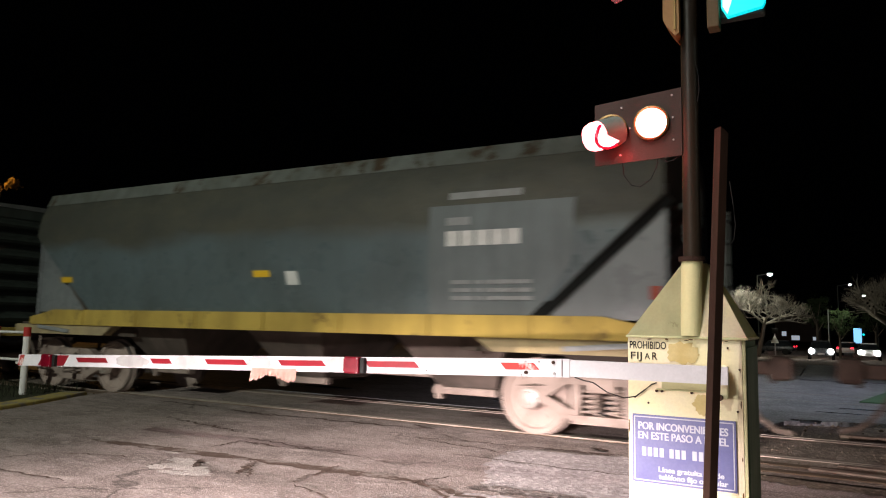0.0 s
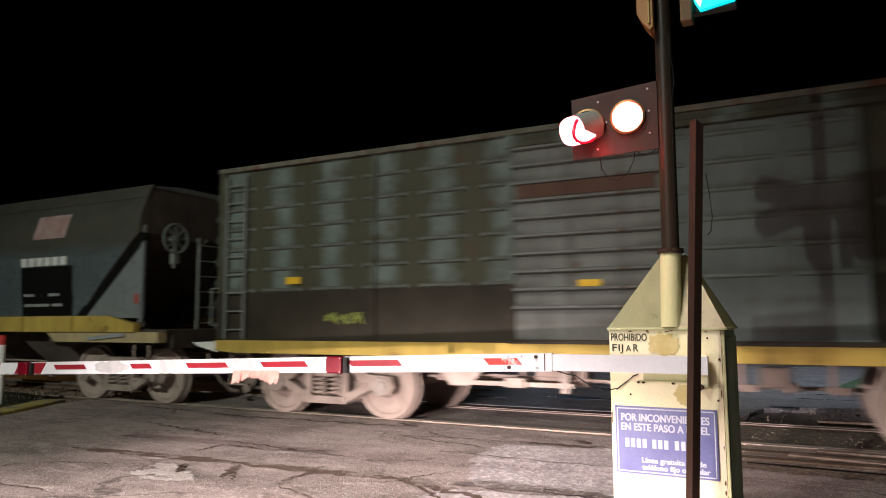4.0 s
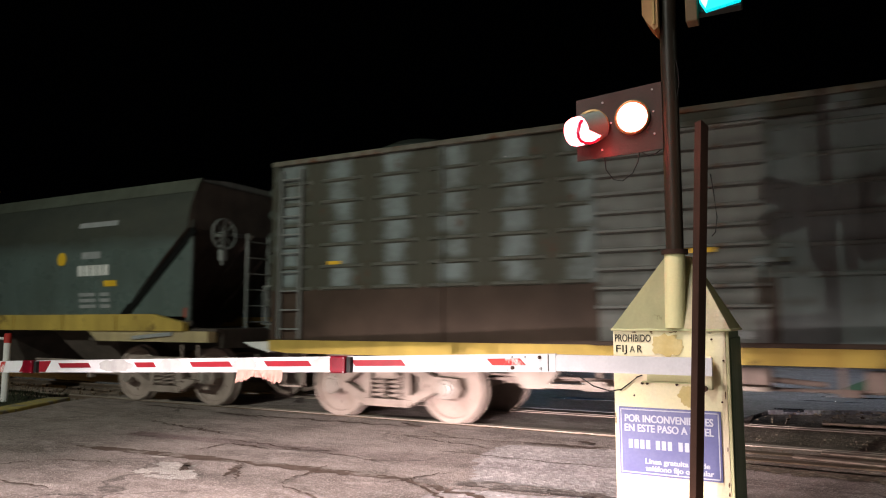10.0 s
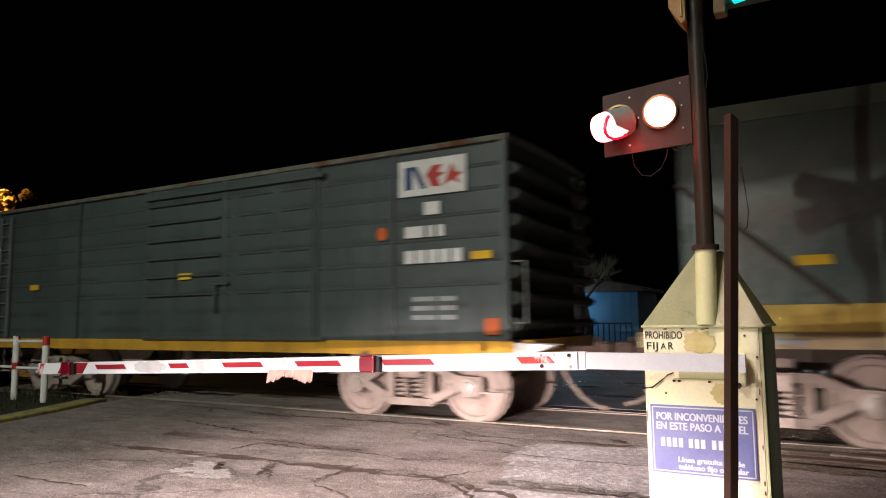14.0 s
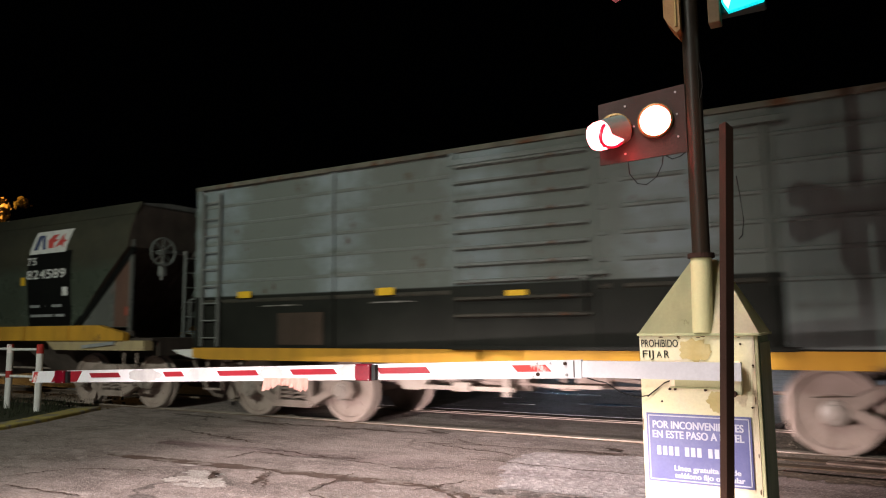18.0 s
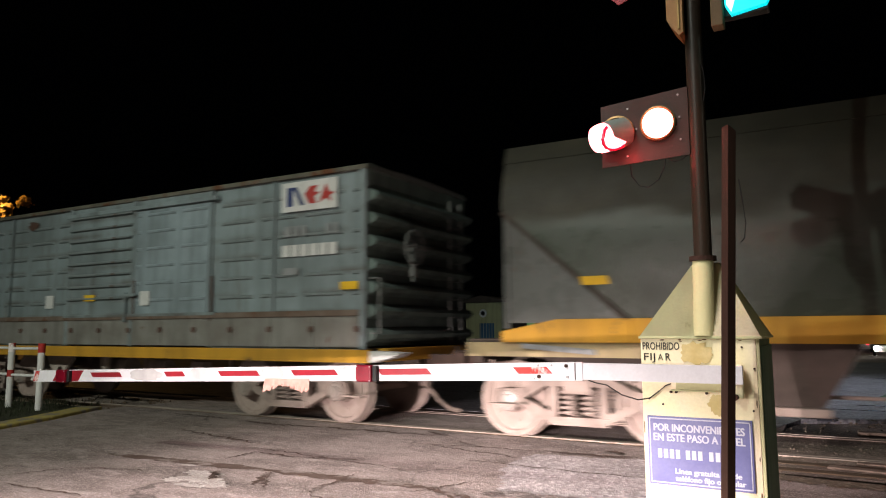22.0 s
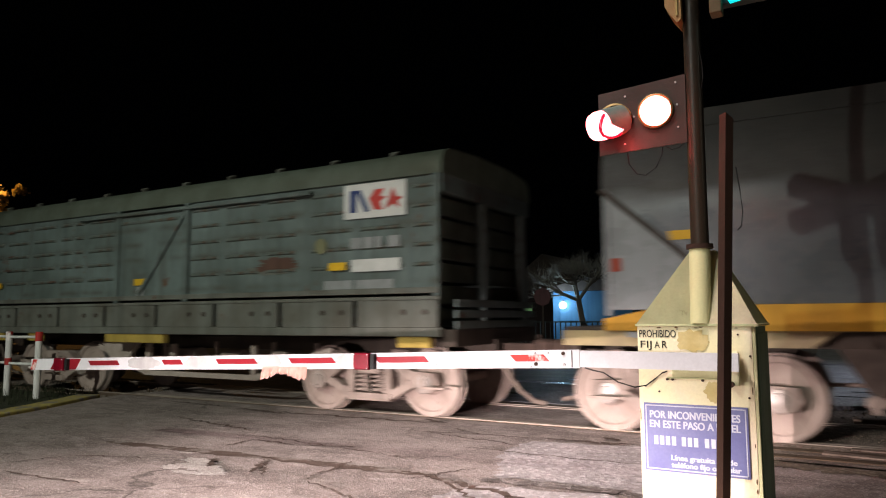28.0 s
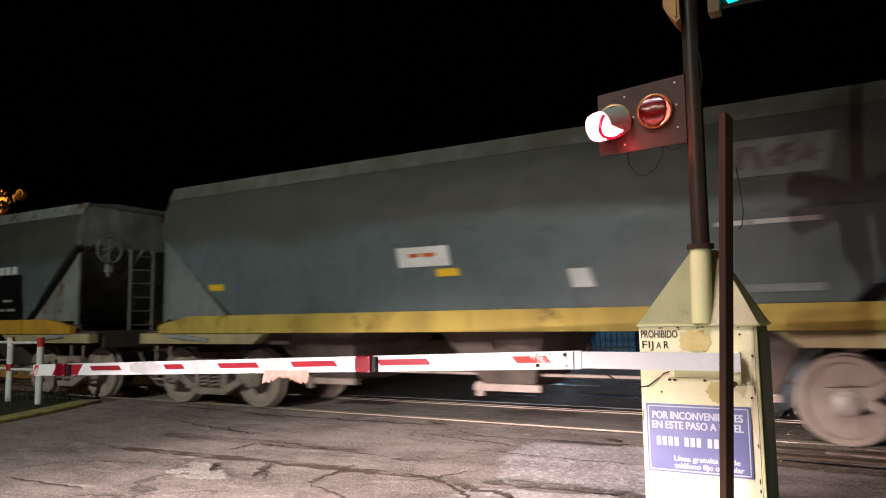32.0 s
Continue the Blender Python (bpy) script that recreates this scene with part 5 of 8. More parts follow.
def bogie(parent, x):
    b = from_mesh("bogie", shared("bolster", bolster_mesh, "dust_steel"), None, parent, "dusty three-piece goods bogie")
    b.location = (x, 0, 0)
    for s in (-1, 1):
        f = from_mesh("side_frame", shared("side_frame", side_frame_mesh, "dust_steel"), None, b)
        f.location = (0, 1.02 * s, 0)
        for dx in (-0.13, 0.13):
            sp = from_mesh("spring", shared("spring", spring_mesh, "dust_steel"), None, b)
            sp.location = (dx, 1.03 * s, 0)
        for e in (-1, 1):
            bb = from_mesh("axle_box", shared("bearing", bearing_mesh, "cap_pale", True), None, b, "pale round axle bearing cap")
            bb.matrix_basis = pose(e * AXLE, 1.05 * s, WHEEL_R, 0, 0, 0 if s < 0 else 180)
            sh = from_mesh("brake_shoe", shared("shoe", lambda: boxes(((0, 0, 0), (0.07, 0.10, 0.30)), bevel=0.015), "dust_steel"), None, b)
            sh.location = (e * (AXLE - 0.50), 0.84 * s, 0.44)
    for e in (-1, 1):
        w = from_mesh("wheelset", shared("wheelset", wheel_mesh, ["wheel", "tread"], True), None, b, "steel wheelset with bright worn treads")
        w.location = (e * AXLE, 0, WHEEL_R)
        WHEELSETS.append(w)


def coupler_mesh():
    bm = bmesh.new()
    box(bm, (0.22, 0, 0.90), (0.46, 0.14, 0.16), 0.02)
    box(bm, (0.58, 0.02, 0.90), (0.26, 0.28, 0.28), 0.05)
    box(bm, (0.64, -0.14, 0.90), (0.16, 0.10, 0.24), 0.03)
    tube(bm, (0.50, 0.0, 0.72), (0.50, 0.0, 1.10), 0.03, seg=10)
    return bm


def hose_mesh():
    bm = bmesh.new()
    wire(bm, [(0.05, -0.36, 0.80), (0.14, -0.37, 0.66), (0.25, -0.36, 0.48), (0.38, -0.34, 0.33), (0.54, -0.31, 0.22), (0.70, -0.28, 0.19)], 0.034, 8)
    return bm


def running_gear(car, end, pivot=4.0, stub=False, back=None, back_pivot=None):
    """Both bogies, couplers, hoses, brake gear and centre sill under a wagon with buffer beams at +-end."""
    ends = {1: end, -1: back or end}
    for x in (-(back_pivot or pivot), pivot):
        bogie(car, x)
    if stub:        # short draught sills at the ends only
        for s in (-1, 1):
            part("stub_sill", boxes(((s * (end - 1.2), 0, 0.93), (2.3, 0.42, 0.22)), bevel=0.01), "under", car)
    else:
        part("centre_sill", boxes((((end - ends[-1]) / 2, 0, 0.93), (end + ends[-1] - 0.1, 0.42, 0.22)), bevel=0.01), "under", car)
    for s in (-1, 1):
        c = from_mesh("coupler", shared("coupler", coupler_mesh, "coupler"), None, car, "rust-brown automatic coupler")
        c.matrix_basis = pose(s * ends[s], 0, 0, 0, 0, 0 if s > 0 else 180)
        h = from_mesh("brake_hose", shared("hose", hose_mesh, "hose", True), None, car, "dusty rubber brake hose")
        h.matrix_basis = pose(s * ends[s], 0, 0, 0, 0, 0 if s > 0 else 180)
        step = bmesh.new()
        for dx in (-0.17, 0.17):
            box(step, (dx, 0, 0.62), (0.03, 0.02, 0.56))
        box(step, (0, -0.02, 0.36), (0.37, 0.09, 0.025))
        st = part("step", step, "dust_steel", car, "dusty hanging footstep")
        st.location = (s * (ends[s] - 0.42), -1.33, 0.08)
    if stub:
        part("brake_rod", tube(bmesh.new(), (-3.6, -0.5, 0.60), (3.7, -0.46, 0.60), 0.022, seg=8), "dust_steel", car)
        return
    # brake cylinder, air tank, rods and hangers in the middle
    bm = bmesh.new()
    tube(bm, (-1.0, -0.55, 0.68), (-0.35, -0.55, 0.68), 0.17, seg=18)
    part("air_tank", bm, "dust_steel", car, smooth=True)
    bm = bmesh.new()
    tube(bm, (0.3, -0.6, 0.70), (0.72, -0.6, 0.70), 0.13, seg=16)
    tube(bm, (0.72, -0.6, 0.70), (1.25, -0.6, 0.66), 0.03, seg=8)
    part("brake_cylinder", bm, "dust_steel", car, smooth=True)
    part("brake_rod", tube(bmesh.new(), (-2.9, -0.5, 0.58), (2.9, -0.42, 0.58), 0.022, seg=8), "dust_steel", car)
    part("brake_rod", tube(bmesh.new(), (-2.6, -0.75, 0.66), (0.2, -0.70, 0.60), 0.018, seg=8), "dust_steel", car)
    for x in (-2.4, -1.2, 0.1, 1.4, 2.3):
        hg = from_mesh("hanger", shared("hanger", lambda: boxes(((0, 0, 0.78), (0.06, 0.05, 0.36)), ((0.06, 0, 0.58), (0.22, 0.06, 0.08)), bevel=0.006), "dust_steel"), None, car)
        hg.location = (x, -0.62, 0)
    gear = from_mesh("brake_bracket", shared("brake_bracket", lambda: prism(bmesh.new(), [(-2.40, 0.94), (-1.40, 0.94), (-1.72, 0.58), (-1.80, 0.52), (-2.05, 0.52)], 1, -1.04, -0.96), "pale_dust"), None, car, "pale dusty bracket")
    from_mesh("brake_beam", shared("brake_beam", lambda: boxes(((-1.1, -1.0, 0.56), (1.35, 0.05, 0.06)), ((-1.15, -1.03, 0.58), (0.26, 0.10, 0.12)), ((-0.52, -1.0, 0.70), (0.09, 0.10, 0.46)), ((0.35, -0.98, 0.62), (0.7, 0.05, 0.05)), bevel=0.01), "pale_dust"), None, car, "pale dusty brake beam")
    va = from_mesh("valve", shared("valve", lambda: boxes(((0, 0, 0.72), (0.30, 0.22, 0.22)), ((0.14, -0.02, 0.62), (0.16, 0.12, 0.12)), bevel=0.03), "dust_steel"), None, car)
    va.location = (1.75, -0.78, 0)


def ladder(car, x, y, z0, z1, width=0.36, n=8, axis="x", material="ladder"):
    d = Vector((1, 0, 0)) if axis == "x" else Vector((0, 1, 0))
    bm = bmesh.new()
    c = Vector((x, y, 0))
    for s in (-1, 1):
        p = c + d * (s * width / 2)
        box(bm, (p.x, p.y, (z0 + z1) / 2), (0.035, 0.035, z1 - z0))
    lad = part("ladder", bm, material, car)
    for k in range(n):
        z = z0 + (k + 0.5) * (z1 - z0) / n
        part("rung", tube(bmesh.new(), c - d * (width / 2) + Vector((0, 0, z)), c + d * (width / 2) + Vector((0, 0, z)), 0.012, seg=6), material, lad)


def brake_wheel(car, x, y, z, s):
    bm = bmesh.new()
    n, r = 24, 0.25
    wire(bm, [(x, y + r * math.cos(2 * math.pi * k / n), z + r * math.sin(2 * math.pi * k / n)) for k in range(n + 1)], 0.018, 6)
    for k in range(4):
        a = math.pi * k / 4
        tube(bm, (x, y - r * math.cos(a), z - r * math.sin(a)), (x, y + r * math.cos(a), z + r * math.sin(a)), 0.012, seg=6)
    tube(bm, (x - 0.14 * s, y, z), (x + 0.03 * s, y, z), 0.045, seg=12)
    part("brake_wheel", bm, "ladder", car, "grey hand brake wheel")
    bm = bmesh.new()
    tube(bm, (x - 0.05 * s, y, z), (x - 0.05 * s, y + 0.02, z - 0.5), 0.02, seg=8)
    box(bm, (x - 0.07 * s, y + 0.05, z - 0.30), (0.10, 0.12, 0.26), 0.02)
    box(bm, (x - 0.07 * s, y + 0.25, z + 0.02), (0.06, 0.5, 0.06), 0.01)
    part("brake_gear", bm, "ladder", car)


def sticker(car, name, x, z, w, h, material, y, label="", shear=0.0, tilt=0.0):
    """A flat painted mark on the side that faces the road."""
    bm = prism(bmesh.new(), [(x - w / 2 - shear, z - h / 2), (x + w / 2 - shear, z - h / 2), (x + w / 2 + shear, z + h / 2), (x - w / 2 + shear, z + h / 2)], 1, -0.003, 0.003)
    if callable(y) and h > 0.3:
        bmesh.ops.subdivide_edges(bm, edges=[e for e in bm.edges if abs(e.verts[0].co.z - e.verts[1].co.z) > 0.2], cuts=8)
    for v in bm.verts:
        v.co.y += y(v.co.z) if callable(y) else y
    return part(name, bm, material, car, label)


def splotch(car, name, x, z, w, h, material, y, label="", seed=1, ragged=0.5):
    """A ragged stain or smear of paint on the side."""
    rg = random.Random(seed)
    ring = []
    for k in range(40):
        a = 2 * math.pi * k / 40
        r = 1 - ragged * rg.random() * (0.4 + 0.6 * abs(math.sin(2.5 * a + seed)))
        ring.append((x + 0.5 * w * r * math.copysign(abs(math.cos(a)) ** 0.7, math.cos(a)), z + 0.5 * h * r * math.sin(a)))
    bm = prism(bmesh.new(), ring, 1, -0.002, 0.002)
    for v in bm.verts:
        v.co.y += y
    return part(name, bm, material, car, label)


def scrawl(car, x, z, w, h, material, y, label, seed):
    """A loose scrawl of crossing strokes of paint."""
    rg = random.Random(seed)
    bm = bmesh.new()
    px = x - w / 2
    while px < x + w / 2:
        qx = px + rg.uniform(0.03, 0.10)
        a, b = z + rg.uniform(-0.5, -0.1) * h, z + rg.uniform(0.1, 0.5) * h
        if rg.random() < 0.5:
            a, b = b, a
        d = Vector((qx - px, 0, b - a))
        box(bm, ((px + qx) / 2, y - 0.0004 * len(bm.verts) / 8, (a + b) / 2), (d.length, 0.004, rg.uniform(0.018, 0.034)), 0, Matrix.Rotation(-math.atan2(d.z, d.x), 4, "Y"))
        px += rg.uniform(0.02, 0.06)
    return part("paint_scrawl", bm, material, car, label)


def bar_text(car, x, z, widths, h, material, y, gap=0.05):
    """Wagon lettering as plain bars."""
    for w in widths:
        sticker(car, "lettering_bar", x + w / 2, z, w, h, material, y)
        x += w + gap


def figures(car, text, size, x, y, z, width):
    """Stencilled figures, each one a part of its own, spread over the width."""
    pitch = width / len(text)
    for k, ch in enumerate(text):
        writing("figure", ch, size, pose(x + pitch * k, y, z), "mark_white", car, "white stencilled figure", pitch * 0.84, bold=0.003)


def emblem(car, x, z, y, w=0.95, h=0.58, faded=False, shear=0.0):
    p = sticker(car, "emblem_plate", x, z, w, h, "board_faded" if faded else "mark_white", y, "white emblem panel with blue and red shapes", shear)
    off = (lambda q: y(q) - 0.004) if callable(y) else y - 0.004

    def poly(pts, mat, lab):
        bm = prism(bmesh.new(), [(x + px * w + shear * 2 * pz, z + pz * h) for px, pz in pts], 1, -0.003, 0.003)
        if callable(off):
            bmesh.ops.subdivide_edges(bm, edges=[e for e in bm.edges if abs(e.verts[0].co.z - e.verts[1].co.z) > 0.1], cuts=6)
        for v in bm.verts:
            v.co.y += off(v.co.z) if callable(off) else off
        ob = part("emblem_shape", bm, mat, car, lab)
        ob.parent = p
    blue, red = ("logo_dull", "logo_dull") if faded else ("logo_blue", "logo_red")
    poly([(-0.40, -0.32), (-0.29, -0.32), (-0.29, 0.32), (-0.40, 0.32)], blue, "dark blue bar")
    poly([(-0.30, 0.32), (-0.22, 0.32), (-0.07, -0.32), (-0.15, -0.32)], blue, "slanted blue bar")
    poly([(-0.08, 0.05), (0.02, 0.30), (0.16, 0.30), (0.10, 0.10), (0.20, 0.06), (0.10, -0.06), (0.14, -0.30), (0.0, -0.28)], red, "ragged red shape")
    poly([(0.18, -0.30), (0.30, 0.32), (0.36, 0.05), (0.46, 0.0), (0.37, -0.10), (0.42, -0.30), (0.30, -0.16)], red, "pointed red shape")


# ---- box cars ----
BOX_HALF, BOX_W, EAVE = 5.69, 1.45, 3.60


RIB_PITCH, RIB_START = 0.86, 0.645


def rib_mesh(length, depth, e):
    bm = bmesh.new()
    h = length / 2
    lo = [bm.verts.new(p) for p in ((-h, 0.002, -0.036), (-h + e, -depth, -0.018), (-h + e, -depth, 0.010), (-h, 0.002, 0.024))]
    hi = [bm.verts.new(p) for p in ((h, 0.002, -0.036), (h - e, -depth, -0.018), (h - e, -depth, 0.010), (h, 0.002, 0.024))]
    for i in range(4):
        bm.faces.new((lo[i], lo[(i + 1) % 4], hi[(i + 1) % 4], hi[i]))
    bm.faces.new(lo[::-1])
    bm.faces.new(hi)
    return bm


def ribbed(car, name, x0, x1, z0, z1, ribs, material, label="", y=-BOX_W, depth=0.036, thick=0.05, pressed=True):
    """Side sheet with horizontal ribs from x0 to x1, pressed in short lengths between the stiffeners or running through."""
    sheet = part(name, prism(bmesh.new(), [(y, z0), (y, z1), (y + thick, z1), (y + thick, z0)], 0, x0, x1), material, car, label)
    spans = [(x0 + 0.002, x1 - 0.002)]
    if pressed:
        first = math.ceil((x0 - RIB_START) / RIB_PITCH - 0.5)
        ends = [(max(x0 + 0.03, RIB_START + RIB_PITCH * k - 0.36), min(x1 - 0.03, RIB_START + RIB_PITCH * k + 0.36)) for k in range(first, first + 20)]
        spans = [(a, b) for a, b in ends if b - a > 0.12]
    paint = material + "_rib" if material + "_rib" in M else material
    upper = paint
    for z in ribs:
        paint = material + "_low_rib" if z < 1.86 and material + "_low_rib" in M else upper
        for a, b in spans:
            key = "rib_%s_%d_%d" % (paint, round((b - a) * 1000), round(depth * 1000))
            rib = from_mesh("rib", shared(key, lambda: rib_mesh(b - a, depth, 0.05 if pressed else 0.0), paint), None, sheet)
            rib.location = ((a + b) / 2, y, z)
    return sheet


def corrugated_end(s, x, z0, z1, n, depth=0.17):
    outline = [(x, z0)]
    step = (z1 - z0) / n
    for k in range(n):
        a = z0 + k * step
        outline += [(x, a + step * 0.16), (x + s * depth * 0.8, a + step * 0.34), (x + s * depth, a + step * 0.50), (x + s * depth * 0.8, a + step * 0.64), (x, a + step * 0.82)]
    outline += [(x, z1), (x - s * 0.06, z1), (x - s * 0.06, z0)]
    return prism(bmesh.new(), outline, 1, -BOX_W + 0.02, BOX_W - 0.02)


def box_car(x0, side, sill, label, door=None, door2=None, end="ladder_mat", lower=None, split=1.78, ribs=None, style="ribs", roof="bare", door_low=1.11, wheel=True, through_ribs=False):
    car = thing("box_car", pose(x0, TRACK_Y, 0), label, "wagon", "wagons of the train")
    CARS.append((car, x0))
    ribs = ribs or [1.80 + 0.30 * k for k in range(6)]
    L, W = BOX_HALF, BOX_W
    door = door or side
    door2 = door2 or side
    bays = [(-L + 0.06, -2.95), (-2.95, -1.02), (2.70, 4.0), (4.0, L - 0.06)]
    for a, b in bays:
        ribbed(car, "side_sheet", a, b, 1.08, EAVE, ribs, side, "", -W, 0.010 if through_ribs else 0.028, 0.05, not through_ribs)
    # doors: a ribbed one and the plainer leaf beside it, a little proud
    rr = [1.50 + 0.21 * k for k in range(10)]
    ribbed(car, "door", -0.97, 0.78, door_low, 3.40, [z for z in rr if z > door_low + 0.1] if style != "plain" else ribs, door, "ribbed sliding door", -W - 0.05, 0.06, pressed=False)
    ribbed(car, "door", 0.84, 2.64, door_low, 3.40, [z for z in ribs if z < 3.35], door2, "flat sliding door leaf", -W - 0.05, 0.02)
    part("door_rail", boxes(((0.9, -W - 0.07, 3.44), (3.9, 0.09, 0.07)), bevel=0.008), side, car)
    part("door_rail", boxes(((0.9, -W - 0.06, door_low - 0.01), (3.9, 0.07, 0.05)), bevel=0.008), side, car)
    part("lintel", boxes(((0.85, -W - 0.01, 3.54), (3.7, 0.05, 0.14))), side, car)
    for x in (-1.0, 0.81, 2.68, -2.95, 4.0):
        part("side_post", boxes(((x, -W - 0.03, (1.08 + EAVE) / 2), (0.09 if abs(x) < 2.0 else 0.05, 0.07 if abs(x) < 2.0 else 0.035, EAVE - 1.10)), bevel=0.01), side, car)
    part("door_latch", boxes(((0.70, -W - 0.10, 1.75), (0.06, 0.05, 0.5)), ((0.81, -W - 0.11, 1.95), (0.36, 0.05, 0.05)), bevel=0.008), side, car)
    for s in (-1, 1):
        part("corner_post", boxes(((s * (L - 0.04), -W - 0.02, (1.08 + EAVE) / 2), (0.10, 0.08, EAVE - 1.08)), bevel=0.015), side, car)
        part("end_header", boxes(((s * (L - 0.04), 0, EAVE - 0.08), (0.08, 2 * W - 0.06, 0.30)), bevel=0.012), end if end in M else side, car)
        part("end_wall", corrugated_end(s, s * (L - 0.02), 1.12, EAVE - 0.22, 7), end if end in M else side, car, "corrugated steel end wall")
    part("far_side", boxes(((0, W - 0.03, (1.08 + EAVE) / 2), (2 * L - 0.1, 0.05, EAVE - 1.08))), side, car)
    n = 12
    prof = [(-W * 1.0 + 2 * W * k / n, EAVE + 0.03 + 0.05 * math.sin(math.pi * k / n) ** 0.8) for k in range(n + 1)]
    part("roof", prism(bmesh.new(), prof + [(W, EAVE - 0.02), (-W, EAVE - 0.02)], 0, -L - 0.02, L + 0.02), roof, car, "grey curved sheet roof")
    part("eave", boxes(((0, -W - 0.035, EAVE + 0.01), (2 * L + 0.06, 0.06, 0.07)), bevel=0.012), "eave", car, "chipped pale eave strip with rust")
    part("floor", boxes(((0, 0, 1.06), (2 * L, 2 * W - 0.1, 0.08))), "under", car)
    part("side_sill", prism(bmesh.new(), [(-L - 0.05, 1.08), (L + 0.05, 1.08), (L + 0.05, 0.90), (-L + 0.3, 0.90), (-L - 0.05, 0.93)], 1, -W - 0.03, -W + 0.06), sill, car, "painted side sill")
    for s in (-1, 1):
        part("end_sill", boxes(((s * (L + 0.10), 0, 1.0), (0.16, 2 * W - 0.5, 0.18)), bevel=0.01), sill, car)
        bm = prism(bmesh.new(), [(s * (L + 0.05), 1.06), (s * (L + 0.55), 1.04), (s * (L + 0.42), 0.98), (s * (L + 0.05), 0.90)], 1, -W - 0.0, -W + 0.30)
        part("pole_pocket", bm, "mark_white", car, "pale tapered push-pole bracket")
    for x in (-3.6, -2.0, 0.0, 1.8, 3.4):
        part("cross_bearer", boxes(((x, 0, 0.96), (0.14, 2.5, 0.16)), bevel=0.01), "under", car)
    ladder(car, -L + 0.34, -W - 0.06, 1.10, 3.50, 0.36, 9)
    if wheel:
        brake_wheel(car, L + 0.22, -0.55, 2.55, 1)
    for e, top in ((1, 2.05), (-1, 1.85)):
        rail_bm = bmesh.new()
        wire(rail_bm, [(e * (L + 0.05), -W + 0.02, 1.30), (e * (L + 0.20), -W + 0.02, 1.30), (e * (L + 0.20), -W + 0.02, top), (e * (L + 0.05), -W + 0.02, top)], 0.016, 6)
        part("grab_rail", rail_bm, "ladder", car)
    ladder(car, L + 0.10, 0.9, 1.10, 3.45, 0.36, 8, "y")
    running_gear(car, L + 0.12)
    return car


M["brown_paint"] = worn("dull_brown_paint", (0.052, 0.036, 0.026), (0.035, 0.026, 0.02), rust=0.2, rough=0.8, scale=3)
M["eave"] = worn("chipped_eave", (0.135, 0.13, 0.105), (0.08, 0.07, 0.055), rust=0.62, rough=0.7, scale=3)
M["roof_grey"] = worn("roof_sheet", (0.13, 0.135, 0.13), (0.09, 0.09, 0.085), rust=0.2, rough=0.7)
M["b1"] = banded("box_side_brown", (0.148, 0.186, 0.176), (0.046, 0.044, 0.027), (0.034, 0.029, 0.021), 1.78, 0.86)
M["b1_door"] = worn("box_door_dusty", (0.135, 0.165, 0.163), (0.085, 0.10, 0.096), rust=0.22, rough=0.65, ribs=(1.80, 0.30))
# box ends: grime, with the end walls' shade put into a darker colour
M["b1_end"] = worn("box_end_shaded_grime", (0.040, 0.050, 0.042), (0.022, 0.026, 0.021), rust=0.3, rough=0.75, streak=0.7)
M["b2"] = banded("box_side_stained", (0.195, 0.235, 0.238), (0.040, 0.038, 0.025), (0.05, 0.034, 0.025), 1.78, 0.86)
M["b2_door"] = worn("box_door_grey", (0.175, 0.185, 0.172), (0.115, 0.12, 0.108), rust=0.16, rough=0.65, ribs=(1.50, 0.21), grime=(0.05, 0.045, 0.035))
M["b3"] = worn("box_side_slate", (0.064, 0.080, 0.080), (0.046, 0.058, 0.056), rust=0.04, rough=0.34, streak=0.3, spec=0.45, ribs=(1.80, 0.30), grime=(0.03, 0.028, 0.02))
M["b4"] = banded("box_side_green_grey", (0.225, 0.268, 0.285), (0.108, 0.122, 0.108), (0.013, 0.014, 0.011), 1.87, 2.3)
M["b4_low_rib"] = worn("box_low_rib", (0.05, 0.047, 0.036), (0.025, 0.024, 0.019), rust=0.3, rough=0.7)
M["b4_black"] = worn("box_side_black", (0.006, 0.0065, 0.006), (0.004, 0.004, 0.004), rust=0.05, rough=0.6, streak=0.2, spec=0.08)
M["b4_plain"] = worn("box_side_repaint", (0.14, 0.165, 0.158), (0.105, 0.122, 0.115), rust=0.06, rough=0.55, ribs=(1.80, 0.30))
M["b5"] = worn("box_side_pale_grey", (0.225, 0.275, 0.285), (0.135, 0.160, 0.160), rust=0.16, rough=0.6, scale=0.8, streak=0.5, ribs=(1.86, 0.29), grime=(0.07, 0.05, 0.038))
M["b5_door"] = worn("box_door_bluish", (0.26, 0.32, 0.345), (0.17, 0.205, 0.215), rust=0.1, rough=0.6, scale=1.5, streak=0.75)
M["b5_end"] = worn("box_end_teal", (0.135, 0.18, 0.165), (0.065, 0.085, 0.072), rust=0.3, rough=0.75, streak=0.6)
M["b5_low"] = worn("box_low_panel", (0.215, 0.21, 0.19), (0.14, 0.128, 0.11), rust=0.3, rough=0.7, scale=2.5)
M["b6"] = worn("van_side_grey_green", (0.132, 0.168, 0.163), (0.075, 0.092, 0.083), rust=0.30, rough=0.65, streak=0.5, ribs=(2.05, 0.26), grime=(0.055, 0.045, 0.03))

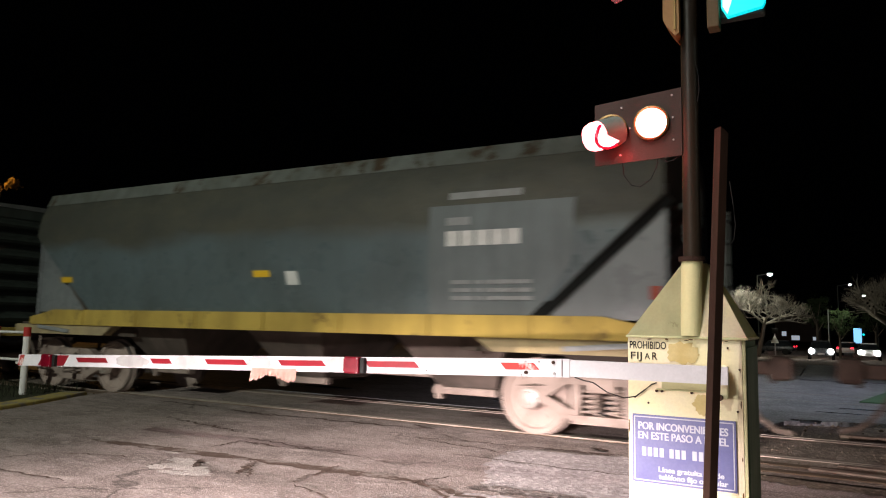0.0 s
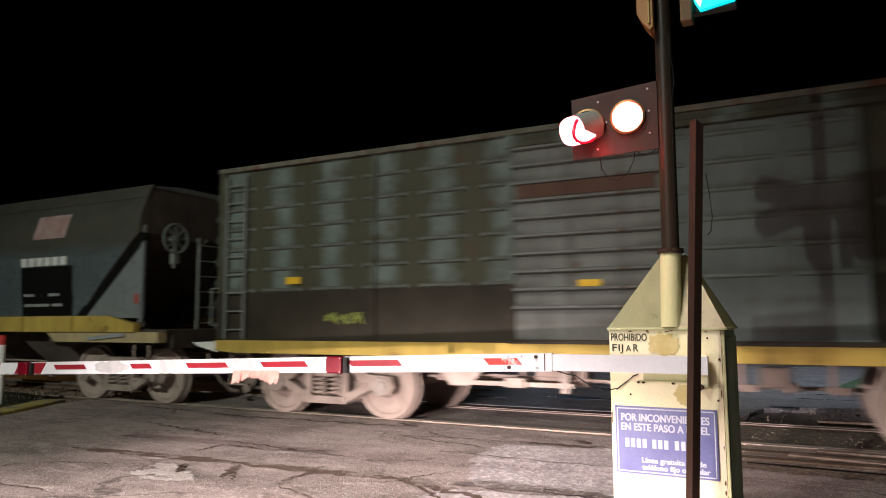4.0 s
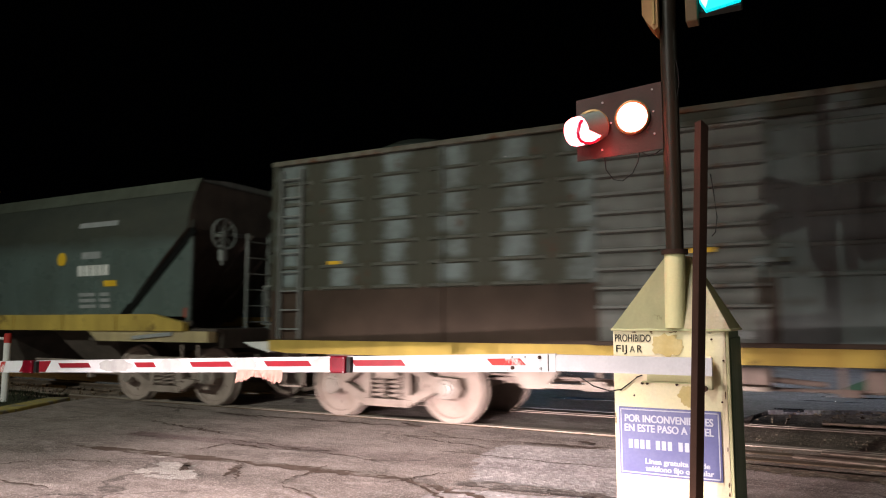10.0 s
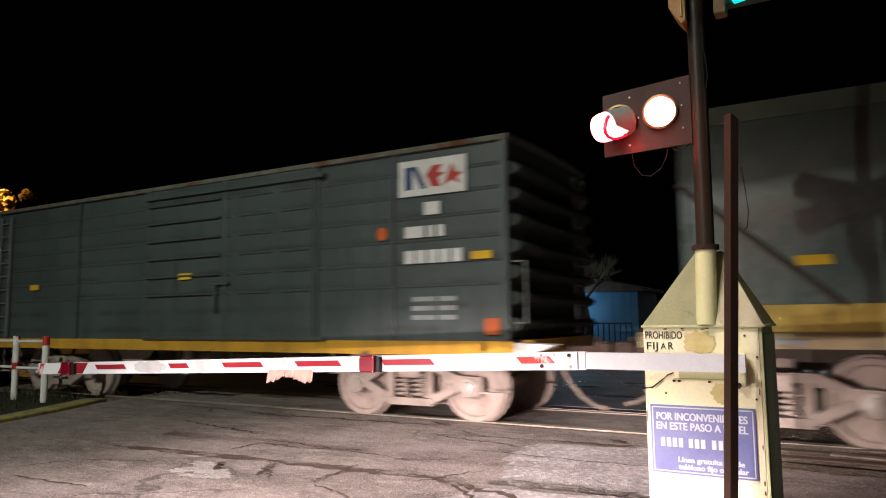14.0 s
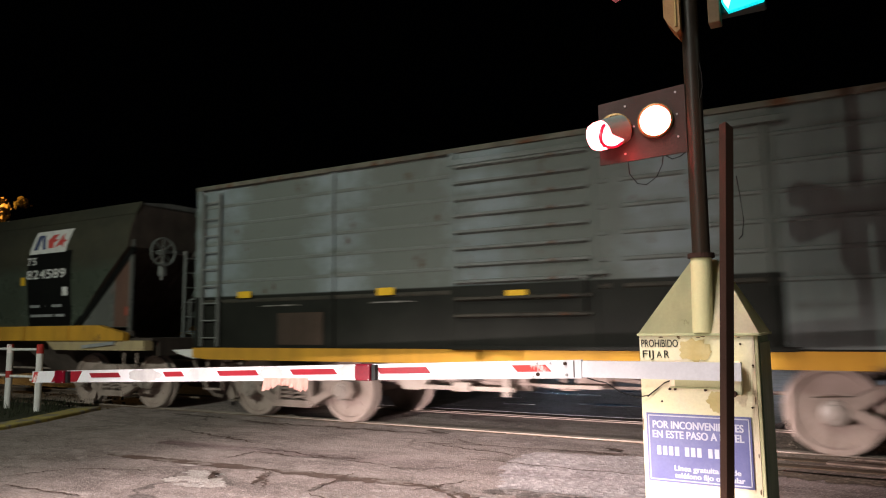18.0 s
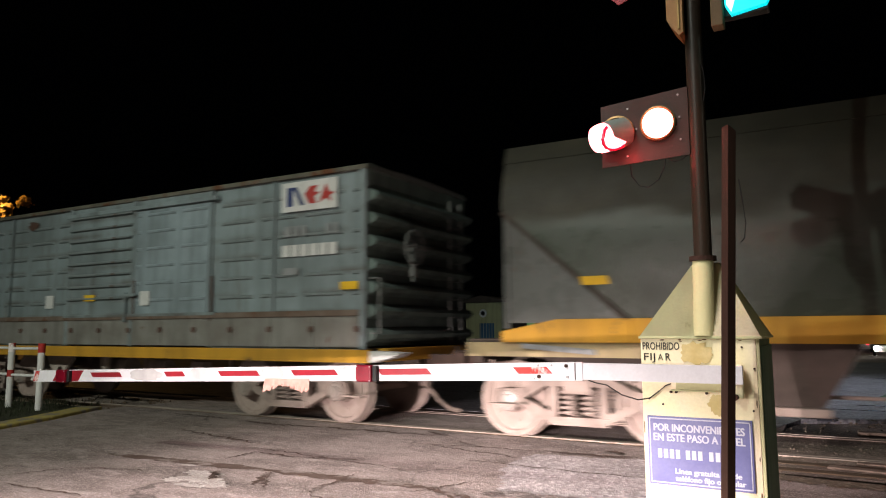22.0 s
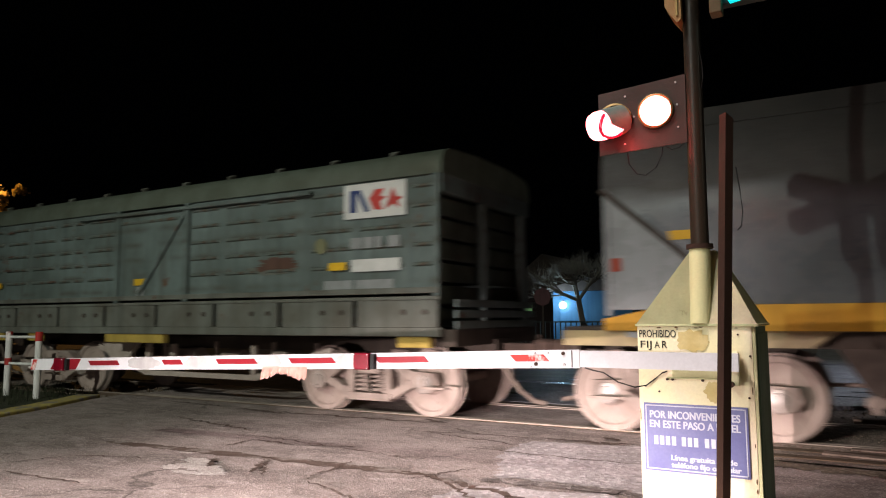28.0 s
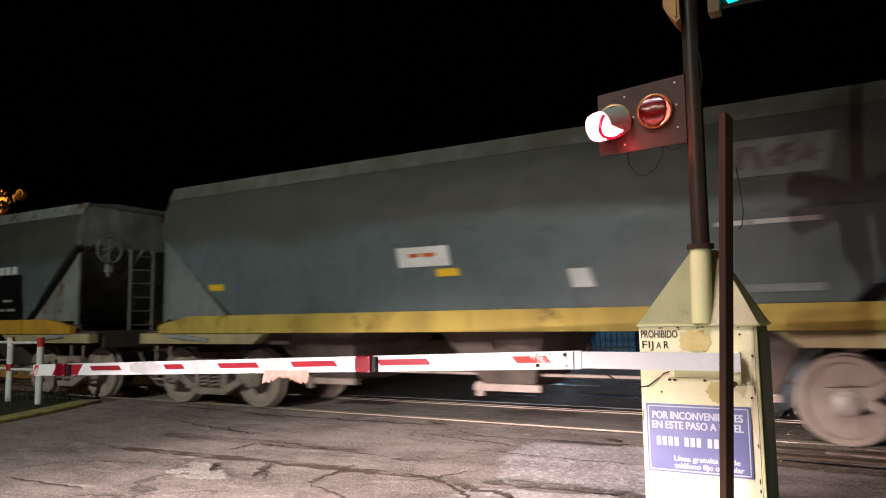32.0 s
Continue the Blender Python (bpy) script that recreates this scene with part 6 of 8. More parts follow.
# the ribs' own paint: the side's, rubbed and rust-stained along the raised edge
for key, tone in (("b1", (0.105, 0.115, 0.098)), ("b1_door", (0.125, 0.145, 0.135)), ("b2", (0.085, 0.088, 0.072)), ("b2_door", (0.15, 0.158, 0.145)),
                  ("b3", (0.058, 0.070, 0.068)), ("b4", (0.155, 0.172, 0.160)), ("b5", (0.185, 0.215, 0.215)), ("b6", (0.105, 0.122, 0.108))):
    M[key + "_rib"] = worn(key + "_rubbed_rib", tone, tuple(c * 0.72 for c in tone), rust=0.62 if key == "b6" else 0.36, rust_colour=(0.085, 0.052, 0.034), rough=0.65, scale=1.6, rust_scale=3.5, streak=0.3)

SIDE_Y = -BOX_W - 0.005


def wagon_b1(x0):
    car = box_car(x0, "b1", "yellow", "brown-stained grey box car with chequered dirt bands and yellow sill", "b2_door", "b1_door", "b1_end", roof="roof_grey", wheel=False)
    emblem(car, 5.05, 3.25, SIDE_Y - 0.036, 0.85, 0.46, True)
    bar_text(car, 4.35, 2.62, (0.22, 0.22, 0.2), 0.16, "mark_faint", SIDE_Y - 0.036)
    bar_text(car, 4.35, 2.36, (0.8,), 0.16, "mark_faint", SIDE_Y - 0.036)
    for x, z in ((-4.3, 1.92), (-0.05, 1.75), (3.0, 1.70)):
        sticker(car, "reflector_mark", x, z, 0.26, 0.10, "mark_yellow", SIDE_Y - (0.09 if abs(x) < 1 else 0.02), "yellow reflective mark")
    sticker(car, "door_stripe", -0.10, 2.86, 1.6, 0.16, "rust_brown", SIDE_Y - 0.085, "brown stripe")
    scrawl(car, -3.45, 1.39, 0.62, 0.17, "scrawl", SIDE_Y, "yellow-green paint scrawl", 3)
    sticker(car, "round_mark", 3.1, 2.15, 0.18, 0.18, "mark_yellow", SIDE_Y - 0.03, "faded yellow spot")
    return car


M["rust_brown"] = worn("brown_primer", (0.10, 0.055, 0.04), (0.08, 0.045, 0.035), rough=0.8)
M["scrawl"] = worn("scrawl_paint", (0.24, 0.29, 0.05), (0.10, 0.12, 0.04), rust=0.5, rust_colour=(0.045, 0.04, 0.035), rough=0.7, scale=12)


def wagon_b2(x0):
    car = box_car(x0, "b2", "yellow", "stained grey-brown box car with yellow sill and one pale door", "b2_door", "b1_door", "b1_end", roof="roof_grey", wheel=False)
    emblem(car, 4.98, 3.26, SIDE_Y - 0.036, 0.85, 0.48)
    splotch(car, "soot_streak", 4.86, 3.24, 0.16, 0.30, "b4_black", SIDE_Y - 0.050, "black smear over the emblem", 12, 0.7)
    splotch(car, "soot_streak", 5.18, 3.12, 0.12, 0.16, "b4_black", SIDE_Y - 0.051, "black smear over the emblem", 14, 0.7)
    ribbed(car, "flaked_panel", 4.03, 5.58, 1.12, 2.95, [1.80 + 0.30 * k for k in range(4)], "whitewash", "flaking black and white paint", -BOX_W - 0.008, 0.036, 0.01)
    sticker(car, "reflector_mark", -4.63, 2.12, 0.22, 0.09, "mark_yellow", SIDE_Y, "yellow reflective mark")
    sticker(car, "reflector_mark", 0.15, 2.09, 0.26, 0.07, "mark_yellow", SIDE_Y - 0.085, "yellow reflective mark")
    for k, (px, pz, pw, ph) in enumerate(((-0.16, 1.30, 0.34, 0.16), (0.30, 1.24, 0.42, 0.14), (0.52, 1.20, 0.30, 0.10), (-0.55, 1.19, 0.5, 0.12))):
        splotch(car, "paint_flake", px, pz, pw, ph, "mark_faint", SIDE_Y - 0.052 - 0.001 * k, "flaked pale paint", 5 + k, 0.8)
    part("end_hood", boxes(((5.93, 0.05, 3.62), (0.64, 1.75, 0.64)), bevel=0.09), "hood", car, "bulky olive hood overhanging the roof end")
    bm = bmesh.new()
    lathe(bm, [(0, 0.75), (0.16, 0.70), (0.30, 0.40), (0.33, 0.1)], (-3.9, -0.3, 3.66), (0, 0, 1), 20)
    part("roof_hatch", bm, "b1_end", car, "round roof hatch", smooth=True)
    return car


M["hood"] = worn("hood_olive", (0.12, 0.115, 0.08), (0.065, 0.062, 0.043), rust=0.2, rough=0.7)
M["whitewash"] = worn("smeared_whitewash", (0.30, 0.33, 0.34), (0.13, 0.14, 0.135), rust=0.72, rust_colour=(0.022, 0.022, 0.018), rough=0.8, scale=3, rust_scale=5.5, ribs=(1.80, 0.30), grime=(0.03, 0.028, 0.022))


def wagon_b3(x0):
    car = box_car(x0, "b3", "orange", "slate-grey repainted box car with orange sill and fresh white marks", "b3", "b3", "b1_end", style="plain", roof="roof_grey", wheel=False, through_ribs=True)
    emblem(car, 4.62, 3.22, SIDE_Y - 0.036, 1.02, 0.48)
    bar_text(car, 4.5, 2.80, (0.24,), 0.17, "mark_white", SIDE_Y - 0.036)
    bar_text(car, 4.20, 2.50, (0.30, 0.10, 0.10), 0.15, "mark_white", SIDE_Y - 0.036)
    bar_text(car, 4.19, 2.17, (0.15,) * 5, 0.17, "mark_white", SIDE_Y - 0.036, 0.03)
    for z in (1.62, 1.50, 1.38):
        bar_text(car, 4.28, z, (0.36, 0.26), 0.06, "mark_faint", SIDE_Y)
    part("round_badge", lathe(bmesh.new(), [(0, 0.09), (0.006, 0.09)], (3.83, SIDE_Y - 0.03, 2.51), (0, -1, 0), 20), "mark_orange", car, "round orange badge")
    for x, z in ((5.33, 2.15), (0.0, 2.09), (-4.3, 2.05)):
        sticker(car, "reflector_mark", x, z, 0.28, 0.10, "mark_yellow", SIDE_Y - (0.09 if abs(x) < 1 else 0.036), "yellow reflective mark")
    sticker(car, "reflector_mark", 5.46, 1.26, 0.20, 0.20, "mark_orange", SIDE_Y - 0.03, "orange reflective mark")
    return car


def wagon_b4(x0):
    car = box_car(x0, "b4", "orange", "green-grey box car with black lower band and orange sill", "b4", "b4", "b1_end", roof="roof_grey", split=1.62, through_ribs=True)
    ribbed(car, "number_panel", 3.78, 5.60, 1.10, 3.56, [1.80 + 0.30 * k for k in range(6)], "b4_black", "black painted number panel", -BOX_W - 0.012, 0.016, 0.01, False)
    ribbed(car, "repaint_panel", 2.75, 3.77, 1.10, 3.56, [1.80 + 0.30 * k for k in range(6)], "b4_plain", "", -BOX_W - 0.010, 0.016, 0.01, False)
    y = SIDE_Y - 0.05
    emblem(car, 4.64, 3.24, y, 1.06, 0.48)
    figures(car, "77", 0.24, 4.05, y, 2.70, 0.34)
    bar_text(car, 4.46, 2.75, (0.12,), 0.11, "mark_white", y)
    bar_text(car, 5.0, 2.74, (0.26,), 0.10, "mark_faint", y)
    figures(car, "636563", 0.27, 4.0, y, 2.385, 1.26)
    for z in (1.62, 1.48, 1.36):
        bar_text(car, 3.95, z, (0.30, 0.18, 0.0001, 0.24), 0.034, "mark_faint", y, 0.14)
    sticker(car, "brown_field", -3.55, 1.36, 0.85, 0.46, "brown_paint", y + 0.04, "dull brown painted field")
    for xa, xb in ((-4.9, -3.0), (-2.9, -1.1), (-0.9, 0.7)):
        splotch(car, "dirt_line", (xa + xb) / 2, 1.70, (xb - xa) * 0.5, 0.03, "b5_low", y + 0.04 - (0.05 if xa > -1 else 0), "pale dirt along the lower rib", 3, 0.7)
    for x, z in ((-4.62, 1.88), (-2.04, 1.84), (-0.13, 1.74), (5.25, 1.90)):
        sticker(car, "reflector_mark", x, z, 0.27, 0.10, "mark_yellow", SIDE_Y - (0.09 if abs(x) < 1 else 0.05), "yellow reflective mark")
    sticker(car, "reflector_mark", 5.35, 1.60, 0.22, 0.22, "mark_orange", y, "orange reflective mark")
    return car


def wagon_b5(x0):
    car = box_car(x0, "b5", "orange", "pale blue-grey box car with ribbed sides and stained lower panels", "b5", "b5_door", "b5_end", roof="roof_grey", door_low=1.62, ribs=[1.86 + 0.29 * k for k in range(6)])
    for k in range(14):
        xa = -5.6 + 0.8 * k
        part("low_panel", boxes(((xa + 0.40, -BOX_W - 0.045, 1.33), (0.79, 0.03, 0.44)), bevel=0.005), "b5_low", car)
        part("stud", tube(bmesh.new(), (xa + 0.78, -BOX_W - 0.085, 1.36), (xa + 0.78, -BOX_W - 0.055, 1.36), 0.045, seg=10), "rust_brown", car, "rusty round stud")
    for x in (0.81, 2.68):
        part("rust_run", boxes(((x + 0.06, -BOX_W - 0.055, 1.85), (0.03, 0.03, 0.7))), "rust_brown", car, "rust run beside the post")
    part("low_rail", boxes(((0, -BOX_W - 0.06, 1.58), (11.2, 0.06, 0.085)), bevel=0.008), "rust_rail", car, "rust-stained waist rail")
    y = SIDE_Y - 0.04
    emblem(car, 4.68, 3.30, y, 1.04, 0.44)
    bar_text(car, 4.22, 2.79, (0.12, 0.12, 0.10), 0.15, "mark_faint", y, 0.04)
    bar_text(car, 5.0, 2.79, (0.08, 0.08), 0.15, "mark_faint", y)
    bar_text(car, 4.18, 2.50, (0.14,) * 6, 0.17, "mark_white", y, 0.035)
    bar_text(car, 4.2, 2.2, (0.30,), 0.10, "mark_faint", y)
    for x, z in ((5.42, 1.96), (-0.3, 1.93), (-4.61, 1.95)):
        sticker(car, "reflector_mark", x, z, 0.30, 0.11, "mark_yellow", SIDE_Y - (0.09 if abs(x) < 1 else 0.04), "yellow reflective mark")
    for x in (-1.59, 1.18):
        sticker(car, "paper_label", x, 1.89, 0.24, 0.24, "mark_white", SIDE_Y - (0.08 if x > 0 else 0.03), "white paper label")
    splotch(car, "rust_blot", -2.26, 3.38, 0.40, 0.20, "rust_brown", SIDE_Y - 0.03, "rust blot under the eave", 4)
    return car


M["rust_rail"] = worn("rusty_waist_rail", (0.17, 0.135, 0.11), (0.10, 0.065, 0.045), rust=0.55, rough=0.8, scale=4)


M["b6_grime"] = worn("van_flap_grime", (0.140, 0.148, 0.130), (0.09, 0.085, 0.068), rust=0.32, rough=0.75, scale=2.2, streak=0.6)


def wagon_b6(x0):
    """Van with a broad rounded roof, single braced door and open end frame."""
    car = thing("covered_van", pose(x0, TRACK_Y, 0), "grey-green covered van with rounded roof, braced door and lower flap panels", "wagon", "wagons of the train")
    CARS.append((car, x0))
    L, K, W = 5.0, 5.80, 1.45
    mid, whole = (L - K) / 2, L + K
    ribs = [2.05 + 0.26 * k for k in range(5)]
    for a, b in ((-K + 0.05, -4.12), (-4.12, -2.74), (-2.74, -1.42), (0.32, 2.6), (2.6, L - 0.05)):
        ribbed(car, "side_sheet", a, b, 1.68, 3.22, ribs, "b6", "", -W, 0.03, pressed=True)
    ribbed(car, "door", -1.38, 0.26, 1.68, 3.12, [3.0], "b6", "braced sliding door", -W - 0.03, 0.02, pressed=False)
    part("door_rail", boxes(((0.2, -W - 0.06, 3.14), (5.4, 0.08, 0.06)), bevel=0.008), "b6", car)
    br = bmesh.new()
    d = Vector((1.05, 0, 1.28))
    box(br, (-0.30, -W - 0.065, 2.40), (d.length, 0.02, 0.07), 0, Matrix.Rotation(-math.atan2(d.z, d.x), 4, "Y"))
    part("door_brace", br, "b6", car)
    for x in (-1.42, 0.30, L - 0.04, -K + 0.04):
        part("side_post", boxes(((x, -W - 0.035, 2.42), (0.09, 0.07, 1.6)), bevel=0.01), "b6", car)
    prof = [(-W - 0.04, 3.22), (-W - 0.04, 3.34), (-W - 0.01, 3.45), (-W + 0.06, 3.53), (-W + 0.18, 3.58), (-0.5, 3.63), (0.5, 3.63), (W - 0.18, 3.58), (W - 0.06, 3.53), (W + 0.01, 3.45), (W + 0.04, 3.22)]
    part("roof", prism(bmesh.new(), prof, 0, -K - 0.04, L + 0.04), "b6_roof", car, "dusty sheet roof with rounded shoulders", smooth=True)
    for k in range(10):
        x = -5.46 + 1.06 * k
        part("roof_cleat", boxes(((x, -W + 0.30, 3.61), (0.05, 0.10, 0.09)), ((x + 0.03, -W + 0.30, 3.655), (0.11, 0.05, 0.02)), bevel=0.006), "b6_grime", car, "small roof cleat")
    part("waist_rail", boxes(((mid, -W - 0.03, 1.70), (whole, 0.09, 0.08)), bevel=0.01), "b6_grime", car)
    part("waist_rail", boxes(((mid, -W - 0.03, 1.60), (whole, 0.05, 0.05)), bevel=0.01), "b6_grime", car)
    for k in range(8):
        x = -K + 0.68 + 1.35 * k
        part("flap", boxes(((x, -W - 0.015, 1.40), (1.27, 0.04, 0.36)), bevel=0.008), "b6_grime", car, "grimy lower flap")
        for dx in (0.45, 0.12):
            part("flap_stud", tube(bmesh.new(), (x + dx, -W - 0.06, 1.42), (x + dx, -W - 0.03, 1.42), 0.035, seg=10), "under", car)
    part("far_side", boxes(((mid, W - 0.03, 2.3), (whole - 0.1, 0.05, 2.2))), "b6", car)
    part("side_sill", boxes(((mid, -W + 0.02, 1.16), (whole, 0.10, 0.12)), bevel=0.01), "b6_grime", car)
    for x, w in ((-K + 0.25, 0.42), (-K + 0.75, 0.34), (-3.9, 0.34), (-1.0, 1.5), (L - 0.42, 0.5)):
        part("yellow_bracket", boxes(((x, -W + 0.06, 1.03), (w, 0.12, 0.15)), bevel=0.01), "yellow", car, "yellow underframe bracket")
    part("floor", boxes(((mid, 0, 1.14), (whole, 2 * W - 0.2, 0.10))), "under", car)
    for s, E in ((-1, K), (1, L)):
        for y in (-0.10, 1.30):
            part("end_stanchion", boxes(((s * (E - 0.05), y, 2.25), (0.12, 0.14, 2.1)), bevel=0.01), "b6", car, "square end stanchion")
        for k in range(7):
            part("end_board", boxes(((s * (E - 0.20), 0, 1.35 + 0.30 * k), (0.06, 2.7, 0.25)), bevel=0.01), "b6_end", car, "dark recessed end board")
        part("end_sill", boxes(((s * (E + 0.05), 0, 1.08), (0.22, 2 * W - 0.2, 0.22)), bevel=0.01), "under", car)
        for k in range(3):
            part("end_board_low", boxes(((s * (E + 0.14), 0, 1.25 + 0.14 * k), (0.04, 2.6, 0.10))), "b6", car)
    emblem(car, 3.98, 2.95, SIDE_Y - 0.03, 1.02, 0.48)
    bar_text(car, 3.58, 2.37, (0.20, 0.16, 0.10), 0.15, "mark_faint", SIDE_Y - 0.03, 0.03)
    bar_text(car, 4.2, 2.37, (0.2,), 0.15, "mark_faint", SIDE_Y - 0.03)
    bar_text(car, 3.60, 2.06, (0.80,), 0.17, "mark_white", SIDE_Y - 0.03)
    bar_text(car, 3.10, 1.80, (0.5, 0.62), 0.13, "mark_faint", SIDE_Y)
    for x, z in ((3.37, 2.06), (-0.80, 1.97), (-5.12, 2.02)):
        sticker(car, "reflector_mark", x, z, 0.30, 0.11, "mark_yellow", SIDE_Y - 0.05, "yellow reflective mark")
    part("round_badge", lathe(bmesh.new(), [(0, 0.11), (0.006, 0.11)], (3.06, SIDE_Y - 0.03, 2.36), (0, -1, 0), 20), "faded_spot", car, "faded yellowish round badge")
    sticker(car, "paper_label", -0.80, 1.80, 0.18, 0.18, "mark_faint", SIDE_Y - 0.04, "grey paper label")
    for k, (bx, bz, bw) in enumerate(((-4.75, 3.05, 0.34), (-4.72, 2.58, 0.28), (-4.8, 2.31, 0.36), (-3.3, 2.05, 0.30))):
        splotch(car, "rust_blot", bx, bz, bw, 0.05, "rust_brown", SIDE_Y - 0.034, "brown smear of rust on a rib", 21 + k, 0.8)
    splotch(car, "rust_blot", 2.2, 2.13, 0.95, 0.26, "rust_brown", SIDE_Y - 0.005, "brown rust blot", 7, 0.6)
    splotch(car, "rust_blot", 2.1, 2.06, 1.2, 0.16, "b6_grime", SIDE_Y - 0.002, "pale dirt round the rust blot", 9, 0.6)
    ladder(car, -K + 0.30, -W - 0.05, 1.25, 3.2, 0.3, 8, material="b6")
    for s, E in ((-1, K), (1, L)):
        part("end_gable", prism(bmesh.new(), [(-W, 2.98), (-W, 3.22)] + [(p[0] * 0.99, p[1] - 0.02) for p in prof[1:-1]] + [(W, 3.22), (W, 2.98)], 0, s * (E - 0.02), s * (E + 0.03)), "b6", car, "sheet gable over the open end")
    truss = bmesh.new()
    for (xa, za), (xb, zb) in (((-2.5, 0.86), (-1.2, 0.42)), ((-1.2, 0.42), (1.4, 0.42)), ((1.4, 0.42), (2.9, 0.88))):
        d = Vector((xb - xa, 0, zb - za))
        box(truss, ((xa + xb) / 2, -1.0, (za + zb) / 2), (d.length + 0.03, 0.07, 0.085), 0.008, Matrix.Rotation(-math.atan2(d.z, d.x), 4, "Y"))
    for x in (-1.15, 1.35):
        box(truss, (x, -1.0, 0.68), (0.09, 0.08, 0.5), 0.008)
    part("truss", truss, "pale_dust", car, "pale dusty truss bar under the floor")
    running_gear(car, L + 0.25, 3.62, back=K + 0.25, back_pivot=3.82)
    return car


M["faded_spot"] = worn("faded_badge", (0.20, 0.20, 0.11), rough=0.7, streak=0.2, bump=0)
M["b6_roof"] = worn("van_roof_dust", (0.098, 0.116, 0.092), (0.062, 0.069, 0.05), rust=0.12, rough=0.7, scale=2.0, streak=0.2)
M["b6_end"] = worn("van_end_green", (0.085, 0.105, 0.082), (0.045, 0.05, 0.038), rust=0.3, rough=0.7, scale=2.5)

# ---- covered hopper cars ----
HOP_L = 5.75


def hop_y(z):
    """Half width of the barrel side at height z."""
    pts = [(1.30, 1.325), (1.60, 1.365), (2.0, 1.42), (2.4, 1.45), (2.7, 1.45), (2.95, 1.435), (3.2, 1.385), (3.42, 1.30), (3.64, 1.20)]
    for (a, u), (b, v) in zip(pts[:-1], pts[1:]):
        if z <= b:
            return u + (v - u) * (max(z, a) - a) / (b - a)
    return 1.20


def hop_side(z):
    return -hop_y(z) - 0.006


def hop_end(z):
    """Half length of the barrel at height z: upright above, sloping inwards below."""
    return HOP_L - max(0.0, 2.82 - z) * 1.13


def hopper_car(x0, side, panel, sill, label, top=None, rusty_top=False, end="under", framed=False):
    car = thing("hopper_car", pose(x0, TRACK_Y, 0), label, "wagon", "wagons of the train")
    CARS.append((car, x0))
    L = HOP_L
    zs = [1.32, 1.6, 1.8, 2.0, 2.2, 2.4, 2.55, 2.7, 2.82, 2.95, 3.08, 3.2, 3.32, 3.42]
    # the barrel: near side, far side and both sloping ends as one closed shell
    bm = bmesh.new()
    near, far, cols = [], [], 24
    for z in zs + [3.60]:
        e = hop_end(z)
        xs = [-e + 2 * e * k / cols for k in range(cols + 1)]
        near.append([bm.verts.new((x, -hop_y(z), z)) for x in xs])
        far.append([bm.verts.new((x, hop_y(z), z)) for x in xs])
    for g, flip in ((near, False), (far, True)):
        for a, b in zip(g[:-1], g[1:]):
            for k in range(cols):
                q = (a[k], a[k + 1], b[k + 1], b[k])
                bm.faces.new(q[::-1] if flip else q)
    # default end tone is the dark underframe colour: shade painted on the sloping ends
    for k in (0, -1):
        for (na, nb), (fa, fb) in zip(zip(near[:-1], near[1:]), zip(far[:-1], far[1:])):
            bm.faces.new((na[k], nb[k], fb[k], fa[k])).material_index = 1
    for row in (0, -1):
        for k in range(cols):
            bm.faces.new((near[row][k], near[row][k + 1], far[row][k + 1], far[row][k]))
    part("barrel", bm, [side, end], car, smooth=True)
    # top band and roof
    bm = bmesh.new()
    prism(bm, [(-hop_y(3.42) - 0.012, 3.42), (-hop_y(3.64) - 0.012, 3.645), (-hop_y(3.64) + 0.03, 3.645), (-hop_y(3.42) + 0.03, 3.42)], 0, -L - 0.01, L + 0.01)
    part("top_band", bm, top or side, car, "rusty pale band along the roof edge" if rusty_top else "")
    part("roof", prism(bmesh.new(), [(-1.20, 3.625), (-0.6, 3.69), (0.6, 3.69), (1.20, 3.625), (1.20, 3.58), (-1.20, 3.58)], 0, -L, L), "roof_grey", car)
    for s in (-1, 1):
        # stiffeners on the sloping end
        for yy in (-0.7, 0.0, 0.7):
            b = bmesh.new()
            d = Vector((L - hop_end(1.4), 0, 1.42))
            box(b, (s * ((L + hop_end(1.4)) / 2 + 0.03), yy, 2.11), (d.length, 0.06, 0.07), 0, Matrix.Rotation(-s * math.atan2(d.z, d.x), 4, "Y"))
            part("end_stiffener", b, end, car)
        # flat triangular side sheets below the slope, set a little back so that the crease throws a shadow
        for sy in (-1, 1):
            tri = [(s * (hop_end(1.42) + 0.10), 1.42), (s * (L - 0.0), 1.42), (s * (L - 0.0), 2.80)]
            bmt = prism(bmesh.new(), tri, 1, sy * 1.335, sy * 1.30)
            part("end_side_sheet", bmt, panel, car)
        for sy in (-1, 1):
            part("end_post", boxes(((s * (L - 0.02), sy * 1.33, 2.15), (0.07, 0.06, 1.6)), bevel=0.01), panel, car)
        # dark strip along the slope: the crease's shadow, put into a painted bar
        crease = bmesh.new()
        d = Vector((s * (L - hop_end(1.4)), 0, 1.42))
        mid = Vector((s * (L + hop_end(1.4)) / 2 + s * 0.035, -1.345, 2.09))
        box(crease, mid, (d.length, 0.05, 0.15 if s > 0 else 0.05), 0, Matrix.Rotation(-math.atan2(d.z, d.x), 4, "Y"))
        part("slope_shadow", crease, "b4_black" if s > 0 else "under", car, "dark strip painted as the slope crease's shadow")
        if s > 0 and framed:        # upright header sheet over an open bay with a light steel frame
            part("end_header", boxes(((L + 0.03, 0, 3.17), (0.05, 2.46, 0.86)), bevel=0.01), "end_teal", car, "pale teal header sheet of the end")
            part("end_corner", boxes(((L + 0.02, -1.27, 2.36), (0.10, 0.09, 2.42)), bevel=0.015), "corner_teal", car, "dark teal corner post")
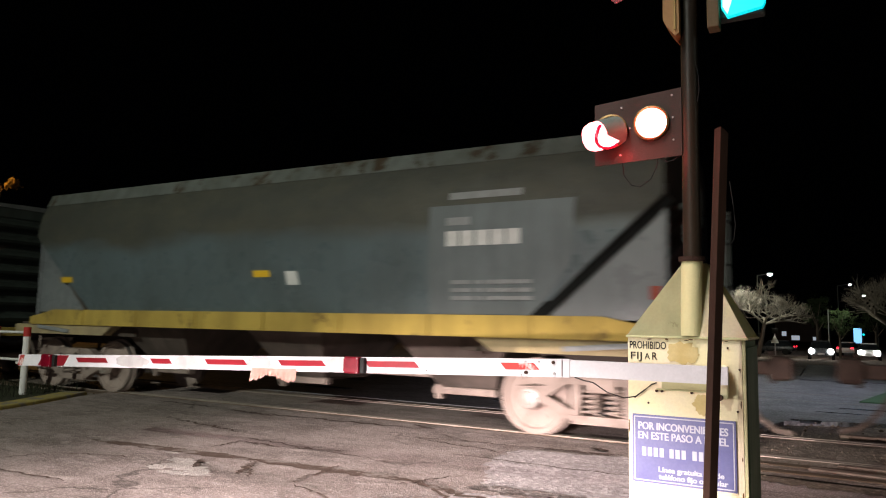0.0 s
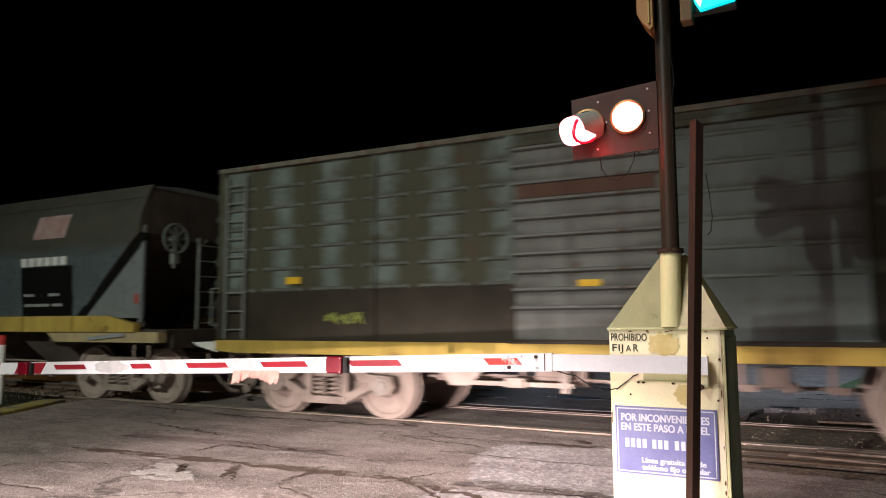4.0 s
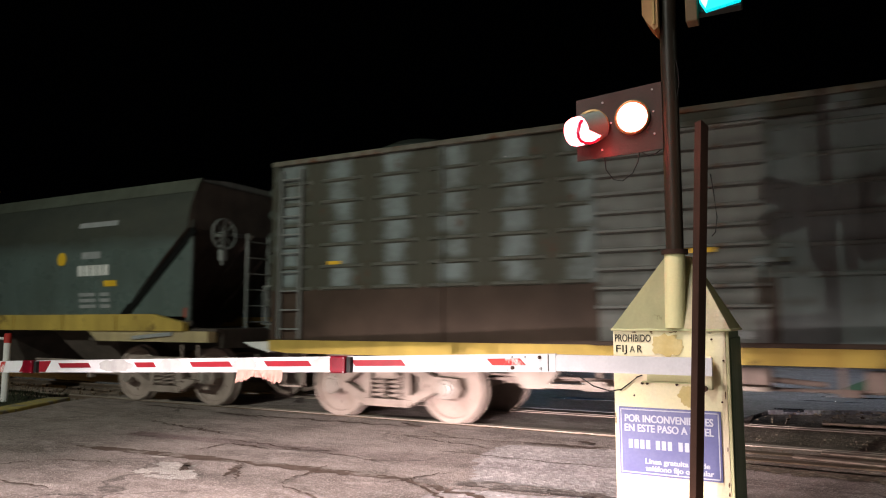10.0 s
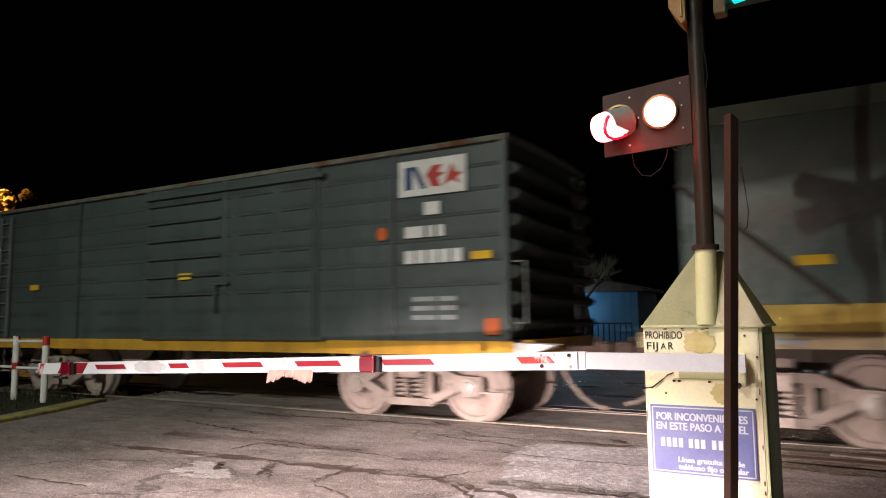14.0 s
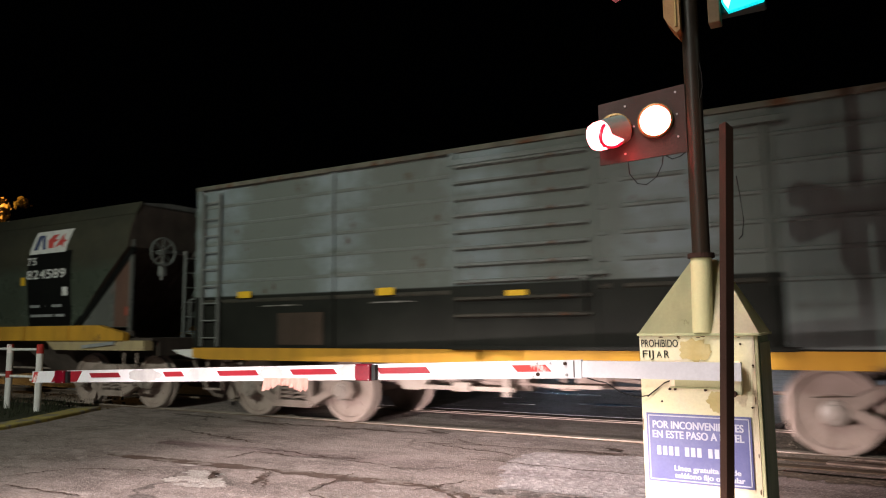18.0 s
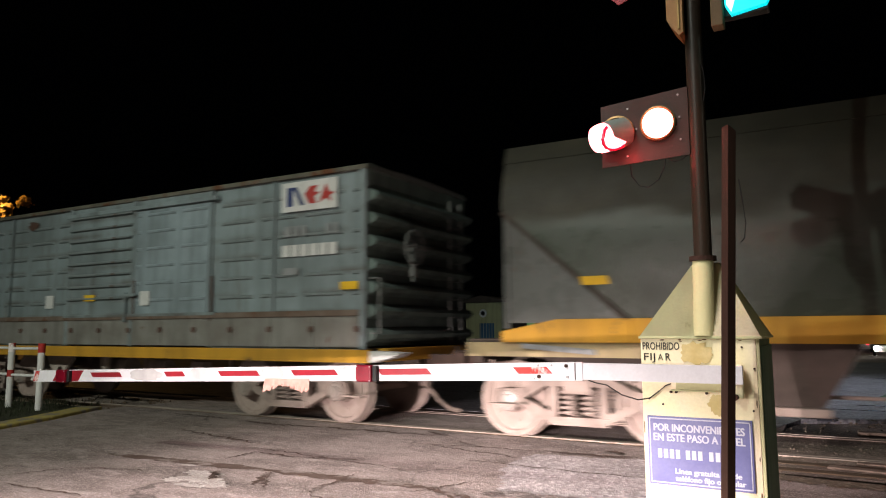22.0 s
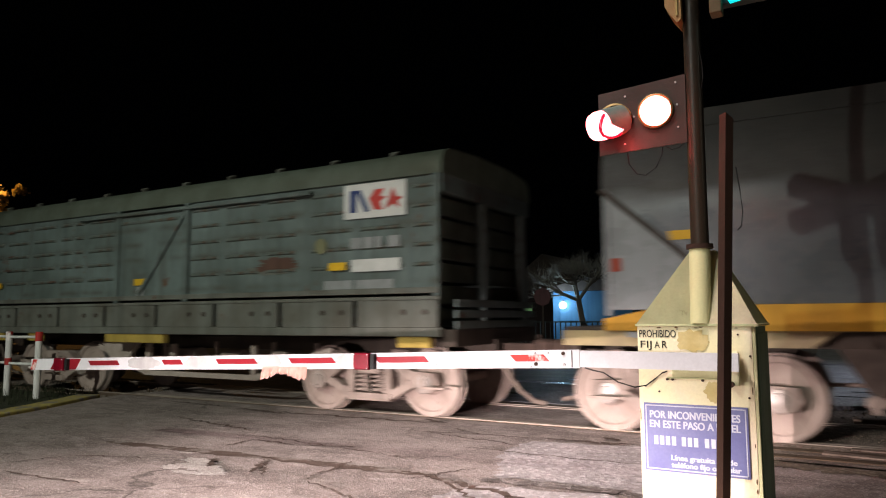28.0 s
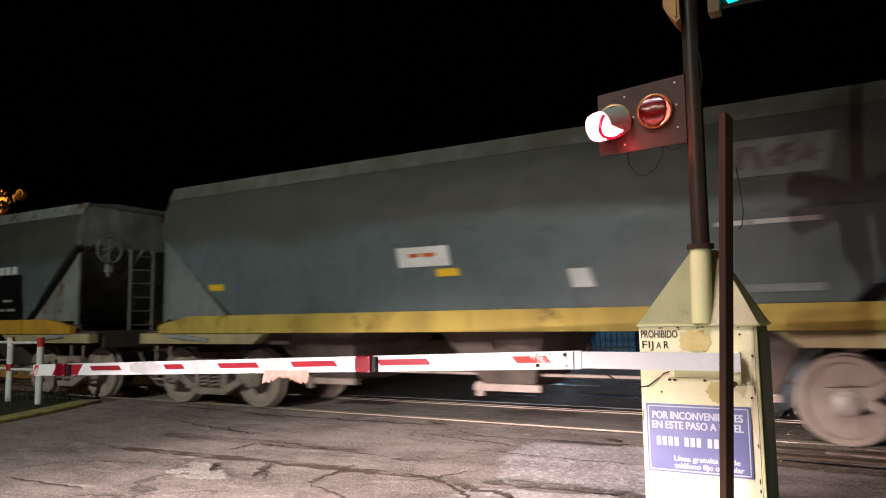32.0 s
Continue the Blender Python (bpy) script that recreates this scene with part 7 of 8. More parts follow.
            part("end_corner", boxes(((L + 0.02, 1.27, 2.36), (0.10, 0.09, 2.42)), bevel=0.015), "corner_teal", car, "dark teal corner post")
            part("bay_beam", boxes(((L + 0.36, 0.02, 2.30), (0.07, 1.5, 0.16)), bevel=0.01), "end_teal", car, "grey beam of the end frame")
            for yy in (-0.69, -0.22, 0.70):
                part("bay_post", boxes(((L + 0.36, yy, 1.72), (0.07, 0.07, 1.02)), bevel=0.01), "end_teal", car, "grey post of the end frame")
            part("bay_board", boxes(((L + 0.07, -0.25, 2.92), (0.03, 0.95, 0.13))), "mark_faint", car, "faded white board on the header")
        elif s > 0:
            ladder(car, L + 0.48, -0.36, 1.20, 2.78, 0.50, 6, "y")
    # sill with tapered ends
    part("side_sill", prism(bmesh.new(), [(-L, 1.19), (L, 1.19), (L, 1.32), (L - 0.70, 1.46), (-L + 0.70, 1.46), (-L, 1.32)], 1, -1.47, -1.36), sill, car, "stained side sill")
    # dark plates added to close the see-through gaps behind the sill
    part("sill_gap_plate", boxes(((0, -1.18, 1.30), (2 * L - 0.2, 0.04, 0.12))), "under", car, "dark plate added to close the underframe gap")
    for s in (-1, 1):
        part("end_gap_plate", boxes(((s * (L - 1.3), -1.16, 1.13), (2.6, 0.04, 0.24))), "under", car, "dark plate added to close the underframe gap")
    part("far_sill", boxes(((0, 1.40, 1.35), (2 * L, 0.10, 0.22))), sill, car)
    for k in range(7):
        part("sill_gusset", boxes(((-4.2 + 1.4 * k, -1.475, 1.325), (0.05, 0.03, 0.25))), sill, car)
    for s in (-1, 1):
        part("bolster_beam", prism(bmesh.new(), [(s * (L - 2.3), 1.188), (s * (L + 0.50), 1.188), (s * (L + 0.50), 1.02), (s * (L - 2.05), 1.02)], 1, -1.43, -1.25), "sill_dust", car, "dusty stepped end underframe")
        part("end_platform", boxes(((s * (L - 0.02), 0, 1.20), (1.1, 2.6, 0.06)), bevel=0.01), "under", car)
        part("end_beam", boxes(((s * (L + 0.47), 0, 1.05), (0.12, 2.3, 0.26)), bevel=0.01), "under", car)
        bm = prism(bmesh.new(), [(s * (L - 1.15), 1.05), (s * (L - 0.25), 1.12), (s * (L - 0.25), 1.18), (s * (L - 1.15), 1.11)], 1, -1.47, -1.41)
        part("end_stringer", bm, "mark_faint", car, "pale sloping end stringer")
    # three bottom hoppers with outlet gates and daylight between them
    for x, up, low in ((-2.78, 0.88, 0.38), (0.16, 0.78, 0.34), (2.96, 0.90, 0.40)):
        bm = bmesh.new()
        top_v = [bm.verts.new(p) for p in ((x - up, -1.30, 1.32), (x + up, -1.30, 1.32), (x + up, 1.30, 1.32), (x - up, 1.30, 1.32))]
        low_v = [bm.verts.new(p) for p in ((x - low, -0.58, 0.44), (x + low, -0.58, 0.44), (x + low, 0.58, 0.44), (x - low, 0.58, 0.44))]
        for k in range(4):
            bm.faces.new((top_v[k], top_v[(k + 1) % 4], low_v[(k + 1) % 4], low_v[k]))
        bm.faces.new(low_v)
        part("bottom_chute", bm, "chute", car, "dusty bottom discharge chute")
        part("chute_gate", boxes(((x, -0.64, 0.44), (0.95, 0.16, 0.10)), ((x - 0.38, -0.68, 0.42), (0.10, 0.12, 0.20)), bevel=0.02), "dust_steel", car)
    running_gear(car, L + 0.45, 4.95, True)
    if not framed:
        brake_wheel(car, L + 0.24, -0.90, 2.75, 1)
    return car


M["chute"] = worn("dusty_chute", (0.12, 0.093, 0.08), (0.065, 0.052, 0.044), rough=0.9, scale=2.5)
HOP_FINE = dict(rough=0.25, streak=0.3, scale=0.8, spec=0.45)
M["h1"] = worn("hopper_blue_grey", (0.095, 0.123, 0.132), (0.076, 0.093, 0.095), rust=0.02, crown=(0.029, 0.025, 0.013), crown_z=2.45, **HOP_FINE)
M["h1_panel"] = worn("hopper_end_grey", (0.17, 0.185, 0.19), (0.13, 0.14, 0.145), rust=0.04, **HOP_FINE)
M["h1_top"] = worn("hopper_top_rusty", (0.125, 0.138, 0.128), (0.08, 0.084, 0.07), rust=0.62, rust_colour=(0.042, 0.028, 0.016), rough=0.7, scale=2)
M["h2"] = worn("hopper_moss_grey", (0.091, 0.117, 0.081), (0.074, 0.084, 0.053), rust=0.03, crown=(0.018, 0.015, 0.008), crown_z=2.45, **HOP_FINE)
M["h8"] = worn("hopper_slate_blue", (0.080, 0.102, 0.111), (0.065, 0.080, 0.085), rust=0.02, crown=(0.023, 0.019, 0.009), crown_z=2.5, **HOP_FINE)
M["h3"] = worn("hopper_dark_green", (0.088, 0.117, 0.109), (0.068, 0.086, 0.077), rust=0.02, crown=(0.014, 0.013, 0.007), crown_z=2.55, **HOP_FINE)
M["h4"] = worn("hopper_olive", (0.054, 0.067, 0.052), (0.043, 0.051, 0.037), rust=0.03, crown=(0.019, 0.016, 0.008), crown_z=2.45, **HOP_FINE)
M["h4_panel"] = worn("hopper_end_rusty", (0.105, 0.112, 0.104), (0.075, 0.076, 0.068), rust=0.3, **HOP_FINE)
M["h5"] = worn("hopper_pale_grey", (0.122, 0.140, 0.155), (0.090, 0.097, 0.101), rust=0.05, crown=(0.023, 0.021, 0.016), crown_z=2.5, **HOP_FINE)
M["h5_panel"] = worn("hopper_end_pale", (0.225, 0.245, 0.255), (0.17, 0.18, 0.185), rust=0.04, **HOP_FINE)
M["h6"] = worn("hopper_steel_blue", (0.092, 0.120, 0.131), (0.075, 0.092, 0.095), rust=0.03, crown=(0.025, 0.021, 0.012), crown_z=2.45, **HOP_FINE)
M["h3_top"] = worn("hopper_top_dull", (0.075, 0.085, 0.066), (0.055, 0.058, 0.044), rust=0.1, rough=0.6, scale=2)
M["h6_top"] = worn("hopper_top_grime", (0.12, 0.13, 0.115), (0.06, 0.055, 0.036), rust=0.3, rough=0.7, scale=2)
M["end_teal"] = worn("pale_teal_end", (0.30, 0.36, 0.36), (0.20, 0.245, 0.24), rust=0.15, rough=0.55, scale=1.6, streak=0.6)
M["corner_teal"] = worn("dark_teal_corner", (0.045, 0.085, 0.09), (0.03, 0.055, 0.058), rust=0.1, rough=0.5)
M["h7"] = worn("hopper_mottled", (0.22, 0.235, 0.225), (0.10, 0.10, 0.09), rust=0.5, rough=0.7, scale=1.6)
M["repaint"] = worn("lighter_repaint", (0.138, 0.158, 0.162), (0.112, 0.13, 0.132), rough=0.42, streak=0.4, scale=2)


def marks(car, spots, material="mark_yellow", w=0.32, h=0.10, name="reflector_mark", label="yellow reflective mark"):
    for x, z in spots:
        sticker(car, name, x, z, w, h, material, hop_side, label, -0.01)


def end_mark(car, x, z=1.85):
    sticker(car, "reflector_mark", x + math.copysign(0.14, x), z - 0.12, 0.13, 0.15, "mark_red", -1.343, "dull orange-red reflective mark")


def skin(car, name, left, right, z0, z1, material, label, off=0.004):
    """A painted field that follows the barrel; left and right: its edges as (height, x) pairs."""
    def edge(pairs, z):
        return float(np.interp(z, [p[0] for p in pairs], [p[1] for p in pairs]))
    levels = sorted({z0, z1, *[z for z in (1.6, 2.0, 2.4, 2.7, 2.95, 3.2, 3.42) if z0 < z < z1], *[z for z, _ in left + right if z0 < z < z1]})
    bm = bmesh.new()
    rows = []
    for z in levels:
        a, b = edge(left, z), edge(right, z)
        rows.append([bm.verts.new((a + (b - a) * k / 4, -hop_y(z) - off, z)) for k in range(5)])
    for p, q in zip(rows[:-1], rows[1:]):
        for k in range(4):
            bm.faces.new((p[k], p[k + 1], q[k + 1], q[k]))
    return part(name, bm, material, car, label, smooth=True)


def on_patch(z):
    return -hop_y(z) - 0.011


def wagon_h1(x0):
    car = hopper_car(x0, "h1", "h1_panel", "yellow", "blue-grey covered hopper wagon, rust-spotted roof edge, yellow sill", "h1_top", True)
    skin(car, "repaint_patch", [(1.47, 2.76), (2.85, 2.80)], [(1.47, 4.22), (2.1, 4.70), (2.85, 4.75)], 1.47, 2.85, "repaint", "lighter repainted patch")
    bar_text(car, 3.05, 2.42, (0.17,) * 5, 0.19, "mark_white", on_patch, 0.04)
    bar_text(car, 3.05, 2.64, (0.34,), 0.10, "mark_faint", on_patch)
    bar_text(car, 3.08, 2.97, (1.0,), 0.09, "mark_faint", hop_side)
    for z in (1.87, 1.77, 1.67):
        bar_text(car, 3.10, z, (0.30, 0.08, 0.62), 0.05, "mark_faint", on_patch)
    marks(car, ((-4.80, 2.00), (-0.10, 2.03)))
    sticker(car, "paper_label", 0.49, 1.96, 0.22, 0.20, "mark_white", hop_side, "white paper label", -0.02)
    end_mark(car, 5.5)
    return car


def wagon_h2(x0, paint="h2", label="moss-grey covered hopper wagon with black number panel and yellow sill"):
    car = hopper_car(x0, paint, "h1_panel", "yellow", label, paint)
    black_panel(car, 3.35, 1.45)
    sticker(car, "emblem_plate", 3.45, 3.05, 0.9, 0.42, "faded_red", hop_side, "faded red and white emblem", 0.04)
    marks(car, ((-0.5, 1.54),) if paint == "h8" else ((-0.2, 2.0), (-4.6, 1.95)))
    sticker(car, "paper_label", 0.4, 2.02, 0.26, 0.24, "mark_white", hop_side, "white paper label", -0.02)
    end_mark(car, 5.5)
    end_mark(car, -5.5)
    return car


def wagon_h8(x0):
    return wagon_h2(x0, "h8", "slate-blue covered hopper wagon, olive grime on top, yellow sill")


M["faded_red"] = worn("faded_emblem", (0.33, 0.26, 0.25), (0.28, 0.14, 0.12), rough=0.7, scale=5, bump=0)


def black_panel(car, x, w, number="", high=2.34):
    skin(car, "number_panel", [(1.47, x - w / 2), (high, x - w / 2 + 0.04)], [(1.47, x + w / 2 - 0.05), (1.7, x + w / 2), (high, x + w / 2 + 0.04)], 1.47, high,
         "b4_black", "black painted number panel")
    side = lambda z: -hop_y(z) - 0.011
    if number:
        figures(car, number, 0.24, x - w / 2 + 0.05, side(2.45) - 0.016, 2.36, 1.26)
    else:
        bar_text(car, x - w / 2 + 0.05, 2.43, (0.17,) * 6, 0.15, "mark_white", side, 0.05)
    bar_text(car, x - w / 2 + 0.1, 1.84, (0.3, 0.0001, 0.3), 0.05, "mark_faint", side, 0.2)
    bar_text(car, x - w / 2 + 0.1, 1.66, (0.7, 0.28), 0.05, "mark_faint", side, 0.08)


def wagon_h3(x0):
    car = hopper_car(x0, "h3", "h3", "yellow", "dark green-grey covered hopper wagon with fresh white number and yellow sill", "h3_top")
    bar_text(car, 3.12, 2.21, (0.14, 0.14, 0.14, 0.14, 0.12), 0.18, "mark_white", hop_side, 0.03)
    bar_text(car, 3.22, 2.47, (0.5,), 0.12, "mark_faint", hop_side)
    bar_text(car, 3.1, 3.0, (1.0,), 0.09, "mark_faint", hop_side)
    for z in (1.80, 1.70, 1.60):
        bar_text(car, 3.12, z, (0.42, 0.25), 0.06, "mark_faint", hop_side, 0.12)
    part("round_badge", lathe(bmesh.new(), [(0, 0.12), (0.008, 0.12)], (2.69, hop_side(2.43), 2.43), (0, -1, 0.03), 20), "mark_yellow", car, "round yellow badge")
    marks(car, ((-4.5, 1.90), (-0.12, 1.92), (3.95, 1.98)))
    end_mark(car, 5.55, 1.6)
    return car


def wagon_h4(x0):
    car = hopper_car(x0, "h4", "h4_panel", "orange", "olive-grey covered hopper wagon with black number panel and worn yellow sill", "h4")
    black_panel(car, 3.44, 1.38, "824589", 2.86)
    emblem(car, 3.44, 3.06, hop_side, 1.15, 0.44, False, 0.06)
    figures(car, "75", 0.20, 2.80, hop_side(2.7) - 0.020, 2.63, 0.32)
    marks(car, ((-0.06, 1.90), (-4.6, 1.9)))
    sticker(car, "reflector_mark", 2.63, 2.33, 0.14, 0.16, "mark_yellow", hop_side, "yellow reflective mark")
    sticker(car, "rust_field", 5.53, 2.03, 0.44, 1.2, "rust_brown", -1.338, "brown rusted end strip")
    end_mark(car, 5.52, 1.82)
    sticker(car, "paper_label", 3.98, 2.1, 0.16, 0.16, "mark_white", lambda z: -hop_y(z) - 0.013, "white paper label")
    return car


def wagon_h5(x0):
    car = hopper_car(x0, "h5", "h5_panel", "orange", "grey streaked covered hopper wagon with orange-yellow sill", "h5", False, "under", True)
    bar_text(car, 3.1, 2.58, (0.5,), 0.15, "mark_faint", hop_side)
    bar_text(car, 3.1, 2.80, (0.34,), 0.11, "mark_faint", hop_side)
    bar_text(car, 3.1, 2.36, (0.62,), 0.09, "mark_faint", hop_side)
    marks(car, ((-4.85, 2.22), (-0.36, 2.24), (2.36, 2.17)))
    end_mark(car, 5.5)
    end_mark(car, -5.5, 2.05)
    return car


def wagon_h6(x0):
    car = hopper_car(x0, "h6", "h1_panel", "yellow", "steel-blue covered hopper wagon with white labels and yellow sill", "h6_top", False, "under", True)
    brake_wheel(car, HOP_L + 0.22, -0.72, 2.74, 1)
    emblem(car, 3.57, 2.97, hop_side, 0.98, 0.40, True, 0.05)
    skin(car, "repaint_patch", [(1.47, 2.75), (2.4, 2.80)], [(1.47, 4.15), (1.95, 4.60), (2.4, 4.55)], 1.47, 2.4, "repaint", "lighter repainted patch")
    bar_text(car, 2.96, 2.30, (0.3, 0.62), 0.05, "mark_white", on_patch)
    bar_text(car, 2.90, 1.62, (1.04,), 0.08, "mark_faint", on_patch)
    sticker(car, "paper_notice", -0.66, 2.17, 0.78, 0.26, "mark_white", hop_side, "white notice with unreadable red lines", -0.02)
    bar_text(car, -0.88, 2.19, (0.16, 0.2), 0.05, "mark_orange", on_patch)
    sticker(car, "paper_label", 1.46, 1.81, 0.26, 0.22, "mark_white", hop_side, "white paper label", -0.03)
    marks(car, ((-0.30, 1.95), (-4.48, 1.90)))
    end_mark(car, 5.6, 1.80)
    for z in (1.67, 1.57):
        sticker(car, "lettering_bar", 4.95, z, 0.36, 0.035, "mark_white", -1.343)
    return car


def wagon_h7(x0):
    car = hopper_car(x0, "h6", "h7", "orange", "steel-grey covered hopper wagon with flaking rusty end", "h7", False, "h7")
    black_panel(car, 3.35, 1.45)
    return car


# the train, from its head to its tail
for build, x0 in ((wagon_h2, 7.0), (wagon_h1, -7.27), (wagon_b1, -20.65), (wagon_h8, -33.93), (wagon_b2, -47.6), (wagon_h3, -60.83), (wagon_b3, -74.3),
                  (wagon_b4, -86.9), (wagon_h4, -100.13), (wagon_b5, -113.6), (wagon_h5, -126.73), (wagon_b6, -139.6), (wagon_h6, -152.83), (wagon_h7, -166.73)):
    build(x0)


# ---- beyond the track ----
def house(name, x0, x1, y0, y1, h, wall, label, roof_h=0.6):
    t = thing(name, pose(0, 0, 0), label, "building")
    w = 0.2
    for c, size in ((((x0 + x1) / 2, y0 + w / 2, h / 2 - 0.03), (x1 - x0, w, h)), ((x0 + w / 2, (y0 + y1) / 2, h / 2 - 0.03), (w, y1 - y0 - 2 * w, h)),
                    ((x1 - w / 2, (y0 + y1) / 2, h / 2 - 0.03), (w, y1 - y0 - 2 * w, h)), (((x0 + x1) / 2, y1 - w / 2, h / 2 - 0.03), (x1 - x0, w, h))):
        part("wall", boxes((c, size)), wall, t)
    xm = (x0 + x1) / 2
    part("roof", prism(bmesh.new(), [(x0 - 0.25, h - 0.02), (x1 + 0.25, h - 0.02), (x1 + 0.25, h + 0.08), (xm, h + roof_h), (x0 - 0.25, h + 0.08)], 1, y0 - 0.25, y1 + 0.25), "under", t, "dark roof")
    return t


def fence(t, x0, x1, y, h, n, material="hut_blue"):
    part("fence_rail", boxes((((x0 + x1) / 2, y, h), (x1 - x0, 0.04, 0.05)), (((x0 + x1) / 2, y, 0.25), (x1 - x0, 0.04, 0.05))), material, t)
    for k in range(n):
        part("fence_bar", boxes(((x0 + (x1 - x0) * k / (n - 1), y, h / 2), (0.035, 0.035, h))), material, t)


# small blue hut with a bright lamp over its door
hut = house("blue_hut", -9.7, -6.6, 26.0, 29.0, 2.35, "hut_blue", "small blue-plastered hut with a bright lamp over the door", 0.5)
d = part("door", boxes(((-9.0, 25.98, 1.0), (0.8, 0.08, 2.0)), bevel=0.01), "hut_blue", hut, "blue door")
part("wall_lamp", lathe(bmesh.new(), [(0, 0.13), (0.10, 0.12), (0.16, 0.05)], (-9.25, 25.9, 1.78), (0, -1, 0), 16), "lamp_white", hut, "bright white lamp")
part("lamp_bracket", boxes(((-9.25, 25.95, 1.94), (0.1, 0.14, 0.06))), "under", hut)
f = thing("yard_fence", pose(0, 0, 0), "low blue steel fence before the hut", "fence")
fence(f, -11.5, -6.5, 24.6, 1.15, 26, "dark_green")
lamp("hut_lamp_light", "POINT", (-9.25, 25.3, 1.9), (-9.0, 20, 0), 110, (0.55, 0.78, 1.0), 0.12)
disc = thing("road_sign", pose(-7.8, 20.0, 0.0), "round brown road sign on a thin post, seen from behind", "sign")
part("sign_face", lathe(bmesh.new(), [(-0.01, 0.26), (0.0, 0.285), (0.01, 0.285)], (0, 0, 1.95), (0, 1, 0), 8), "sign_back", disc, "brown eight-sided sign plate")
part("sign_post", tube(bmesh.new(), (0, 0.03, 0.0), (0, 0.03, 1.9), 0.03, seg=8), "under", disc)
gate_house = house("brick_house", -13.3, -9.9, 30.0, 36.0, 2.6, "house", "dark brick house behind the hut", 1.6)
part("window", boxes(((-12.4, 29.97, 1.7), (0.4, 0.06, 0.4)), bevel=0.01), "window_dim", gate_house, "small dim green window")
kiosk = house("yellow_kiosk", -15.9, -14.0, 30.2, 33.0, 2.65, "hut_yellow", "small yellow-green kiosk with a blue grille", 0.3)
part("grille", boxes(((-14.75, 30.15, 1.15), (0.75, 0.06, 0.95)), bevel=0.01), "hut_blue", kiosk, "blue barred hatch")
for k in range(5):
    part("grille_bar", boxes(((-15.05 + 0.15 * k, 30.10, 1.15), (0.03, 0.03, 0.95))), "mark_faint", kiosk)
ring = bmesh.new()
lathe(ring, [(0, 0.20), (0.03, 0.20), (0.03, 0.11), (0.0, 0.11)], (-14.95, 30.18, 2.1), (0, -1, 0), 20)
part("round_sign", ring, "mark_white", kiosk, "white ring sign")


def rod(verts, faces, a, b, r0, r1, seg):
    """A tapered open tube, added to lists of points and faces."""
    q = (b - a).to_track_quat("Z", "Y")
    n = len(verts)
    for p, r in ((a, r0), (b, r1)):
        verts += [tuple(p + q @ Vector((r * math.cos(2 * math.pi * k / seg), r * math.sin(2 * math.pi * k / seg), 0))) for k in range(seg)]
    faces += [(n + k, n + (k + 1) % seg, n + seg + (k + 1) % seg, n + seg + k) for k in range(seg)]


def limb(verts, faces, a, d, length, r, depth, rng, twigs):
    rod(verts, faces, a, a + d * length, r, r * 0.62, 6 if depth > 1 else 4)
    if depth == 0:
        for k in range(twigs):
            q = (d + Vector((rng.uniform(-1, 1), rng.uniform(-1, 1), rng.uniform(-0.5, 0.9)))).normalized()
            rod(verts, faces, a + d * length * rng.uniform(0.2, 1), a + d * length * rng.uniform(0.4, 1) + q * length * rng.uniform(0.5, 1.1), r * 0.34, r * 0.12, 3)
        return
    for k in range(rng.choice((3, 4))):
        q = (d * 0.75 + Vector((rng.uniform(-1, 1), rng.uniform(-1, 1), rng.uniform(-0.25, 0.75)))).normalized()
        limb(verts, faces, a + d * length * rng.uniform(0.6, 1.0), q, length * rng.uniform(0.58, 0.8), r * 0.56, depth - 1, rng, twigs)


def bare_tree(x, y, height, seed, label, depth=4, twigs=4, fork=0.28, flat_crown=1.0, stout=1.0):
    """A pollarded tree: a stout trunk, five or more limbs and a crown of bare twigs; flat_crown below 1 spreads the limbs."""
    t = thing("bare_tree", pose(x, y, -0.06), label, "tree", "trees beyond the track")
    rng = random.Random(seed)
    part("trunk", tube(bmesh.new(), (0, 0, 0), (0.1, 0.05, height * (fork + 0.02)), height * 0.032 * stout, height * 0.026 * stout, 10), "bark", t, smooth=True)
    verts, faces = [], []
    for k in range(6):
        d = Vector((math.cos(k * 1.05 + seed), math.sin(k * 1.05 + seed), flat_crown * rng.uniform(0.5, 1.1))).normalized()
        limb(verts, faces, Vector((0.1, 0.05, height * fork)), d, height * 0.26, height * 0.016 * stout, depth - 1, rng, twigs)
    me = bpy.data.meshes.new("crown")
    me.from_pydata(verts, [], faces)
    from_mesh("crown", me, "twig", t, "bare pale twigs lit from below")
    return t


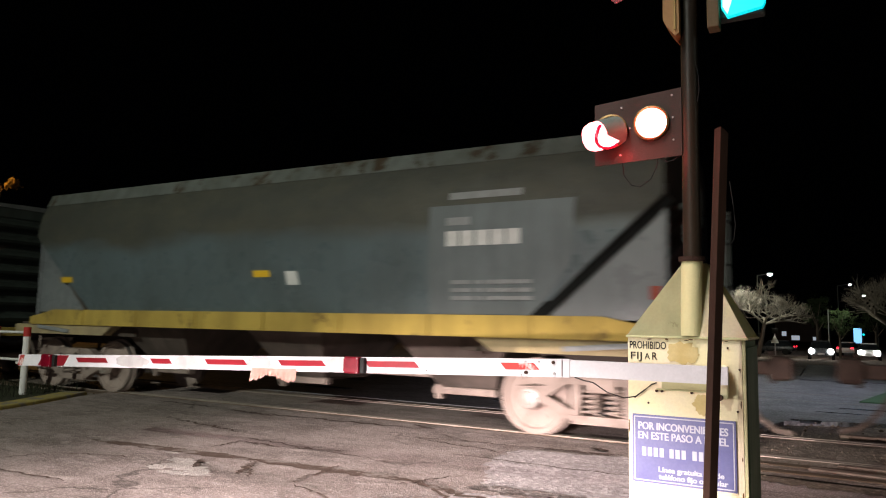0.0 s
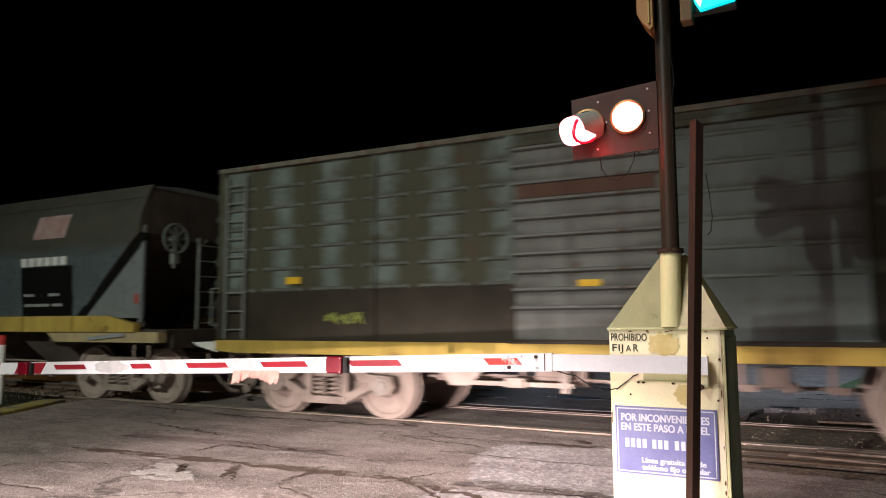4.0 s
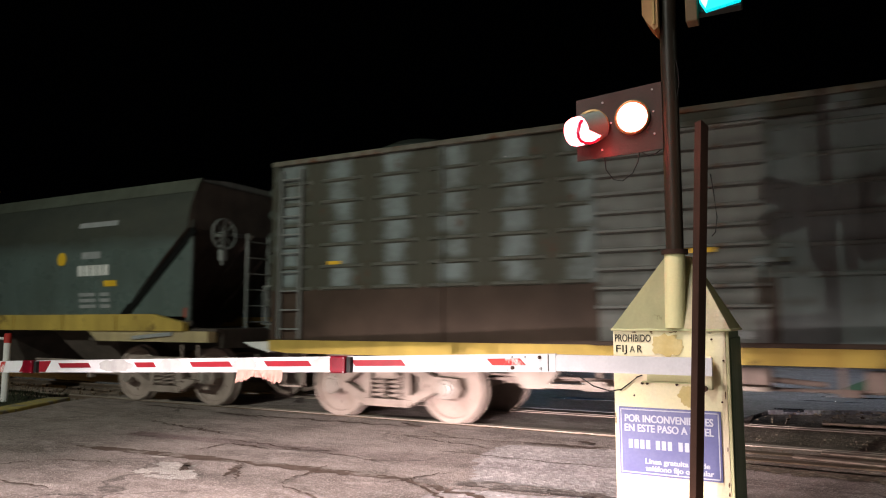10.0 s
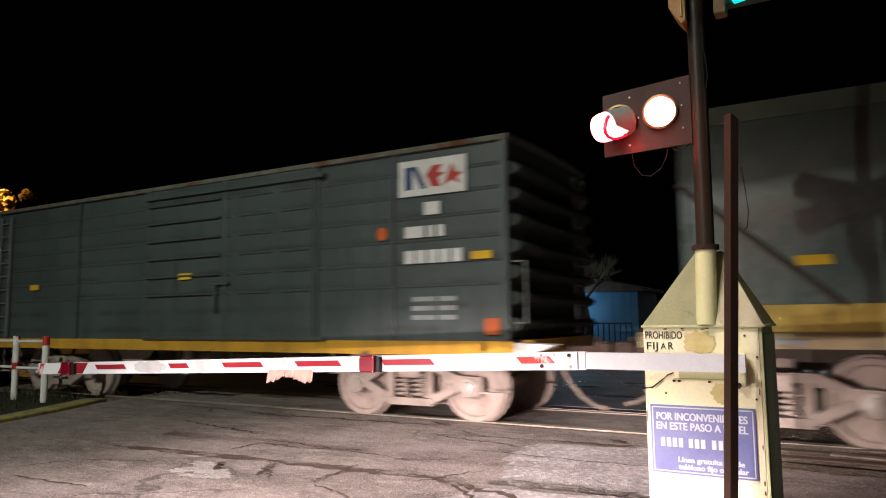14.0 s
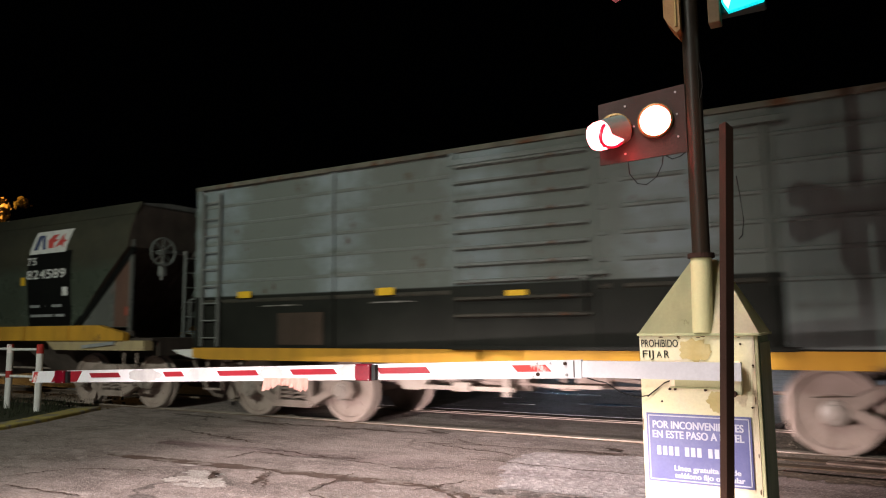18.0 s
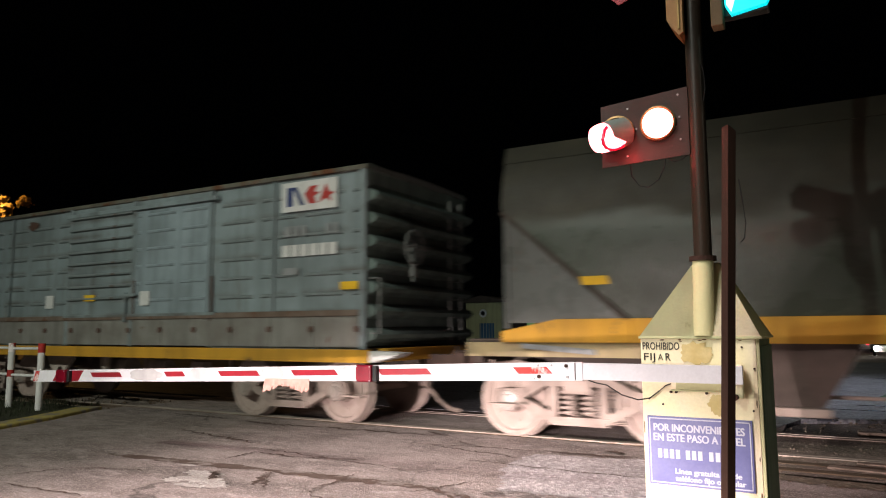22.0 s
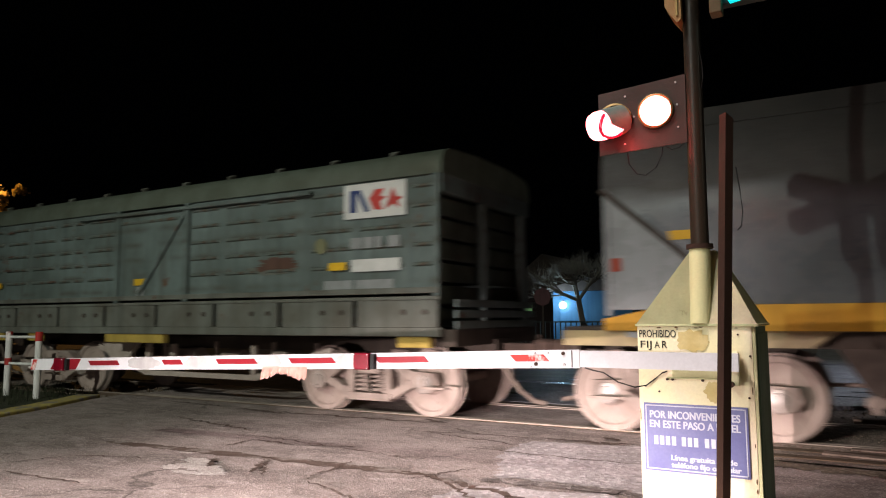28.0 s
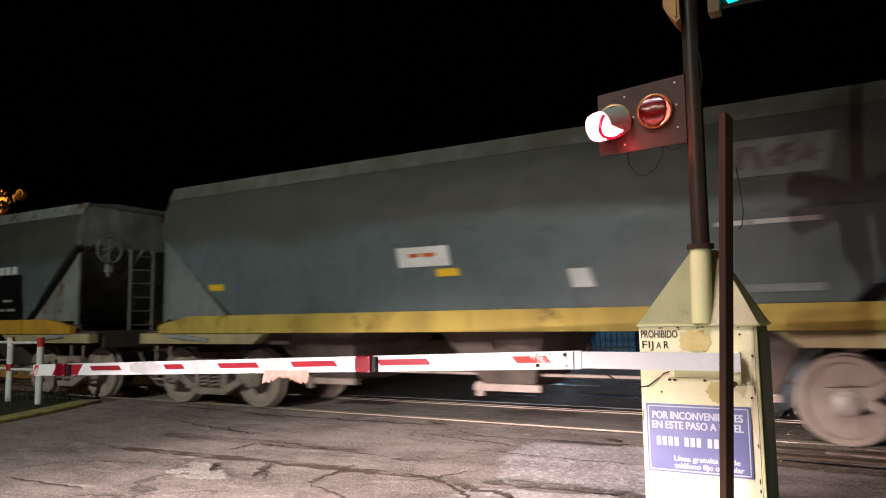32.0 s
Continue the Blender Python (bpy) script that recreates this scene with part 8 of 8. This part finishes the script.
def leafy_tree(x, y, height, spread, seed, material, label, count=2600):
    t = thing("leafy_tree", pose(x, y, -0.06), label, "tree", "trees beyond the track")
    rng = random.Random(seed)
    tr = tube(bmesh.new(), (0, 0, 0), (0, 0, height * 0.5), height * 0.03, height * 0.018, 10)
    for k in range(5):
        a = k * 1.3
        tube(tr, (0, 0, height * (0.35 + 0.05 * k)), (spread * 0.55 * math.cos(a), spread * 0.55 * math.sin(a), height * (0.6 + 0.07 * k)), height * 0.012, height * 0.004, 6)
    part("trunk", tr, "bark", t)
    clumps = [(Vector((rng.gauss(0, 0.42) * spread, rng.gauss(0, 0.42) * spread, height * rng.uniform(0.5, 0.95))), rng.uniform(0.16, 0.3) * spread) for _ in range(26)]
    verts, faces = [], []
    for k in range(count):
        c, r = clumps[k % len(clumps)]
        p = c + Vector((rng.gauss(0, 1), rng.gauss(0, 1), rng.gauss(0, 0.8))) * r * 0.6
        u = Vector((rng.uniform(-1, 1), rng.uniform(-1, 1), rng.uniform(-1, 1))).normalized() * rng.uniform(0.05, 0.12) * height * 0.16
        w = u.orthogonal() * 0.5
        n = len(verts)
        verts += [tuple(p - u), tuple(p + w), tuple(p + u), tuple(p - w)]
        faces.append((n, n + 1, n + 2, n + 3))
    me = bpy.data.meshes.new("crown")
    me.from_pydata(verts, [], faces)
    from_mesh("crown", me, material, t, "uneven crown of small leaves")
    return t


violet = bare_tree(-7.95, 24.9, 3.9, 3, "bare tree lit violet beside the blue hut", 4, 7, 0.52)
violet.matrix_world = pose(-7.95, 24.9, -0.06, 0, -13, 0)
leaning = bare_tree(-4.9, 62.0, 6.4, 8, "bare pale leaning tree under a street lamp", 5, 5, 0.42, 0.55, 0.9)
leaning.matrix_world = pose(-4.9, 62.0, -0.85, 0, 9, 0)
dim = bare_tree(4.5, 62.0, 7.4, 12, "bare dark tree with a forked trunk at the roadside", 4, 5, 0.36, 1.0, 1.3)
dim.matrix_world = pose(4.5, 62.0, -0.95, 0, -6, 0)
for x, y, h, w, seed in ((1.06, 75.0, 4.5, 1.35, 4), (4.4, 84.0, 5.2, 1.6, 6), (-0.9, 88.0, 6.4, 1.5, 14)):
    tree = leafy_tree(x, y, h, w, seed, "leaf", "small leafy street tree")
    tree.matrix_world = pose(x, y, -1.18)
leafy_tree(-61.0, 31.0, 13.3, 2.2, 9, "leaf_dry", "tall tree lit orange by a sodium lamp", 5200)
lamp("sodium_lamp_light", "POINT", (-59.6, 29.4, 12.3), (-57, 31, 8), 5200, (1.0, 0.52, 0.14), 0.3)


def street_lamp(x, y, z, size=0.22, arm=0.9, light=0):
    t = thing("street_lamp", pose(x, y, -1.1), "slim street lamp with a glaring white head", "street lamp", "far street lamps")
    part("pole", tube(bmesh.new(), (arm, 0, -0.06), (arm, 0, z - 0.1), 0.08, 0.05, seg=10), "dark_green", t, smooth=True)
    part("arm", tube(bmesh.new(), (arm, 0, z - 0.12), (0, 0, z + 0.1), 0.035, seg=8), "dark_green", t, smooth=True)
    part("lamp_head", boxes(((0, 0, z + 0.14), (0.5, 0.3, 0.12)), bevel=0.03), "dark_green", t)
    part("lamp_glass", lathe(bmesh.new(), [(0, size), (size * 0.5, size * 0.85), (size * 0.9, size * 0.3)], (0, 0, z + 0.06), (0, 0, -1), 16), "lamp_white", t, "glaring lamp glass")
    if light:
        lamp("far_street_light", "POINT", (x, y - 0.6, z - 1.5), (x, y, 0), light, (0.95, 0.97, 1.0), 0.2)


street_lamp(-5.01, 80, 8.2, 0.24, -1.2)
street_lamp(2.78, 100, 8.2, 0.16, -1.4)
street_lamp(3.73, 90, 6.4, 0.22, 1.2)
street_lamp(-30.6, 57, 3.2, 0.14, 0.4)
lamp("far_street_light", "POINT", (-5.6, 60.6, 5.6), (0, 0, 0), 1500, (1.0, 0.98, 0.84), 0.25)
lamp("far_street_light", "POINT", (1.2, 74.0, 4.2), (0, 0, 0), 200, (0.95, 1.0, 0.8), 0.25)
# unseen fill added to brighten the gravel and verge beyond the track
lamp("gravel_fill_light", "SPOT", (0.4, 18.0, 7.0), (0.2, 17.6, 0), 1500, (0.82, 0.88, 1.0), 0.2, 98, 0.9)
lone = thing("lamp_pole", pose(0.17, 70, -1.08), "slim pale steel pole at the far street", "pole")
part("shaft", tube(bmesh.new(), (0, 0, -0.1), (0, 0, 4.3), 0.06, 0.045, seg=10), "mark_faint", lone, smooth=True)
part("cap", tube(bmesh.new(), (0, 0, 4.3), (0, 0, 4.36), 0.06, seg=10), "under", lone)
flat("far_street", [(-90, 76), (90, 76), (90, 112), (-90, 112)], -1.6, -1.14, "asphalt", "far street with traffic", "road")


def car_far(x, y, paint, label, heading, lamps, z=-1.14):
    """A passenger car, seen far off; its nose points along heading."""
    t = thing("parked_car", pose(x, y, z, 0, 0, heading), label, "car", "cars in the far street")
    hull = bmesh.new()
    box(hull, (0, 0, 0.60), (4.15, 1.68, 0.50), 0.14)
    box(hull, (1.45, 0, 0.82), (1.15, 1.5, 0.14), 0.06)
    part("body", hull, paint, t, smooth=True)

    def cabin(z0, z1, grow):
        bm = bmesh.new()
        low = [bm.verts.new(p) for p in ((-1.95 - grow, -0.78 - grow, z0), (0.95 + grow, -0.78 - grow, z0), (0.95 + grow, 0.78 + grow, z0), (-1.95 - grow, 0.78 + grow, z0))]
        top = [bm.verts.new(p) for p in ((-1.35, -0.58 - grow, z1), (0.30, -0.58 - grow, z1), (0.30, 0.58 + grow, z1), (-1.35, 0.58 + grow, z1))]
        bm.faces.new(low[::-1])
        bm.faces.new(top)
        for k in range(4):
            bm.faces.new((low[k], low[(k + 1) % 4], top[(k + 1) % 4], top[k]))
        bmesh.ops.bevel(bm, geom=bm.edges[:], offset=0.05, segments=2, affect="EDGES", profile=0.5)
        return bm
    part("windows", cabin(0.84, 1.36, 0.0), "car_glass", t, "dark glass of the cabin", smooth=True)
    part("roof", boxes(((-0.52, 0, 1.385), (1.75, 1.22, 0.07)), bevel=0.03), paint, t)
    for wx in (-1.3, 1.3):
        for wy in (-0.78, 0.78):
            part("wheel", tube(bmesh.new(), (wx, wy - 0.1, 0.32), (wx, wy + 0.1, 0.32), 0.32, seg=16), "black", t)
    for wy in (-0.62, 0.62):
        if lamps:
            part("headlight", lathe(bmesh.new(), [(0, 0.20), (0.05, 0.18), (0.09, 0.06)], (2.11, wy, 0.68), (1, 0, 0), 12), "lamp_head", t, "lit headlight")
        part("tail_light", boxes(((-2.11, wy, 0.85), (0.04, 0.22, 0.14)), bevel=0.01), "lamp_tail" if not lamps else "red", t)
    part("registration_plate", boxes(((2.14, 0, 0.5), (0.02, 0.45, 0.12))), "mark_white", t)


car_far(3.1, 70, "car_white", "white car with lit headlights in the far street", -92, True, -1.06)
car_far(1.9, 82, "car_white", "white car parked in the far street", 80, False)
car_far(-4.9, 80, "car_dark", "dark car with red tail lights in the far street", 172, False)
car_far(-0.4, 60, "car_dark", "dark car with lit headlights coming up the far road", -90, True, -0.82)
car_far(-24.0, 80, "car_grey", "silver car in the far street", 178, True)
h = house("corner_building", -5.6, -0.6, 96, 104, 2.9, "house", "dark low corner building with lit windows", 0.5)
for x, z, w in ((-3.35, 0.42, 0.9), (-4.6, 0.9, 0.5), (-1.3, 0.3, 0.35)):
    part("window", boxes(((x, 95.95, z), (w, 0.08, 0.55)), bevel=0.01), "window_lit", h, "lit shop window")
neon = thing("shop_sign", pose(3.1, 93, -1.14), "small blue-white glowing shop sign on a post", "sign")
part("sign_post", tube(bmesh.new(), (0, 0, 0), (0, 0, 1.2), 0.06, seg=8), "under", neon)
part("sign_panel", boxes(((0, 0, 2.0), (0.8, 0.12, 1.7)), bevel=0.03), "lamp_blue", neon, "glowing blue-white panel")
signal = thing("traffic_signal", pose(3.6, 91, -1.14), "far traffic signal showing green", "signal")
part("signal_pole", tube(bmesh.new(), (0, 0, 0), (0, 0, 2.0), 0.05, seg=8), "under", signal)
part("signal_head", boxes(((0, 0, 2.3), (0.32, 0.2, 0.8)), bevel=0.03), "black", signal)
part("green_lens", lathe(bmesh.new(), [(0, 0.13), (0.03, 0.10)], (0, -0.1, 2.15), (0, -1, 0), 12), "lamp_cyan", signal, "lit green lens")
sg = thing("warning_sign", pose(-3.66, 62.2, -0.86), "white triangular road sign seen from the front", "sign")
part("sign_post", tube(bmesh.new(), (0, 0, -0.06), (0, 0, 2.2), 0.035, seg=8), "bare", sg)
part("sign_face", prism(bmesh.new(), [(-0.30, 1.15), (0.30, 1.15), (0.0, 1.85)], 1, -0.05, -0.03), "mark_white", sg)
part("sign_top", boxes(((0, -0.04, 2.15), (0.42, 0.03, 0.42)), bevel=0.01), "black", sg)

# low earth bank and scattered stones along the track
rng = random.Random(21)
verts, faces = [], []
for k in range(1800):
    x, y = rng.uniform(-30, 6), rng.choice((rng.uniform(7.2, 8.2), rng.uniform(10.2, 13.8), rng.uniform(8.5, 9.9)))
    if -11.2 < x < -0.8:
        continue
    r = rng.uniform(0.012, 0.04)
    n = len(verts)
    c = Vector((x, y, -0.055 + r * 0.4))
    verts += [tuple(c + Vector(p) * r * rng.uniform(0.7, 1.3)) for p in ((1, 0, 0), (-1, 0, 0), (0, 1, 0), (0, -1, 0), (0, 0, 1), (0, 0, -1))]
    faces += [(n + a, n + b, n + 4) for a, b in ((0, 2), (2, 1), (1, 3), (3, 0))] + [(n + b, n + a, n + 5) for a, b in ((0, 2), (2, 1), (1, 3), (3, 0))]
me = bpy.data.meshes.new("ballast_stones")
me.from_pydata(verts, [], faces)
tagged(from_mesh("ballast_stones", me, "wood"), "loose ballast stones between and beside the rails", "gravel", kind="stuff")


# ---- what moves ----
# moments at which the right lamp is dark: it flickers
DARK = [(0.9, 0.9), (1.5, 1.5), (2.0, 2.1), (2.7, 2.7), (3.2, 3.2), (3.7, 3.7), (6.5, 6.6), (7.0, 7.0), (8.7, 8.7), (9.3, 9.3), (11.0, 11.0), (12.2, 12.2),
        (13.4, 13.4), (15.7, 15.7), (18.4, 18.5), (19.0, 19.0), (20.2, 20.2), (20.8, 20.8), (21.4, 21.5), (22.1, 22.1), (23.3, 23.3), (24.5, 24.5),
        (27.5, 27.5), (28.7, 28.7), (30.5, 30.5), (31.0, 31.0), (31.4, 31.5), (32.0, 32.0)]


def motions():
    for car, x0 in CARS:
        walk(car, [(t, pose(x0 + SPEED * t, TRACK_Y, 0)) for t in range(33)])
    step = 0.125
    for w in WHEELSETS:
        x, y, z = w.location
        walk(w, [(k * step, pose(x, y, z, 0, math.degrees(SPEED * k * step / WHEEL_R), 0)) for k in range(257)])
    x, y, z = LAMP_UNIT.location
    f = 1.0 / FPS
    rows = [(0.0, 0.0)]
    for a, b in DARK:
        rows += [(a - 2 * f, 0.0), (a - f, 89.0), (a, 178.0)]
        if b < 32.0:
            rows += ([(b, 178.0)] if b > a else []) + [(b + f, 89.0), (b + 2 * f, 0.0)]
    walk(LAMP_UNIT, [(t, pose(x, y, z, 0, 0, a)) for t, a in rows])


motions()
